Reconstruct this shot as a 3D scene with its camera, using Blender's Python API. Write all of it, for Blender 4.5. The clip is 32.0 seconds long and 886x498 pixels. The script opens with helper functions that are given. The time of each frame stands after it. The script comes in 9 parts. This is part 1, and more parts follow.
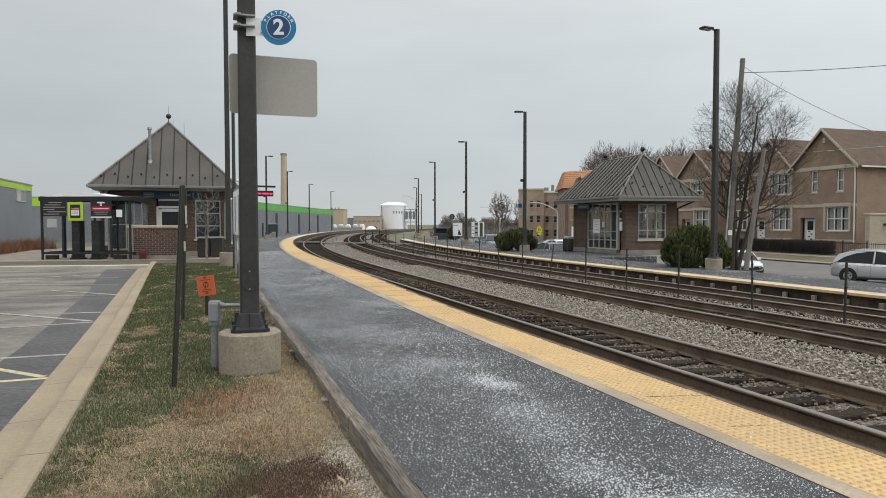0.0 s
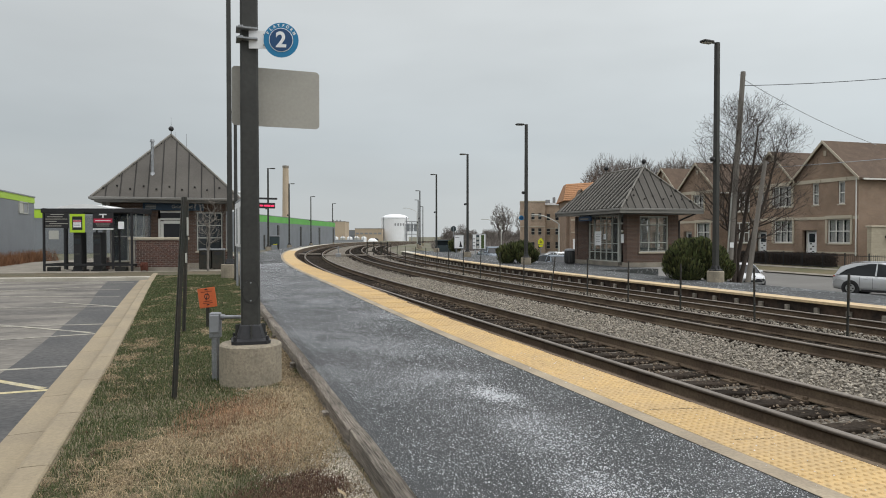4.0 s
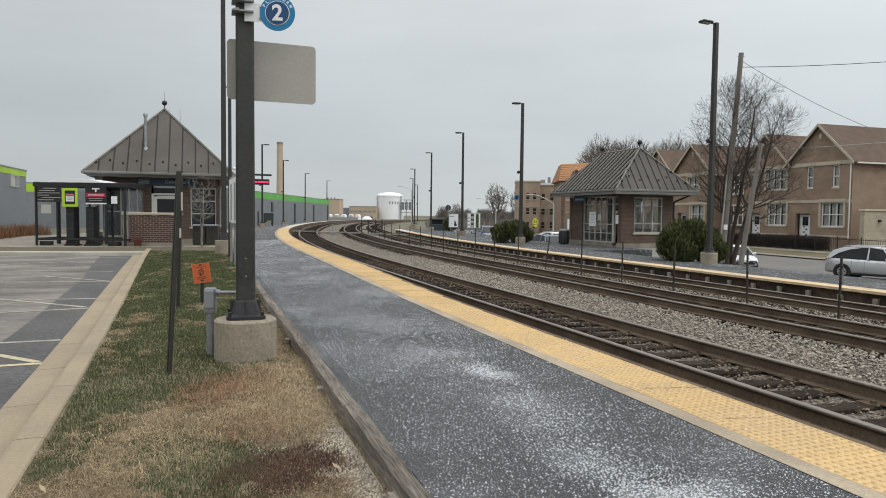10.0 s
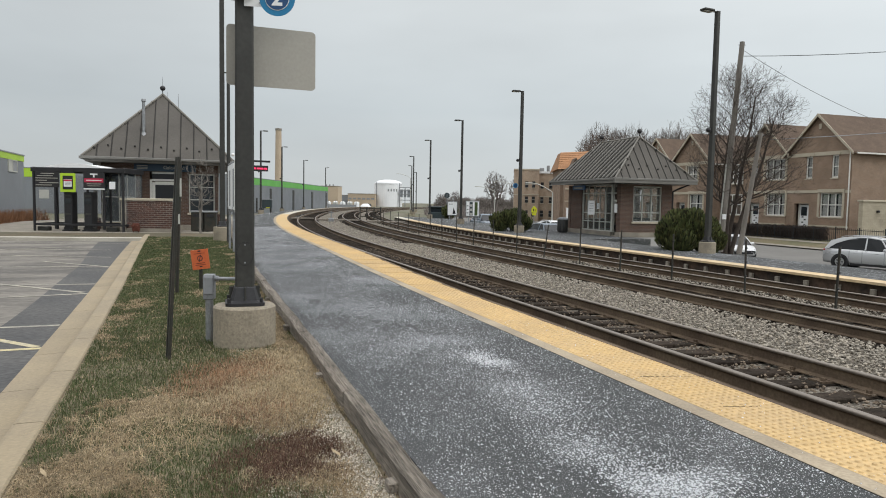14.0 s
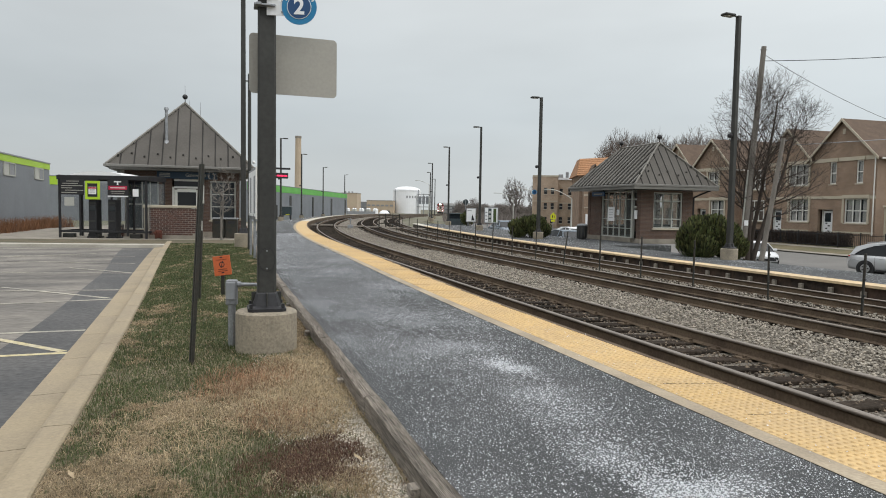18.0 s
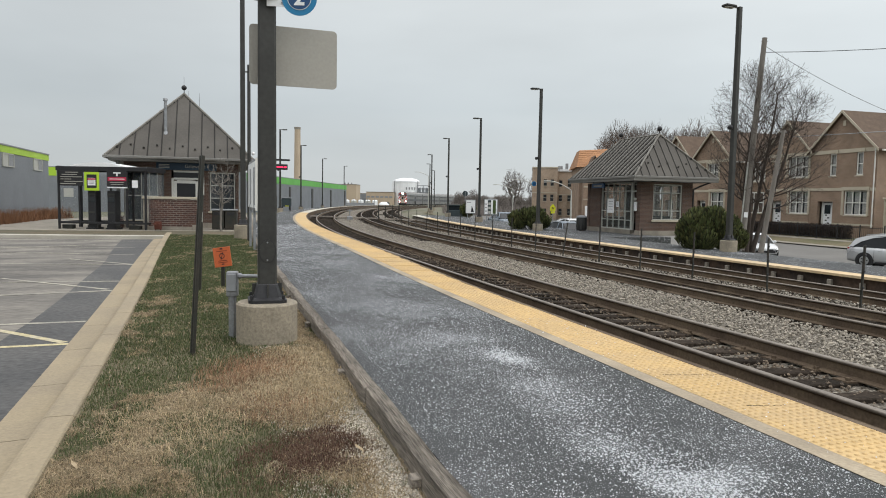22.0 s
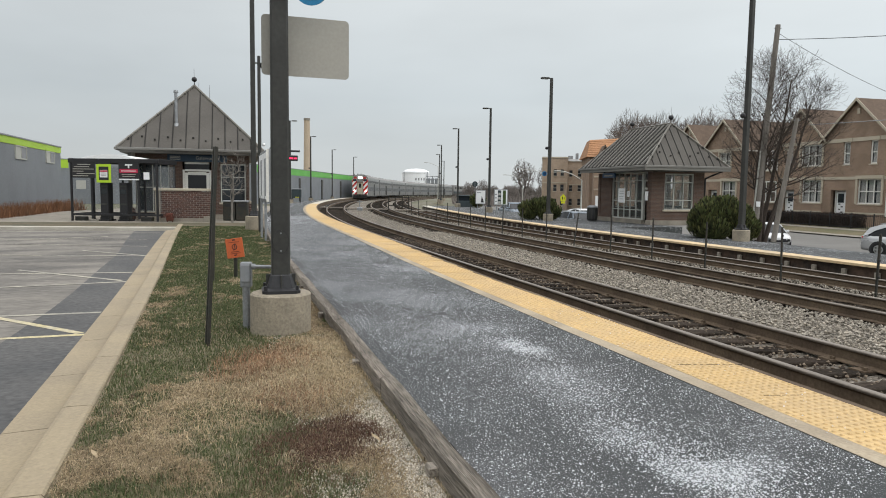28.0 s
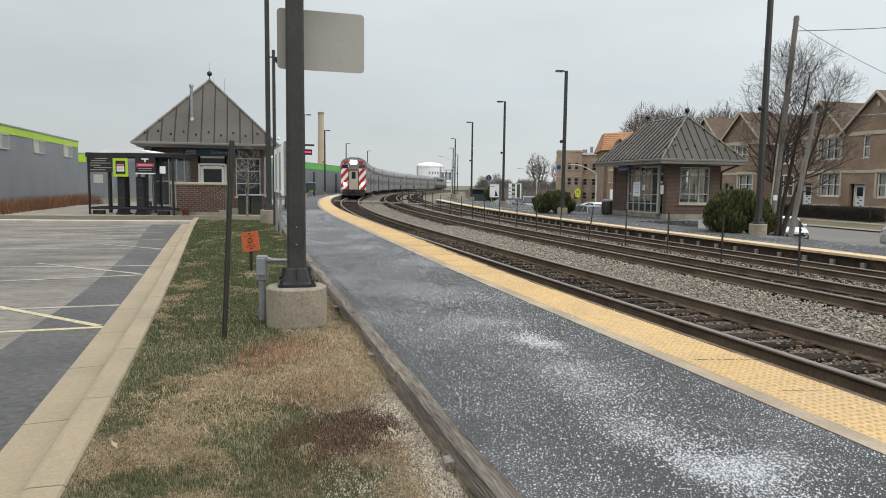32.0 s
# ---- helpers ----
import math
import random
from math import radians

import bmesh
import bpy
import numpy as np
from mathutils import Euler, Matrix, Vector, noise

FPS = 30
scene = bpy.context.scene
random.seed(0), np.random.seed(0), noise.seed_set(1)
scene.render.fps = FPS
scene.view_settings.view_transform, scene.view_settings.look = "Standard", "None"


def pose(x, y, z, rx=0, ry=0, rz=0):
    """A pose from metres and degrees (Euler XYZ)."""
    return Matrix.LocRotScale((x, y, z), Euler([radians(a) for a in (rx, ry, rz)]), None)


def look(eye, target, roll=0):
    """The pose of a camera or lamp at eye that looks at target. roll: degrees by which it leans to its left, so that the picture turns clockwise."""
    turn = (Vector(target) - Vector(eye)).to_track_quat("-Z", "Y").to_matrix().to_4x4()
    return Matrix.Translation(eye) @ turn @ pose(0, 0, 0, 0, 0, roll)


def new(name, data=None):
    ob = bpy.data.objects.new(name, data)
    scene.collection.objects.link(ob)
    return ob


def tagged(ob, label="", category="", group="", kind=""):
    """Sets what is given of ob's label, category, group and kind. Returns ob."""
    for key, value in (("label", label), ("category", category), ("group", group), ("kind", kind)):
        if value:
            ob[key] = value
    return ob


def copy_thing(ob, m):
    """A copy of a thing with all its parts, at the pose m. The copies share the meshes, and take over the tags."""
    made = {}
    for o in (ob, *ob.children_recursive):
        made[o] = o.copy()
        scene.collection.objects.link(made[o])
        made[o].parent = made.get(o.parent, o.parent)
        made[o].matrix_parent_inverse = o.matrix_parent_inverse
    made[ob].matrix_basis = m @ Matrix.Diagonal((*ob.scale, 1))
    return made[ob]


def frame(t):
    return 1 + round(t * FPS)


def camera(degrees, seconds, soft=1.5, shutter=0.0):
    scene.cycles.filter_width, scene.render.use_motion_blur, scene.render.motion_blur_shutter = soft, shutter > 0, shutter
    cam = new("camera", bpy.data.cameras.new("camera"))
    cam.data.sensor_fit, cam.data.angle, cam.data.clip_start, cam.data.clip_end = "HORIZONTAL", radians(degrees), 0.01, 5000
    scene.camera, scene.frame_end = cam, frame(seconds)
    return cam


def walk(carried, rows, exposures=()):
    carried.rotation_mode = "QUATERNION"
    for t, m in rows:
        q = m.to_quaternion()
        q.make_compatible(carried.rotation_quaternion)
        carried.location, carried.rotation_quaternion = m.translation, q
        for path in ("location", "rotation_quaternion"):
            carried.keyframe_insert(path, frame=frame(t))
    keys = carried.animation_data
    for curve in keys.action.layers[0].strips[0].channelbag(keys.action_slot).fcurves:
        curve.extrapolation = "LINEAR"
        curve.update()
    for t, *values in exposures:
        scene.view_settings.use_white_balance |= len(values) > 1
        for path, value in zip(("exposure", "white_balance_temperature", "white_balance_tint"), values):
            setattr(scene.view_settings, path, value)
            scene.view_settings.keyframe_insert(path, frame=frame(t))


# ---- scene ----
cam = camera(66.01, 32.0, soft=1.0)


def eye(x, y, z, rx, roll, rz):
    return pose(x, y, z, rx, 0, rz) @ pose(0, 0, 0, 0, 0, roll)


walk(cam, [
    (0, eye(0.003, -0.000, 1.470, 87.855, -0.081, 0.000)),
    (0.5, eye(0.004, -0.000, 1.469, 88.012, -0.103, 0.081)),
    (1, eye(0.004, 0.000, 1.468, 88.260, -0.121, 0.101)),
    (1.5, eye(0.004, 0.002, 1.467, 88.662, -0.128, 0.080)),
    (2, eye(0.003, 0.004, 1.466, 88.976, -0.120, 0.125)),
    (2.5, eye(0.003, 0.006, 1.465, 89.084, -0.105, 0.100)),
    (3, eye(0.003, 0.008, 1.464, 88.994, -0.091, 0.077)),
    (3.5, eye(0.003, 0.009, 1.464, 88.921, -0.078, 0.104)),
    (5.5, eye(0.000, 0.005, 1.463, 88.713, 0.123, 0.091)),
    (6, eye(-0.001, 0.006, 1.463, 88.602, 0.149, 0.098)),
    (6.5, eye(-0.002, 0.007, 1.462, 88.573, 0.175, 0.096)),
    (7, eye(-0.002, 0.010, 1.461, 88.493, 0.202, 0.107)),
    (7.5, eye(-0.003, 0.014, 1.459, 88.472, 0.235, 0.121)),
    (8, eye(-0.004, 0.018, 1.458, 88.351, 0.282, 0.206)),
    (8.5, eye(-0.006, 0.022, 1.456, 88.173, 0.349, 0.294)),
    (9, eye(-0.008, 0.023, 1.454, 87.788, 0.437, 0.004)),
    (9.5, eye(-0.011, 0.020, 1.453, 87.362, 0.540, -0.284)),
    (10, eye(-0.015, 0.015, 1.453, 87.115, 0.649, -0.382)),
    (10.5, eye(-0.019, 0.011, 1.453, 87.045, 0.751, -0.274)),
    (11, eye(-0.020, 0.009, 1.453, 86.987, 0.841, -0.186)),
    (11.5, eye(-0.020, 0.011, 1.452, 86.884, 0.921, -0.148)),
    (12, eye(-0.018, 0.014, 1.451, 86.736, 0.989, -0.498)),
    (12.5, eye(-0.017, 0.017, 1.450, 86.436, 1.038, -0.839)),
    (13, eye(-0.018, 0.017, 1.450, 86.189, 1.057, -0.864)),
    (13.5, eye(-0.020, 0.015, 1.450, 86.080, 1.047, -0.834)),
    (14, eye(-0.024, 0.014, 1.451, 86.095, 1.021, -0.530)),
    (14.5, eye(-0.028, 0.012, 1.451, 86.195, 0.991, 0.016)),
    (16.5, eye(-0.041, -0.001, 1.449, 86.180, 0.912, 0.628)),
    (17, eye(-0.042, -0.001, 1.448, 86.402, 0.915, 0.896)),
    (17.5, eye(-0.043, -0.001, 1.447, 86.589, 0.918, 1.001)),
    (18, eye(-0.043, -0.000, 1.445, 86.628, 0.920, 1.034)),
    (18.5, eye(-0.043, -0.000, 1.445, 86.482, 0.921, 1.084)),
    (19, eye(-0.042, -0.001, 1.444, 86.347, 0.922, 1.084)),
    (19.5, eye(-0.042, -0.004, 1.445, 86.274, 0.927, 1.011)),
    (20, eye(-0.044, -0.006, 1.446, 86.264, 0.936, 0.996)),
    (20.5, eye(-0.046, -0.009, 1.447, 86.260, 0.950, 0.974)),
    (21, eye(-0.048, -0.010, 1.447, 86.207, 0.965, 0.956)),
    (21.5, eye(-0.050, -0.011, 1.448, 86.079, 0.977, 1.027)),
    (22, eye(-0.052, -0.011, 1.448, 85.919, 0.982, 0.973)),
    (22.5, eye(-0.054, -0.011, 1.448, 85.797, 0.982, 0.961)),
    (23, eye(-0.056, -0.011, 1.447, 85.772, 0.980, 0.970)),
    (23.5, eye(-0.059, -0.012, 1.447, 85.708, 0.975, 1.008)),
    (24, eye(-0.061, -0.013, 1.446, 85.655, 0.962, 1.087)),
    (24.5, eye(-0.063, -0.012, 1.445, 85.713, 0.938, 1.113)),
    (25, eye(-0.064, -0.011, 1.445, 85.732, 0.909, 1.253)),
    (25.5, eye(-0.066, -0.010, 1.444, 85.643, 0.880, 1.318)),
    (27.5, eye(-0.089, -0.004, 1.442, 85.258, 0.732, 1.651)),
    (28, eye(-0.090, -0.002, 1.441, 85.123, 0.731, 1.769)),
    (28.5, eye(-0.092, 0.001, 1.441, 84.945, 0.732, 2.016)),
    (29, eye(-0.094, 0.004, 1.440, 84.783, 0.734, 2.175)),
    (29.5, eye(-0.096, 0.007, 1.439, 84.696, 0.734, 2.258)),
    (30, eye(-0.099, 0.008, 1.439, 84.560, 0.731, 2.379)),
    (30.5, eye(-0.102, 0.007, 1.439, 84.405, 0.723, 2.502)),
    (31, eye(-0.104, 0.005, 1.439, 84.342, 0.714, 2.642)),
    (31.5, eye(-0.106, 0.003, 1.440, 84.343, 0.706, 2.748)),
    (32, eye(-0.107, 0.001, 1.441, 84.586, 0.700, 2.906)),
], exposures=[(0, -0.06), (3, -0.11), (6, -0.12), (8, -0.10), (10, -0.05), (13, 0.0), (17, 0.0), (22, 0.04), (28, 0.07), (32, 0.11)])

# ---- light: overcast winter sky, soft sun behind cloud ----
world = bpy.data.worlds.new("overcast")
scene.world = world
world.use_nodes = True
_n, _l = world.node_tree.nodes, world.node_tree.links
_n.clear()


def _wn(kind, **kw):
    nd = _n.new(kind)
    for k, v in kw.items():
        nd.inputs[k].default_value = v
    return nd


w_out, w_bg = _wn("ShaderNodeOutputWorld"), _wn("ShaderNodeBackground", Strength=1.0)
w_sky = _wn("ShaderNodeTexSky")
w_sky.sky_type, w_sky.sun_disc = "NISHITA", False
w_sky.sun_elevation, w_sky.sun_rotation = radians(40), radians(110)
w_hsv = _wn("ShaderNodeHueSaturation", Saturation=0.35, Value=0.09)
w_co = _wn("ShaderNodeTexCoord")
w_sep = _wn("ShaderNodeSeparateXYZ")
w_ramp = _wn("ShaderNodeValToRGB")
els = w_ramp.color_ramp.elements
els[0].position, els[0].color = 0.0, (0.635, 0.672, 0.68, 1)
els[1].position, els[1].color = 1.0, (2.0, 2.0, 2.03, 1)
mid = els.new(0.13)
mid.color = (0.575, 0.63, 0.655, 1)
mid = els.new(0.36)
mid.color = (0.735, 0.772, 0.782, 1)
w_map = _wn("ShaderNodeMapping", Scale=(1.0, 1.0, 3.5))
w_noise = _wn("ShaderNodeTexNoise", Scale=1.6, Detail=4.0, Roughness=0.55)
w_cl = _wn("ShaderNodeMapRange")
w_cl.inputs["From Min"].default_value, w_cl.inputs["From Max"].default_value = 0.3, 0.7
w_cl.inputs["To Min"].default_value, w_cl.inputs["To Max"].default_value = 0.9, 1.08
w_dot = _wn("ShaderNodeVectorMath")
w_dot.operation = "DOT_PRODUCT"
w_dot.inputs[1].default_value = (0.72, -0.27, 0.64)      # towards the veiled sun
w_veil = _wn("ShaderNodeMapRange")
w_veil.inputs["From Min"].default_value, w_veil.inputs["From Max"].default_value = -0.7, 1.0
w_veil.inputs["To Min"].default_value, w_veil.inputs["To Max"].default_value = 0.82, 1.42
w_both = _wn("ShaderNodeMath")
w_both.operation = "MULTIPLY"
w_mul = _wn("ShaderNodeVectorMath")
w_mul.operation = "SCALE"
w_mix = _wn("ShaderNodeMix")
w_mix.data_type = "RGBA"
w_mix.inputs[0].default_value = 0.12
_l.new(w_co.outputs["Generated"], w_sep.inputs[0])
_l.new(w_sep.outputs["Z"], w_ramp.inputs[0])
_l.new(w_co.outputs["Generated"], w_map.inputs[0])
_l.new(w_map.outputs[0], w_noise.inputs["Vector"])
_l.new(w_noise.outputs[0], w_cl.inputs[0])
_l.new(w_ramp.outputs[0], w_mul.inputs[0])
_l.new(w_co.outputs["Generated"], w_dot.inputs[0])
_l.new(w_dot.outputs["Value"], w_veil.inputs[0])
_l.new(w_cl.outputs[0], w_both.inputs[0])
_l.new(w_veil.outputs[0], w_both.inputs[1])
_l.new(w_both.outputs[0], w_mul.inputs["Scale"])
_l.new(w_sky.outputs[0], w_hsv.inputs["Color"])
_l.new(w_mul.outputs[0], w_mix.inputs["A"])
_l.new(w_hsv.outputs[0], w_mix.inputs["B"])
_l.new(w_mix.outputs["Result"], w_bg.inputs[0])
_l.new(w_bg.outputs[0], w_out.inputs[0])

sun = new("sun", bpy.data.lights.new("sun", "SUN"))
sun.data.energy, sun.data.angle, sun.data.color = 0.7, radians(24), (1.0, 0.97, 0.93)
sun.matrix_basis = look((36, -13.5, 32), (0, 0, 0))

# ---- materials ----
def surf(name, base, rough=0.8, metal=0.0, var=0.2, big=0.6, fine=25.0, bump=0.15, second=None, local=False, rnd=0.0, spec=0.4, stretch=None, turn=0.0):
    """A plain surface with stains at one scale and grain at another; second: a colour that shows in patches."""
    m = bpy.data.materials.new(name)
    m.use_nodes = True
    n, l = m.node_tree.nodes, m.node_tree.links
    b = n["Principled BSDF"]
    b.inputs["Roughness"].default_value, b.inputs["Metallic"].default_value = rough, metal
    b.inputs["Specular IOR Level"].default_value = spec
    if local:
        co = n.new("ShaderNodeTexCoord").outputs["Object"]
    else:
        co = n.new("ShaderNodeNewGeometry").outputs["Position"]
    if turn:
        tn = n.new("ShaderNodeMapping")
        tn.inputs["Rotation"].default_value = (0, 0, turn)
        l.new(co, tn.inputs[0])
        co = tn.outputs[0]
    if stretch:
        mp = n.new("ShaderNodeMapping")
        mp.inputs["Scale"].default_value = stretch
        l.new(co, mp.inputs[0])
        co = mp.outputs[0]
    n1, n2 = n.new("ShaderNodeTexNoise"), n.new("ShaderNodeTexNoise")
    n1.inputs["Scale"].default_value, n1.inputs["Detail"].default_value = big, 5.0
    n2.inputs["Scale"].default_value, n2.inputs["Detail"].default_value = fine, 3.0
    l.new(co, n1.inputs["Vector"]), l.new(co, n2.inputs["Vector"])
    mix = n.new("ShaderNodeMix")
    mix.data_type = "RGBA"
    c2 = second or tuple(c * (1 - var) for c in base)
    mix.inputs["A"].default_value, mix.inputs["B"].default_value = (*base, 1), (*c2, 1)
    r1 = n.new("ShaderNodeMapRange")
    r1.inputs["From Min"].default_value, r1.inputs["From Max"].default_value = 0.38, 0.62
    l.new(n1.outputs[0], r1.inputs[0]), l.new(r1.outputs[0], mix.inputs[0])
    r2 = n.new("ShaderNodeMapRange")
    r2.inputs["From Min"].default_value, r2.inputs["From Max"].default_value = 0.25, 0.75
    r2.inputs["To Min"].default_value, r2.inputs["To Max"].default_value = 1 - var, 1 + var
    l.new(n2.outputs[0], r2.inputs[0])
    fac = r2.outputs[0]
    if rnd:
        info = n.new("ShaderNodeObjectInfo")
        r3 = n.new("ShaderNodeMapRange")
        r3.inputs["To Min"].default_value, r3.inputs["To Max"].default_value = 1 - rnd, 1 + rnd
        l.new(info.outputs["Random"], r3.inputs[0])
        mm = n.new("ShaderNodeMath")
        mm.operation = "MULTIPLY"
        l.new(fac, mm.inputs[0]), l.new(r3.outputs[0], mm.inputs[1])
        fac = mm.outputs[0]
    sc = n.new("ShaderNodeVectorMath")
    sc.operation = "SCALE"
    l.new(mix.outputs["Result"], sc.inputs[0]), l.new(fac, sc.inputs["Scale"])
    l.new(sc.outputs[0], b.inputs["Base Color"])
    rr = n.new("ShaderNodeMapRange")
    rr.inputs["To Min"].default_value, rr.inputs["To Max"].default_value = max(0.03, rough - 0.12), min(1, rough + 0.12)
    l.new(n1.outputs[0], rr.inputs[0]), l.new(rr.outputs[0], b.inputs["Roughness"])
    if bump:
        bp = n.new("ShaderNodeBump")
        bp.inputs["Strength"].default_value, bp.inputs["Distance"].default_value = bump, 0.02
        l.new(n2.outputs[0], bp.inputs["Height"]), l.new(bp.outputs[0], b.inputs["Normal"])
    return m


def islands(m, lo, hi, tint=None):
    """Varies a material's brightness, and its hue towards tint, from one loose piece of the mesh to the next."""
    n, l = m.node_tree.nodes, m.node_tree.links
    b = n["Principled BSDF"]
    src = b.inputs["Base Color"].links[0].from_socket
    g = n.new("ShaderNodeNewGeometry")
    r = n.new("ShaderNodeMapRange")
    r.inputs["To Min"].default_value, r.inputs["To Max"].default_value = lo, hi
    l.new(g.outputs["Random Per Island"], r.inputs[0])
    if tint:
        wn = n.new("ShaderNodeTexWhiteNoise")
        wn.noise_dimensions = "1D"
        l.new(g.outputs["Random Per Island"], wn.inputs["W"])
        mx = n.new("ShaderNodeMix")
        mx.data_type = "RGBA"
        mx.inputs["B"].default_value = (*tint, 1)
        l.new(wn.outputs["Value"], mx.inputs[0]), l.new(src, mx.inputs["A"])
        src = mx.outputs["Result"]
    s = n.new("ShaderNodeVectorMath")
    s.operation = "SCALE"
    l.new(src, s.inputs[0]), l.new(r.outputs[0], s.inputs["Scale"]), l.new(s.outputs[0], b.inputs["Base Color"])
    return m


def bricks(name, c1, c2, mortar, along=0.21, course=0.072, var=0.2):
    """Brickwork by its own box coordinates: u along the wall, v up."""
    m = surf(name, c1, 0.9, var=var, big=0.8, fine=30, bump=0)
    n, l = m.node_tree.nodes, m.node_tree.links
    b = n["Principled BSDF"]
    uv = n.new("ShaderNodeUVMap")
    bt = n.new("ShaderNodeTexBrick")
    bt.inputs["Color1"].default_value, bt.inputs["Color2"].default_value, bt.inputs["Mortar"].default_value = (*c1, 1), (*c2, 1), (*mortar, 1)
    bt.inputs["Scale"].default_value, bt.inputs["Brick Width"].default_value, bt.inputs["Row Height"].default_value = 1.0, along, course
    bt.inputs["Mortar Size"].default_value, bt.inputs["Bias"].default_value = 0.006, -0.1
    l.new(uv.outputs[0], bt.inputs["Vector"])
    mixn = [x for x in n if x.bl_idname == "ShaderNodeMix"][0]
    l.new(bt.outputs["Color"], mixn.inputs["A"])
    dk = n.new("ShaderNodeVectorMath")
    dk.operation = "SCALE"
    dk.inputs["Scale"].default_value = 0.8
    l.new(bt.outputs["Color"], dk.inputs[0]), l.new(dk.outputs[0], mixn.inputs["B"])
    bp = n.new("ShaderNodeBump")
    bp.inputs["Strength"].default_value, bp.inputs["Distance"].default_value, bp.invert = 0.6, 0.01, True
    l.new(bt.outputs["Fac"], bp.inputs["Height"]), l.new(bp.outputs[0], b.inputs["Normal"])
    return m


def glow(name, color, strength):
    m = bpy.data.materials.new(name)
    m.use_nodes = True
    b = m.node_tree.nodes["Principled BSDF"]
    b.inputs["Base Color"].default_value = (*color, 1)
    b.inputs["Emission Color"].default_value, b.inputs["Emission Strength"].default_value = (*color, 1), strength
    return m


def glass(name, tint=(0.02, 0.025, 0.03), rough=0.04, alpha=1.0):
    m = bpy.data.materials.new(name)
    m.use_nodes = True
    b = m.node_tree.nodes["Principled BSDF"]
    b.inputs["Base Color"].default_value, b.inputs["Roughness"].default_value = (*tint, 1), rough
    b.inputs["Specular IOR Level"].default_value, b.inputs["Alpha"].default_value = 0.6, alpha
    return m


SALT_HEAPS = ((1.06, 3.47, 0.27, 0.40), (1.30, 3.45, 0.25, 0.38), (1.50, 3.58, 0.27, 0.26), (1.2, 3.34, 0.42, 0.20), (0.85, 3.85, 0.42, 0.16), (0.80, 4.2, 0.45, 0.12), (0.75, 4.7, 0.45, 0.11), (0.68, 5.3, 0.42, 0.11), (0.60, 6.13, 0.22, 0.28), (0.42, 6.2, 0.3, 0.14), (0.15, 6.3, 0.5, 0.08), (-0.14, 7.1, 0.8, 0.11), (-0.7, 9.2, 1.1, 0.10))


def salted(name, grains=((15.0, 0.03, 0.20, 0.50), (26.0, 0.06, 0.26, 0.64), (46.0, 0.05, 0.28, 0.66), (88.0, 0.05, 0.32, 0.60)), heaps=(), flat="2D"):
    """Dark asphalt with de-icing salt scattered in grains, thick in patches; heaps: where it was poured (place, radius, how much)."""
    m = surf(name, (0.0430, 0.0470, 0.0480), 0.9, var=0.5, big=0.5, fine=110, bump=0.6, second=(0.059, 0.061, 0.062))
    n, l = m.node_tree.nodes, m.node_tree.links
    b = n["Principled BSDF"]
    last = b.inputs["Base Color"].links[0].from_socket
    g = n.new("ShaderNodeNewGeometry").outputs["Position"]
    patch = n.new("ShaderNodeTexNoise")
    patch.inputs["Scale"].default_value, patch.inputs["Detail"].default_value, patch.inputs["Roughness"].default_value = 0.55, 7.0, 0.66
    l.new(g, patch.inputs["Vector"])
    amount = patch.outputs[0]
    for x, y, r, k in heaps:
        d = n.new("ShaderNodeVectorMath")
        d.operation = "DISTANCE"
        d.inputs[1].default_value = (x, y, 0.01)
        l.new(g, d.inputs[0])
        fade = n.new("ShaderNodeMapRange")
        fade.interpolation_type = "SMOOTHERSTEP"
        fade.inputs["From Min"].default_value, fade.inputs["From Max"].default_value = 0.0, r
        fade.inputs["To Min"].default_value, fade.inputs["To Max"].default_value = k, 0.0
        l.new(d.outputs["Value"], fade.inputs[0])
        add = n.new("ShaderNodeMath")
        add.operation = "ADD"
        l.new(amount, add.inputs[0]), l.new(fade.outputs[0], add.inputs[1])
        amount = add.outputs[0]
    for scale, lo, hi, pale in grains:
        vo = n.new("ShaderNodeTexVoronoi")
        vo.voronoi_dimensions = flat
        vo.inputs["Scale"].default_value = scale
        l.new(g, vo.inputs["Vector"])
        size = n.new("ShaderNodeMapRange")
        size.inputs["From Min"].default_value, size.inputs["From Max"].default_value = 0.36, 0.78
        size.inputs["To Min"].default_value, size.inputs["To Max"].default_value = lo, hi
        l.new(amount, size.inputs[0])
        rnd = n.new("ShaderNodeSeparateColor")
        l.new(vo.outputs["Color"], rnd.inputs[0])
        sz = n.new("ShaderNodeMath")
        sz.operation = "MULTIPLY"
        l.new(size.outputs[0], sz.inputs[0]), l.new(rnd.outputs[0], sz.inputs[1])
        cmp = n.new("ShaderNodeMath")
        cmp.operation = "LESS_THAN"
        l.new(vo.outputs["Distance"], cmp.inputs[0]), l.new(sz.outputs[0], cmp.inputs[1])
        mx = n.new("ShaderNodeMix")
        mx.data_type = "RGBA"
        mx.inputs["B"].default_value = (pale * 0.97, pale, pale * 1.03, 1)
        l.new(cmp.outputs[0], mx.inputs[0]), l.new(last, mx.inputs["A"])
        last = mx.outputs["Result"]
    dust = n.new("ShaderNodeMapRange")
    dust.inputs["From Min"].default_value, dust.inputs["From Max"].default_value = 0.5, 1.0
    dust.inputs["To Max"].default_value = 0.26
    l.new(amount, dust.inputs[0])
    mx = n.new("ShaderNodeMix")
    mx.data_type = "RGBA"
    mx.inputs["B"].default_value = (0.40, 0.415, 0.43, 1)
    l.new(dust.outputs[0], mx.inputs[0]), l.new(last, mx.inputs["A"]), l.new(mx.outputs["Result"], b.inputs["Base Color"])
    return m


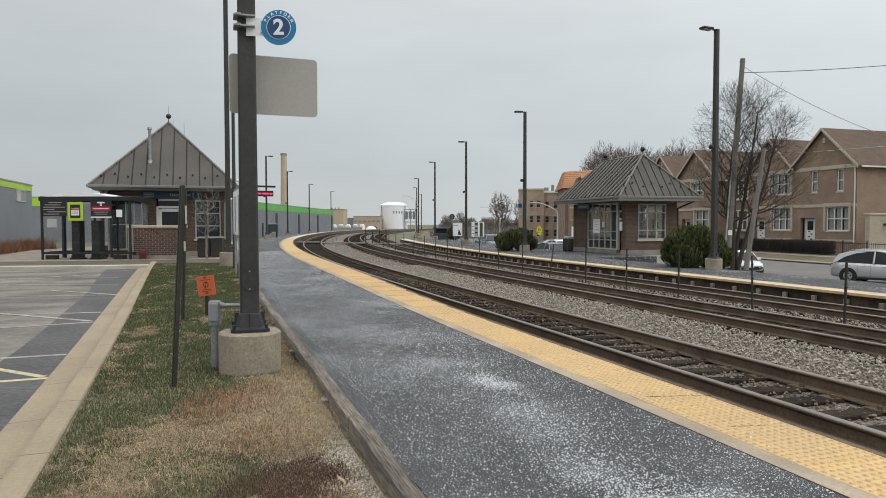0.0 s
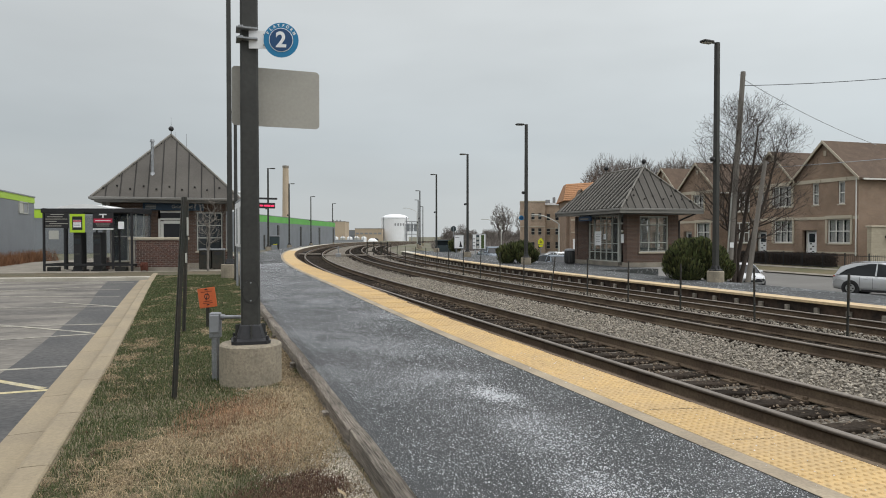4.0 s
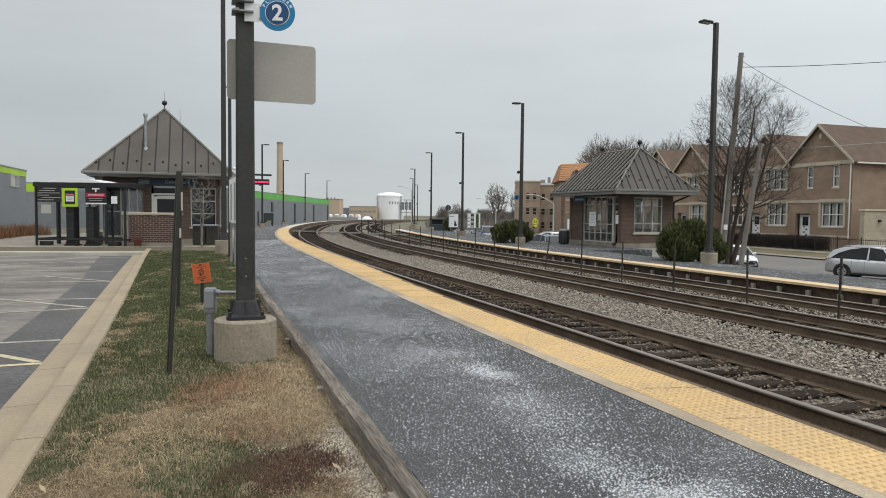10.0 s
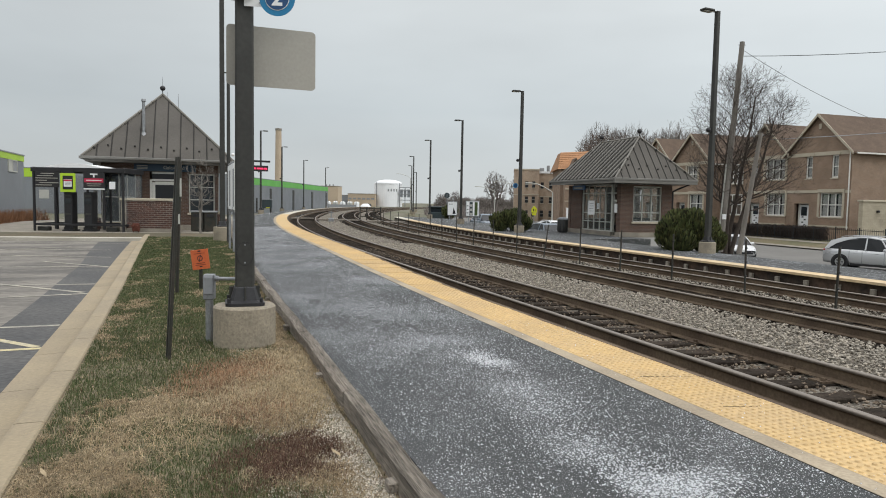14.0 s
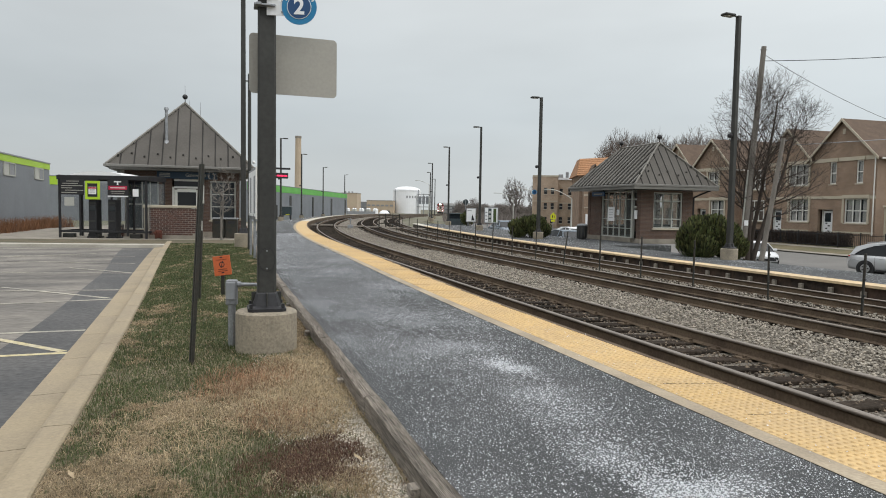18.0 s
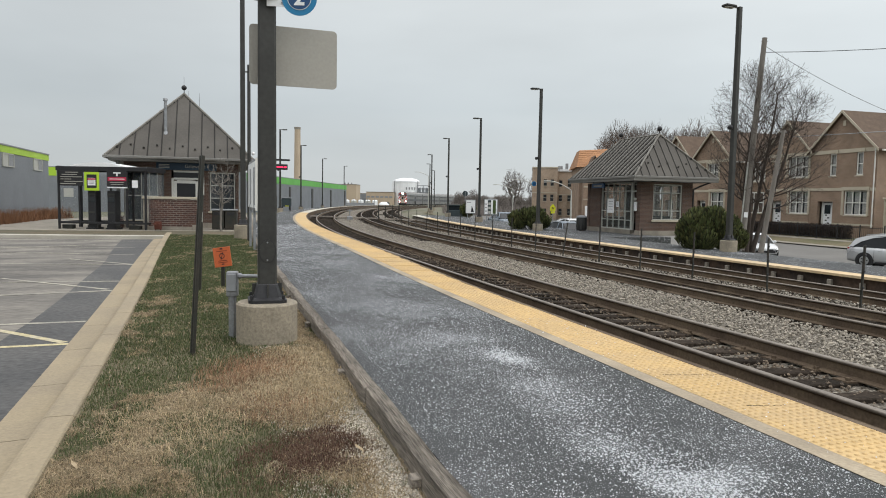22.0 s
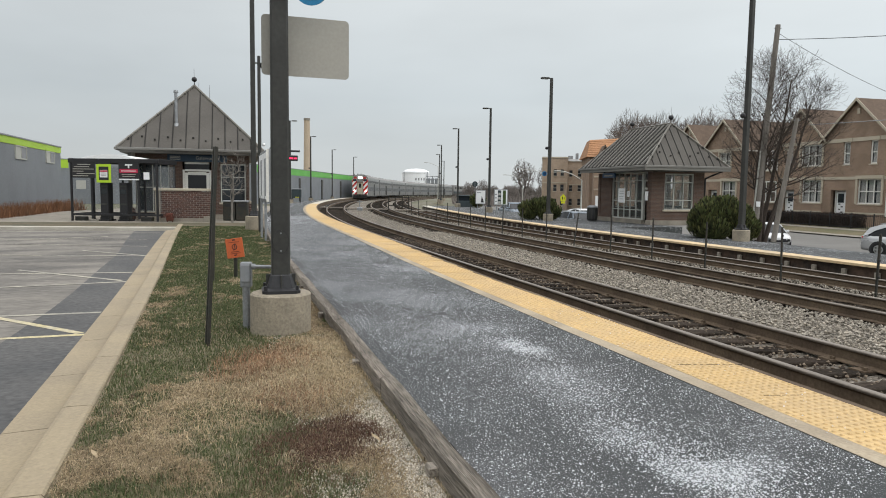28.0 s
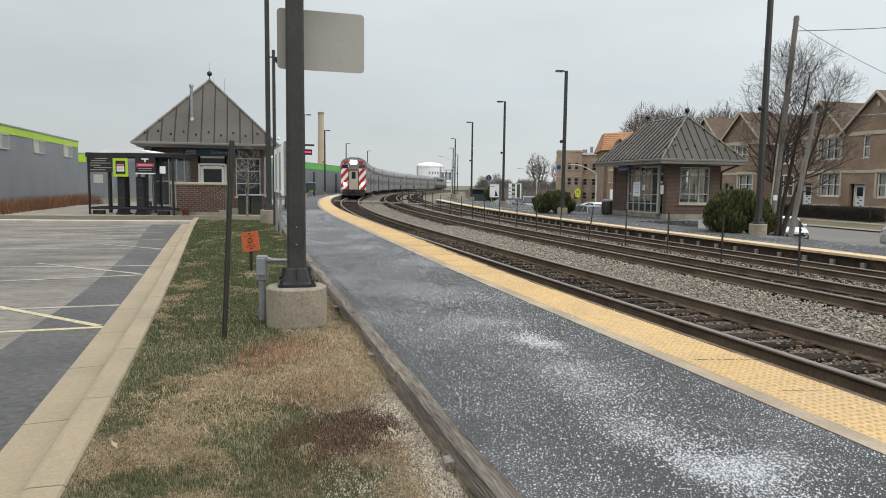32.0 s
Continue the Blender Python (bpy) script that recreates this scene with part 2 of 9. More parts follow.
def pebbles(name, light, dark, scale=17.0):
    """Crushed stone: cells of differing brightness with dark gaps."""
    m = surf(name, light, 0.97, var=0.2, big=0.6, fine=40, bump=0, spec=0.12)
    n, l = m.node_tree.nodes, m.node_tree.links
    b = n["Principled BSDF"]
    src = b.inputs["Base Color"].links[0].from_socket
    g = n.new("ShaderNodeNewGeometry").outputs["Position"]
    vo = n.new("ShaderNodeTexVoronoi")
    vo.inputs["Scale"].default_value = scale
    l.new(g, vo.inputs["Vector"])
    sp = n.new("ShaderNodeSeparateColor")
    l.new(vo.outputs["Color"], sp.inputs[0])
    r = n.new("ShaderNodeMapRange")
    r.inputs["To Min"].default_value, r.inputs["To Max"].default_value = 0.45, 1.3
    l.new(sp.outputs[0], r.inputs[0])
    sc = n.new("ShaderNodeVectorMath")
    sc.operation = "SCALE"
    l.new(src, sc.inputs[0]), l.new(r.outputs[0], sc.inputs["Scale"])
    gap = n.new("ShaderNodeMapRange")
    gap.inputs["From Min"].default_value, gap.inputs["From Max"].default_value = 0.42, 0.75
    l.new(vo.outputs["Distance"], gap.inputs[0])
    mx = n.new("ShaderNodeMix")
    mx.data_type = "RGBA"
    mx.inputs["B"].default_value = (*dark, 1)
    l.new(gap.outputs[0], mx.inputs[0]), l.new(sc.outputs[0], mx.inputs["A"]), l.new(mx.outputs["Result"], b.inputs["Base Color"])
    bp = n.new("ShaderNodeBump")
    bp.inputs["Strength"].default_value, bp.inputs["Distance"].default_value, bp.invert = 1.0, 0.04, True
    l.new(vo.outputs["Distance"], bp.inputs["Height"]), l.new(bp.outputs[0], b.inputs["Normal"])
    return m


M = {}
M["salted"] = salted("salted_asphalt", heaps=SALT_HEAPS)
M["saltedfar"] = salted("salted_asphalt_opposite", ((4.0, 0.18, 0.40, 0.20), (7.0, 0.18, 0.40, 0.30), (13.0, 0.18, 0.40, 0.45), (28.0, 0.12, 0.36, 0.6)), flat="3D")
M["lot"] = surf("worn_asphalt", (0.192, 0.176, 0.152), 0.9, var=0.34, big=0.5, fine=9, bump=0.4, second=(0.102, 0.095, 0.086), stretch=(0.7, 1.5, 1), turn=-0.35)
M["sealed"] = surf("sealed_asphalt", (0.060, 0.060, 0.060), 0.85, var=0.35, big=0.9, fine=14, bump=0.5, second=(0.088, 0.086, 0.083))
M["road"] = surf("road_asphalt", (0.155, 0.150, 0.139), 0.9, var=0.15, big=0.3, fine=30, bump=0.2)
M["border"] = surf("stained_border_concrete", (0.36, 0.30, 0.215), 0.95, var=0.18, big=1.5, fine=45, bump=0.3, second=(0.27, 0.225, 0.165))
M["footing"] = surf("footing_concrete", (0.30, 0.26, 0.195), 0.9, var=0.25, big=2.5, fine=35, bump=0.3, second=(0.225, 0.196, 0.15))
M["verge"] = surf("bare_verge", (0.075, 0.068, 0.04), 0.98, var=0.35, big=0.8, fine=14, bump=0.6, second=(0.115, 0.092, 0.058))
M["concrete"] = surf("concrete", (0.27, 0.243, 0.20), 0.9, var=0.2, big=1.5, fine=35, bump=0.25, second=(0.20, 0.18, 0.148), rnd=0.06)
M["palekerb"] = surf("pale_kerb_concrete", (0.44, 0.415, 0.36), 0.9, var=0.12, big=1.0, fine=30, bump=0.2, second=(0.36, 0.335, 0.285))
M["kerb"] = surf("kerb_concrete", (0.29, 0.238, 0.158), 0.9, var=0.13, big=1.1, fine=40, bump=0.2, second=(0.255, 0.212, 0.148), rnd=0.05)
M["tactile"] = surf("tactile_yellow", (0.51, 0.352, 0.158), 0.75, var=0.2, big=1.6, fine=25, bump=0.1, second=(0.47, 0.335, 0.17), rnd=0.06)
M["timber"] = surf("grey_timber", (0.245, 0.215, 0.178), 0.95, var=0.55, big=1.6, fine=8, bump=1.0, second=(0.15, 0.13, 0.108), rnd=0.18, stretch=(9, 0.8, 9), turn=-0.334)
M["tie"] = surf("tie_wood", (0.036, 0.028, 0.022), 0.98, var=0.5, big=2.0, fine=22, bump=0.8, second=(0.024, 0.020, 0.016), rnd=0.35, spec=0.05)
M["rail"] = surf("rusty_rail", (0.136, 0.102, 0.070), 0.85, 0.0, var=0.25, big=1.5, fine=30, bump=0.2, second=(0.088, 0.064, 0.046), spec=0.15)
M["railhead"] = surf("rail_head", (0.22, 0.19, 0.16), 0.5, 0.45, var=0.15, big=2, fine=30, bump=0.05)
M["ballastbed"] = pebbles("ballast_bed", (0.255, 0.228, 0.188), (0.12, 0.104, 0.088), 24.0)
M["paleyellow"] = surf("faded_yellow", (0.56, 0.42, 0.245), 0.8, var=0.2, big=0.8, fine=6, bump=0.05, second=(0.46, 0.36, 0.23))
M["paleedge"] = surf("pale_platform_edge", (0.50, 0.475, 0.41), 0.85, var=0.15, big=0.8, fine=12, bump=0.05, second=(0.42, 0.39, 0.32))
M["darkbed"] = pebbles("oily_ballast", (0.108, 0.085, 0.063), (0.026, 0.020, 0.015))
M["darkstone"] = islands(surf("oily_stone", (0.105, 0.082, 0.060), 0.95, var=0.15, big=3, fine=60, bump=0.2), 0.3, 2.4)
M["stone"] = islands(surf("ballast_stone", (0.30, 0.274, 0.230), 0.95, var=0.15, big=3, fine=60, bump=0.2), 0.45, 1.5, (0.275, 0.242, 0.195))
M["soil"] = surf("soil", (0.20, 0.163, 0.108), 0.98, var=0.35, big=0.8, fine=18, bump=0.8, second=(0.105, 0.088, 0.05))
M["field"] = surf("far_ground", (0.13, 0.12, 0.085), 0.98, var=0.2, big=0.05, fine=2, bump=0.1, second=(0.10, 0.10, 0.06))
M["lawn"] = surf("winter_lawn", (0.10, 0.098, 0.05), 0.98, var=0.3, big=0.4, fine=14, bump=0.6, second=(0.145, 0.12, 0.07))
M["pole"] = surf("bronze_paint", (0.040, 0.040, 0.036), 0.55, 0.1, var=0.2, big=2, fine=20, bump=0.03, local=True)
M["black"] = surf("black_metal", (0.022, 0.022, 0.024), 0.5, 0.1, var=0.25, big=2, fine=30, bump=0.05, local=True)
M["post"] = surf("dark_steel_post", (0.028, 0.031, 0.026), 0.6, 0.3, var=0.3, big=4, fine=40, bump=0.1, second=(0.045, 0.038, 0.03), local=True)
M["galv"] = surf("galvanised", (0.30, 0.31, 0.32), 0.5, 0.6, var=0.2, big=5, fine=40, bump=0.05, local=True)
M["signback"] = surf("sign_back", (0.36, 0.345, 0.305), 0.6, 0.1, var=0.06, big=2, fine=30, bump=0.02, local=True)
M["blue"] = surf("sign_blue", (0.012, 0.18, 0.36), 0.4, var=0.05, bump=0, local=True)
M["darknavy"] = surf("sign_dark_navy", (0.012, 0.036, 0.066), 0.5, var=0.08, bump=0, local=True)
M["navy"] = surf("sign_navy", (0.012, 0.06, 0.16), 0.4, var=0.05, bump=0, local=True)
M["white"] = surf("white_paint", (0.78, 0.79, 0.79), 0.5, var=0.06, big=1, fine=20, bump=0.02, local=True)
M["orange"] = surf("sign_orange", (0.56, 0.125, 0.04), 0.6, var=0.1, bump=0.02, local=True)
M["paintline"] = surf("line_paint", (0.46, 0.395, 0.225), 0.8, var=0.3, big=2.5, fine=20, bump=0.1, second=(0.40, 0.36, 0.26))
M["paleline"] = surf("pale_line_paint", (0.37, 0.345, 0.28), 0.8, var=0.3, big=2.5, fine=20, bump=0.1, second=(0.22, 0.21, 0.185))
M["roofmetal"] = surf("seamed_metal_roof", (0.068, 0.061, 0.050), 0.58, 0.1, var=0.14, big=0.7, fine=12, bump=0.03, second=(0.058, 0.052, 0.043))
# dark tone also paints shadow lines by side seams, pale tone their lit ribs
M["seamandshade"] = surf("roof_seam_and_shade", (0.026, 0.024, 0.021), 0.85, 0.0, var=0.12, big=0.7, fine=12, bump=0)
M["capandlitrib"] = surf("roof_cap_and_lit_rib", (0.16, 0.150, 0.130), 0.5, 0.2, var=0.1, big=0.7, fine=12, bump=0)
M["fascia"] = surf("fascia", (0.17, 0.165, 0.15), 0.6, 0.1, var=0.1, big=1, fine=20, bump=0.02)
M["frame"] = surf("window_frame_grey", (0.44, 0.44, 0.40), 0.5, 0.1, var=0.08, big=1, fine=20, bump=0)
M["whiteframe"] = surf("window_frame_white", (0.68, 0.67, 0.62), 0.6, var=0.08, big=1, fine=20, bump=0)
M["trimtan"] = surf("limestone_trim", (0.46, 0.41, 0.32), 0.9, var=0.1, big=1, fine=20, bump=0.1)
M["pane"] = glass("dark_pane")
M["carpane"] = surf("tinted_car_glass", (0.012, 0.014, 0.016), 0.12, var=0.1, bump=0, local=True, spec=0.25)
M["clearpane"] = glass("clear_pane", (0.16, 0.185, 0.18), 0.05, 0.16)
M["kioskpane"] = glass("kiosk_pane", (0.3, 0.33, 0.34), 0.05, 0.10)
M["housepane"] = glass("house_pane", (0.04, 0.05, 0.055), 0.05, 0.25)
M["brickred"] = bricks("brick_red", (0.118, 0.060, 0.046), (0.072, 0.044, 0.038), (0.36, 0.325, 0.285), 0.27, 0.095)
M["brickdark"] = bricks("brick_dark", (0.115, 0.066, 0.046), (0.078, 0.05, 0.04), (0.17, 0.15, 0.13))
M["bricktan"] = bricks("brick_tan", (0.30, 0.208, 0.145), (0.25, 0.175, 0.124), (0.33, 0.27, 0.215))
M["brickpale"] = bricks("brick_pale", (0.43, 0.325, 0.235), (0.38, 0.285, 0.205), (0.42, 0.36, 0.29))
M["stonewall"] = bricks("stone_block", (0.42, 0.37, 0.28), (0.36, 0.32, 0.24), (0.30, 0.26, 0.20), 0.4, 0.19)
M["shingle"] = surf("brown_shingle", (0.112, 0.077, 0.053), 0.95, var=0.25, big=1.2, fine=9, bump=0.3, second=(0.092, 0.064, 0.046))
M["orangetile"] = surf("orange_roof", (0.36, 0.185, 0.09), 0.9, var=0.2, big=0.8, fine=6, bump=0.2, second=(0.30, 0.16, 0.085))
M["siding"] = surf("grey_siding", (0.228, 0.244, 0.262), 0.6, 0.1, var=0.08, big=0.5, fine=10, bump=0.02)
M["lime"] = surf("lime_band", (0.36, 0.56, 0.04), 0.5, var=0.06, big=0.6, fine=10, bump=0)
M["green"] = surf("green_band", (0.12, 0.42, 0.07), 0.5, var=0.06, big=0.6, fine=10, bump=0)
M["limesign"] = surf("lime_sign", (0.42, 0.62, 0.03), 0.5, var=0.05, bump=0, local=True)
M["red"] = surf("sign_red", (0.45, 0.02, 0.06), 0.5, var=0.05, bump=0, local=True)
M["tan"] = surf("tan_wall", (0.46, 0.37, 0.27), 0.9, var=0.08, big=0.2, fine=4, bump=0.05)
M["tankwhite"] = surf("tank_white", (0.80, 0.81, 0.82), 0.5, var=0.04, big=0.3, fine=4, bump=0.02)
M["grey"] = surf("mid_grey", (0.25, 0.26, 0.27), 0.6, var=0.1, big=1, fine=12, bump=0.05, local=True)
M["bark"] = surf("bark", (0.068, 0.053, 0.043), 0.95, var=0.3, big=1.5, fine=16, bump=0.6, second=(0.06, 0.048, 0.04))
# bark made paler: the haze of distance is put into its colour
M["hazybark"] = surf("hazy_far_bark", (0.185, 0.162, 0.146), 0.95, var=0.2, big=0.4, fine=4, bump=0.1)
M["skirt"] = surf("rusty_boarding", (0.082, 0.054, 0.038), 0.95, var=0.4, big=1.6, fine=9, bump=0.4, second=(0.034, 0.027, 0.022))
M["oldpole"] = surf("weathered_pole", (0.20, 0.182, 0.16), 0.95, var=0.25, big=1.2, fine=20, bump=0.4, stretch=(4, 4, 0.5))
M["leaf"] = islands(surf("yew_leaf", (0.056, 0.074, 0.025), 0.8, var=0.3, big=1.5, fine=12, bump=0), 0.2, 2.3, (0.065, 0.066, 0.022))
M["hedge"] = islands(surf("winter_hedge", (0.045, 0.030, 0.022), 0.9, var=0.3, big=1.5, fine=12, bump=0), 0.5, 1.5)
M["dead"] = islands(surf("dead_weed", (0.23, 0.115, 0.058), 0.95, var=0.3, big=1.0, fine=12, bump=0), 0.6, 1.3)
M["rust"] = surf("rust_red", (0.11, 0.035, 0.022), 0.8, var=0.3, big=4, fine=30, bump=0.2, local=True)
M["silver"] = surf("silver_car_paint", (0.48, 0.49, 0.50), 0.3, 0.35, var=0.03, bump=0, local=True)
M["whitecar"] = surf("white_car_paint", (0.75, 0.76, 0.77), 0.25, 0.0, var=0.03, bump=0, local=True)
M["bluecar"] = surf("blue_grey_car_paint", (0.17, 0.20, 0.23), 0.25, 0.4, var=0.03, bump=0, local=True)
M["darkcar"] = surf("dark_car_paint", (0.03, 0.035, 0.04), 0.25, 0.3, var=0.03, bump=0, local=True)
M["tyre"] = surf("tyre", (0.018, 0.018, 0.019), 0.9, var=0.2, bump=0.1, local=True)
M["rim"] = surf("alloy_rim", (0.40, 0.41, 0.42), 0.35, 0.8, var=0.05, bump=0, local=True)
M["headlamp"] = surf("headlamp", (0.65, 0.67, 0.70), 0.15, 0.2, var=0.03, bump=0, local=True)
M["taillamp"] = surf("tail_lamp", (0.35, 0.015, 0.015), 0.2, 0.0, var=0.03, bump=0, local=True)
M["steel"] = surf("stainless_steel", (0.24, 0.24, 0.228), 0.45, 0.4, var=0.10, big=0.7, fine=10, bump=0.02, local=True, second=(0.20, 0.20, 0.19))
M["trainroof"] = surf("train_roof", (0.24, 0.236, 0.225), 0.6, 0.3, var=0.12, big=0.6, fine=10, bump=0, local=True)
M["trainpane"] = surf("train_pane", (0.02, 0.022, 0.025), 0.35, var=0.1, bump=0, local=True, spec=0.3)
M["underframe"] = surf("underframe", (0.03, 0.028, 0.027), 0.85, var=0.3, big=2, fine=20, bump=0.2, local=True)
M["stripered"] = surf("stripe_red", (0.42, 0.025, 0.025), 0.4, var=0.06, bump=0, local=True)
M["yellow"] = surf("sign_yellow", (0.62, 0.62, 0.02), 0.5, var=0.05, bump=0, local=True)
M["teal"] = surf("dark_teal", (0.03, 0.045, 0.05), 0.6, var=0.2, big=1, bump=0.05, local=True)
M["led"] = glow("led_red", (0.9, 0.03, 0.11), 0.9)
M["headlight"] = glow("train_headlight", (1.0, 0.90, 0.72), 14.0)
M["saltgrain"] = surf("salt_grain", (0.66, 0.68, 0.70), 0.6, var=0.1, big=5, fine=60, bump=0)

# ---- mesh tools ----
class Shape:
    """Collects vertices and faces of one mesh."""

    def __init__(self):
        self.v, self.f = [], []

    def add(self, verts, faces):
        k = len(self.v)
        self.v += [tuple(p) for p in verts]
        self.f += [tuple(i + k for i in q) for q in faces]
        return self

    def box(self, cx, cy, cz, sx, sy, sz, rz=0.0, c=0.0, m=None):
        """A box by its centre and size; c: width of the chamfer on its edges."""
        hx, hy, hz = sx / 2, sy / 2, sz / 2
        if c:
            c = min(c, hx * 0.9, hy * 0.9, hz * 0.9)
            vs, ids = [], {}
            for a in (-1, 1):
                for b in (-1, 1):
                    for d in (-1, 1):
                        for ax in range(3):
                            p = [a * (hx - c), b * (hy - c), d * (hz - c)]
                            p[ax] += (a, b, d)[ax] * c
                            ids[(a, b, d, ax)] = len(vs)
                            vs.append(p)
            fs = []
            sg = (-1, 1)
            for s in sg:
                fs.append([ids[(s, b, d, 0)] for b, d in ((-1, -1), (1, -1), (1, 1), (-1, 1))][::s])
                fs.append([ids[(a, s, d, 1)] for a, d in ((-1, -1), (1, -1), (1, 1), (-1, 1))][::-s])
                fs.append([ids[(a, b, s, 2)] for a, b in ((-1, -1), (1, -1), (1, 1), (-1, 1))][::s])
            for a in sg:
                for b in sg:
                    fs.append([ids[(a, b, -1, 0)], ids[(a, b, -1, 1)], ids[(a, b, 1, 1)], ids[(a, b, 1, 0)]][::a * b])
                    fs.append([ids[(a, -1, b, 0)], ids[(a, -1, b, 2)], ids[(a, 1, b, 2)], ids[(a, 1, b, 0)]][::-a * b])
                    fs.append([ids[(-1, a, b, 1)], ids[(-1, a, b, 2)], ids[(1, a, b, 2)], ids[(1, a, b, 1)]][::a * b])
                    for d in sg:
                        fs.append([ids[(a, b, d, ax)] for ax in range(3)][::a * b * d])
        else:
            vs = [(x, y, z) for z in (-hz, hz) for x, y in ((-hx, -hy), (hx, -hy), (hx, hy), (-hx, hy))]
            fs = [(3, 2, 1, 0), (4, 5, 6, 7), (0, 1, 5, 4), (1, 2, 6, 5), (2, 3, 7, 6), (3, 0, 4, 7)]
        co, si = math.cos(rz), math.sin(rz)
        vs = [(cx + x * co - y * si, cy + x * si + y * co, cz + z) for x, y, z in vs]
        if m is not None:
            vs = [m @ Vector(p) for p in vs]
        return self.add(vs, fs)

    def tube(self, p, q, r0, r1=None, n=8, caps=True, turn=0.0):
        """A round bar from p to q."""
        p, q = Vector(p), Vector(q)
        r1 = r0 if r1 is None else r1
        d = (q - p).normalized()
        a = d.orthogonal().normalized() if abs(d.z) < 0.99 else Vector((1, 0, 0))
        b = d.cross(a).normalized()
        a = b.cross(d)
        vs = []
        for c, r in ((p, r0), (q, r1)):
            for i in range(n):
                t = 2 * math.pi * i / n + turn
                vs.append(c + (a * math.cos(t) + b * math.sin(t)) * r)
        fs = [(i, (i + 1) % n, n + (i + 1) % n, n + i) for i in range(n)]
        if caps:
            fs += [tuple(range(n))[::-1], tuple(range(n, 2 * n))]
        return self.add(vs, fs)

    def path(self, pts, r, n=6):
        for a, b in zip(pts, pts[1:]):
            self.tube(a, b, r, r, n)
        return self

    def loft(self, rings, close=True, caps=True):
        """Joins rings of equally many points."""
        n = len(rings[0])
        vs = [p for ring in rings for p in ring]
        fs = []
        for k in range(len(rings) - 1):
            for i in range(n if close else n - 1):
                j = (i + 1) % n
                fs.append((k * n + i, k * n + j, (k + 1) * n + j, (k + 1) * n + i))
        if caps and close:
            fs += [tuple(range(n))[::-1], tuple(range((len(rings) - 1) * n, len(rings) * n))]
        return self.add(vs, fs)

    def ball(self, c, r, n=10, k=6, squash=1.0):
        rings = []
        for i in range(1, k):
            a = math.pi * i / k
            rings.append([(c[0] + r * math.sin(a) * math.cos(2 * math.pi * j / n), c[1] + r * math.sin(a) * math.sin(2 * math.pi * j / n), c[2] - r * squash * math.cos(a)) for j in range(n)])
        return self.loft(rings)

    def slab(self, poly, z0, z1):
        """A flat polygon (counter-clockwise) with thickness."""
        n = len(poly)
        vs = [(x, y, z0) for x, y in poly] + [(x, y, z1) for x, y in poly]
        fs = [tuple(range(n))[::-1], tuple(range(n, 2 * n))] + [(i, (i + 1) % n, n + (i + 1) % n, n + i) for i in range(n)]
        return self.add(vs, fs)

    def mesh(self, name, material, smooth=False):
        me = bpy.data.meshes.new(name)
        me.from_pydata(self.v, [], self.f)
        me.validate()
        if material.name.startswith(("brick", "stone_block")):
            uv = me.uv_layers.new(name="UVMap")
            for p in me.polygons:
                nx, ny, nz = p.normal
                flat = abs(nz) > 0.7
                h = math.hypot(nx, ny) or 1
                for li in p.loop_indices:
                    x, y, z = me.vertices[me.loops[li].vertex_index].co
                    uv.data[li].uv = (x, y) if flat else (-x * ny / h + y * nx / h, z)
        me.materials.append(material)
        if smooth:
            me.polygons.foreach_set("use_smooth", [True] * len(me.polygons))
        me.update()
        return me


def part(name, shape, material, parent=None, label="", smooth=False, at=None):
    """One mesh object from a shape (or a mesh that alike pieces share), under a thing or a part."""
    data = shape.mesh(name, material, smooth) if isinstance(shape, Shape) else shape
    ob = new(name, data)
    if parent is not None:
        ob.parent = parent
    if label:
        ob["label"] = label
    if at is not None:
        ob.matrix_basis = at
    return ob


def thing(name, m, label, category, group=""):
    ob = new(name)
    ob.empty_display_size = 0.2
    ob.matrix_basis = m
    return tagged(ob, label, category, group)


def setting(name, shape, material, label, category="", smooth=False):
    return tagged(part(name, shape, material, None, "", smooth), label, category or name, "", "structure")


def box_part(name, size, at, material, parent, c=0.0, rz=0.0, label=""):
    return part(name, Shape().box(*at, *size, rz, c), material, parent, label)


def writing(name, body, size, m, material, parent, depth=0.002, spacing=1.0, bold=0.0):
    """Letters as a mesh of their own."""
    cu = bpy.data.curves.new(name, "FONT")
    cu.body, cu.size, cu.extrude, cu.align_x, cu.align_y, cu.space_character = body, size, depth, "CENTER", "CENTER", spacing
    cu.offset = bold
    tmp = bpy.data.objects.new(name, cu)
    scene.collection.objects.link(tmp)
    dg = bpy.context.evaluated_depsgraph_get()
    me = bpy.data.meshes.new_from_object(tmp.evaluated_get(dg))
    bpy.data.objects.remove(tmp)
    me.name = name
    me.materials.clear()
    me.materials.append(material)
    ob = new(name, me)
    ob.parent = parent
    ob.matrix_basis = m
    return ob


# ---- the line of the railway: place and heading along it ----
BEND_AT = np.array([-400, 0, 30, 60, 90, 120, 150, 180, 210, 240, 290, 340, 1400.0])
BEND = np.array([0, -0.00212, 0.00406, 0.00309, 0.00114, 0.00157, 0.00201, 0.00179, 0.0019, 0.00255, 0.0025, 0, 0])
_S = np.arange(-150, 1000.1, 0.5)
_k = np.where(_S < 0, 0, np.interp(_S, BEND_AT, BEND))
_TH = np.concatenate([[0], np.cumsum((_k[1:] + _k[:-1]) * 0.25)])
_i0 = int(np.argmin(abs(_S)))
_TH += -0.32495 - _TH[_i0]
_X = np.concatenate([[0], np.cumsum(np.sin((_TH[1:] + _TH[:-1]) / 2) * 0.5)])
_Y = np.concatenate([[0], np.cumsum(np.cos((_TH[1:] + _TH[:-1]) / 2) * 0.5)])
_X += 5.34 - _X[_i0]
_Y += 2.0 - _Y[_i0]


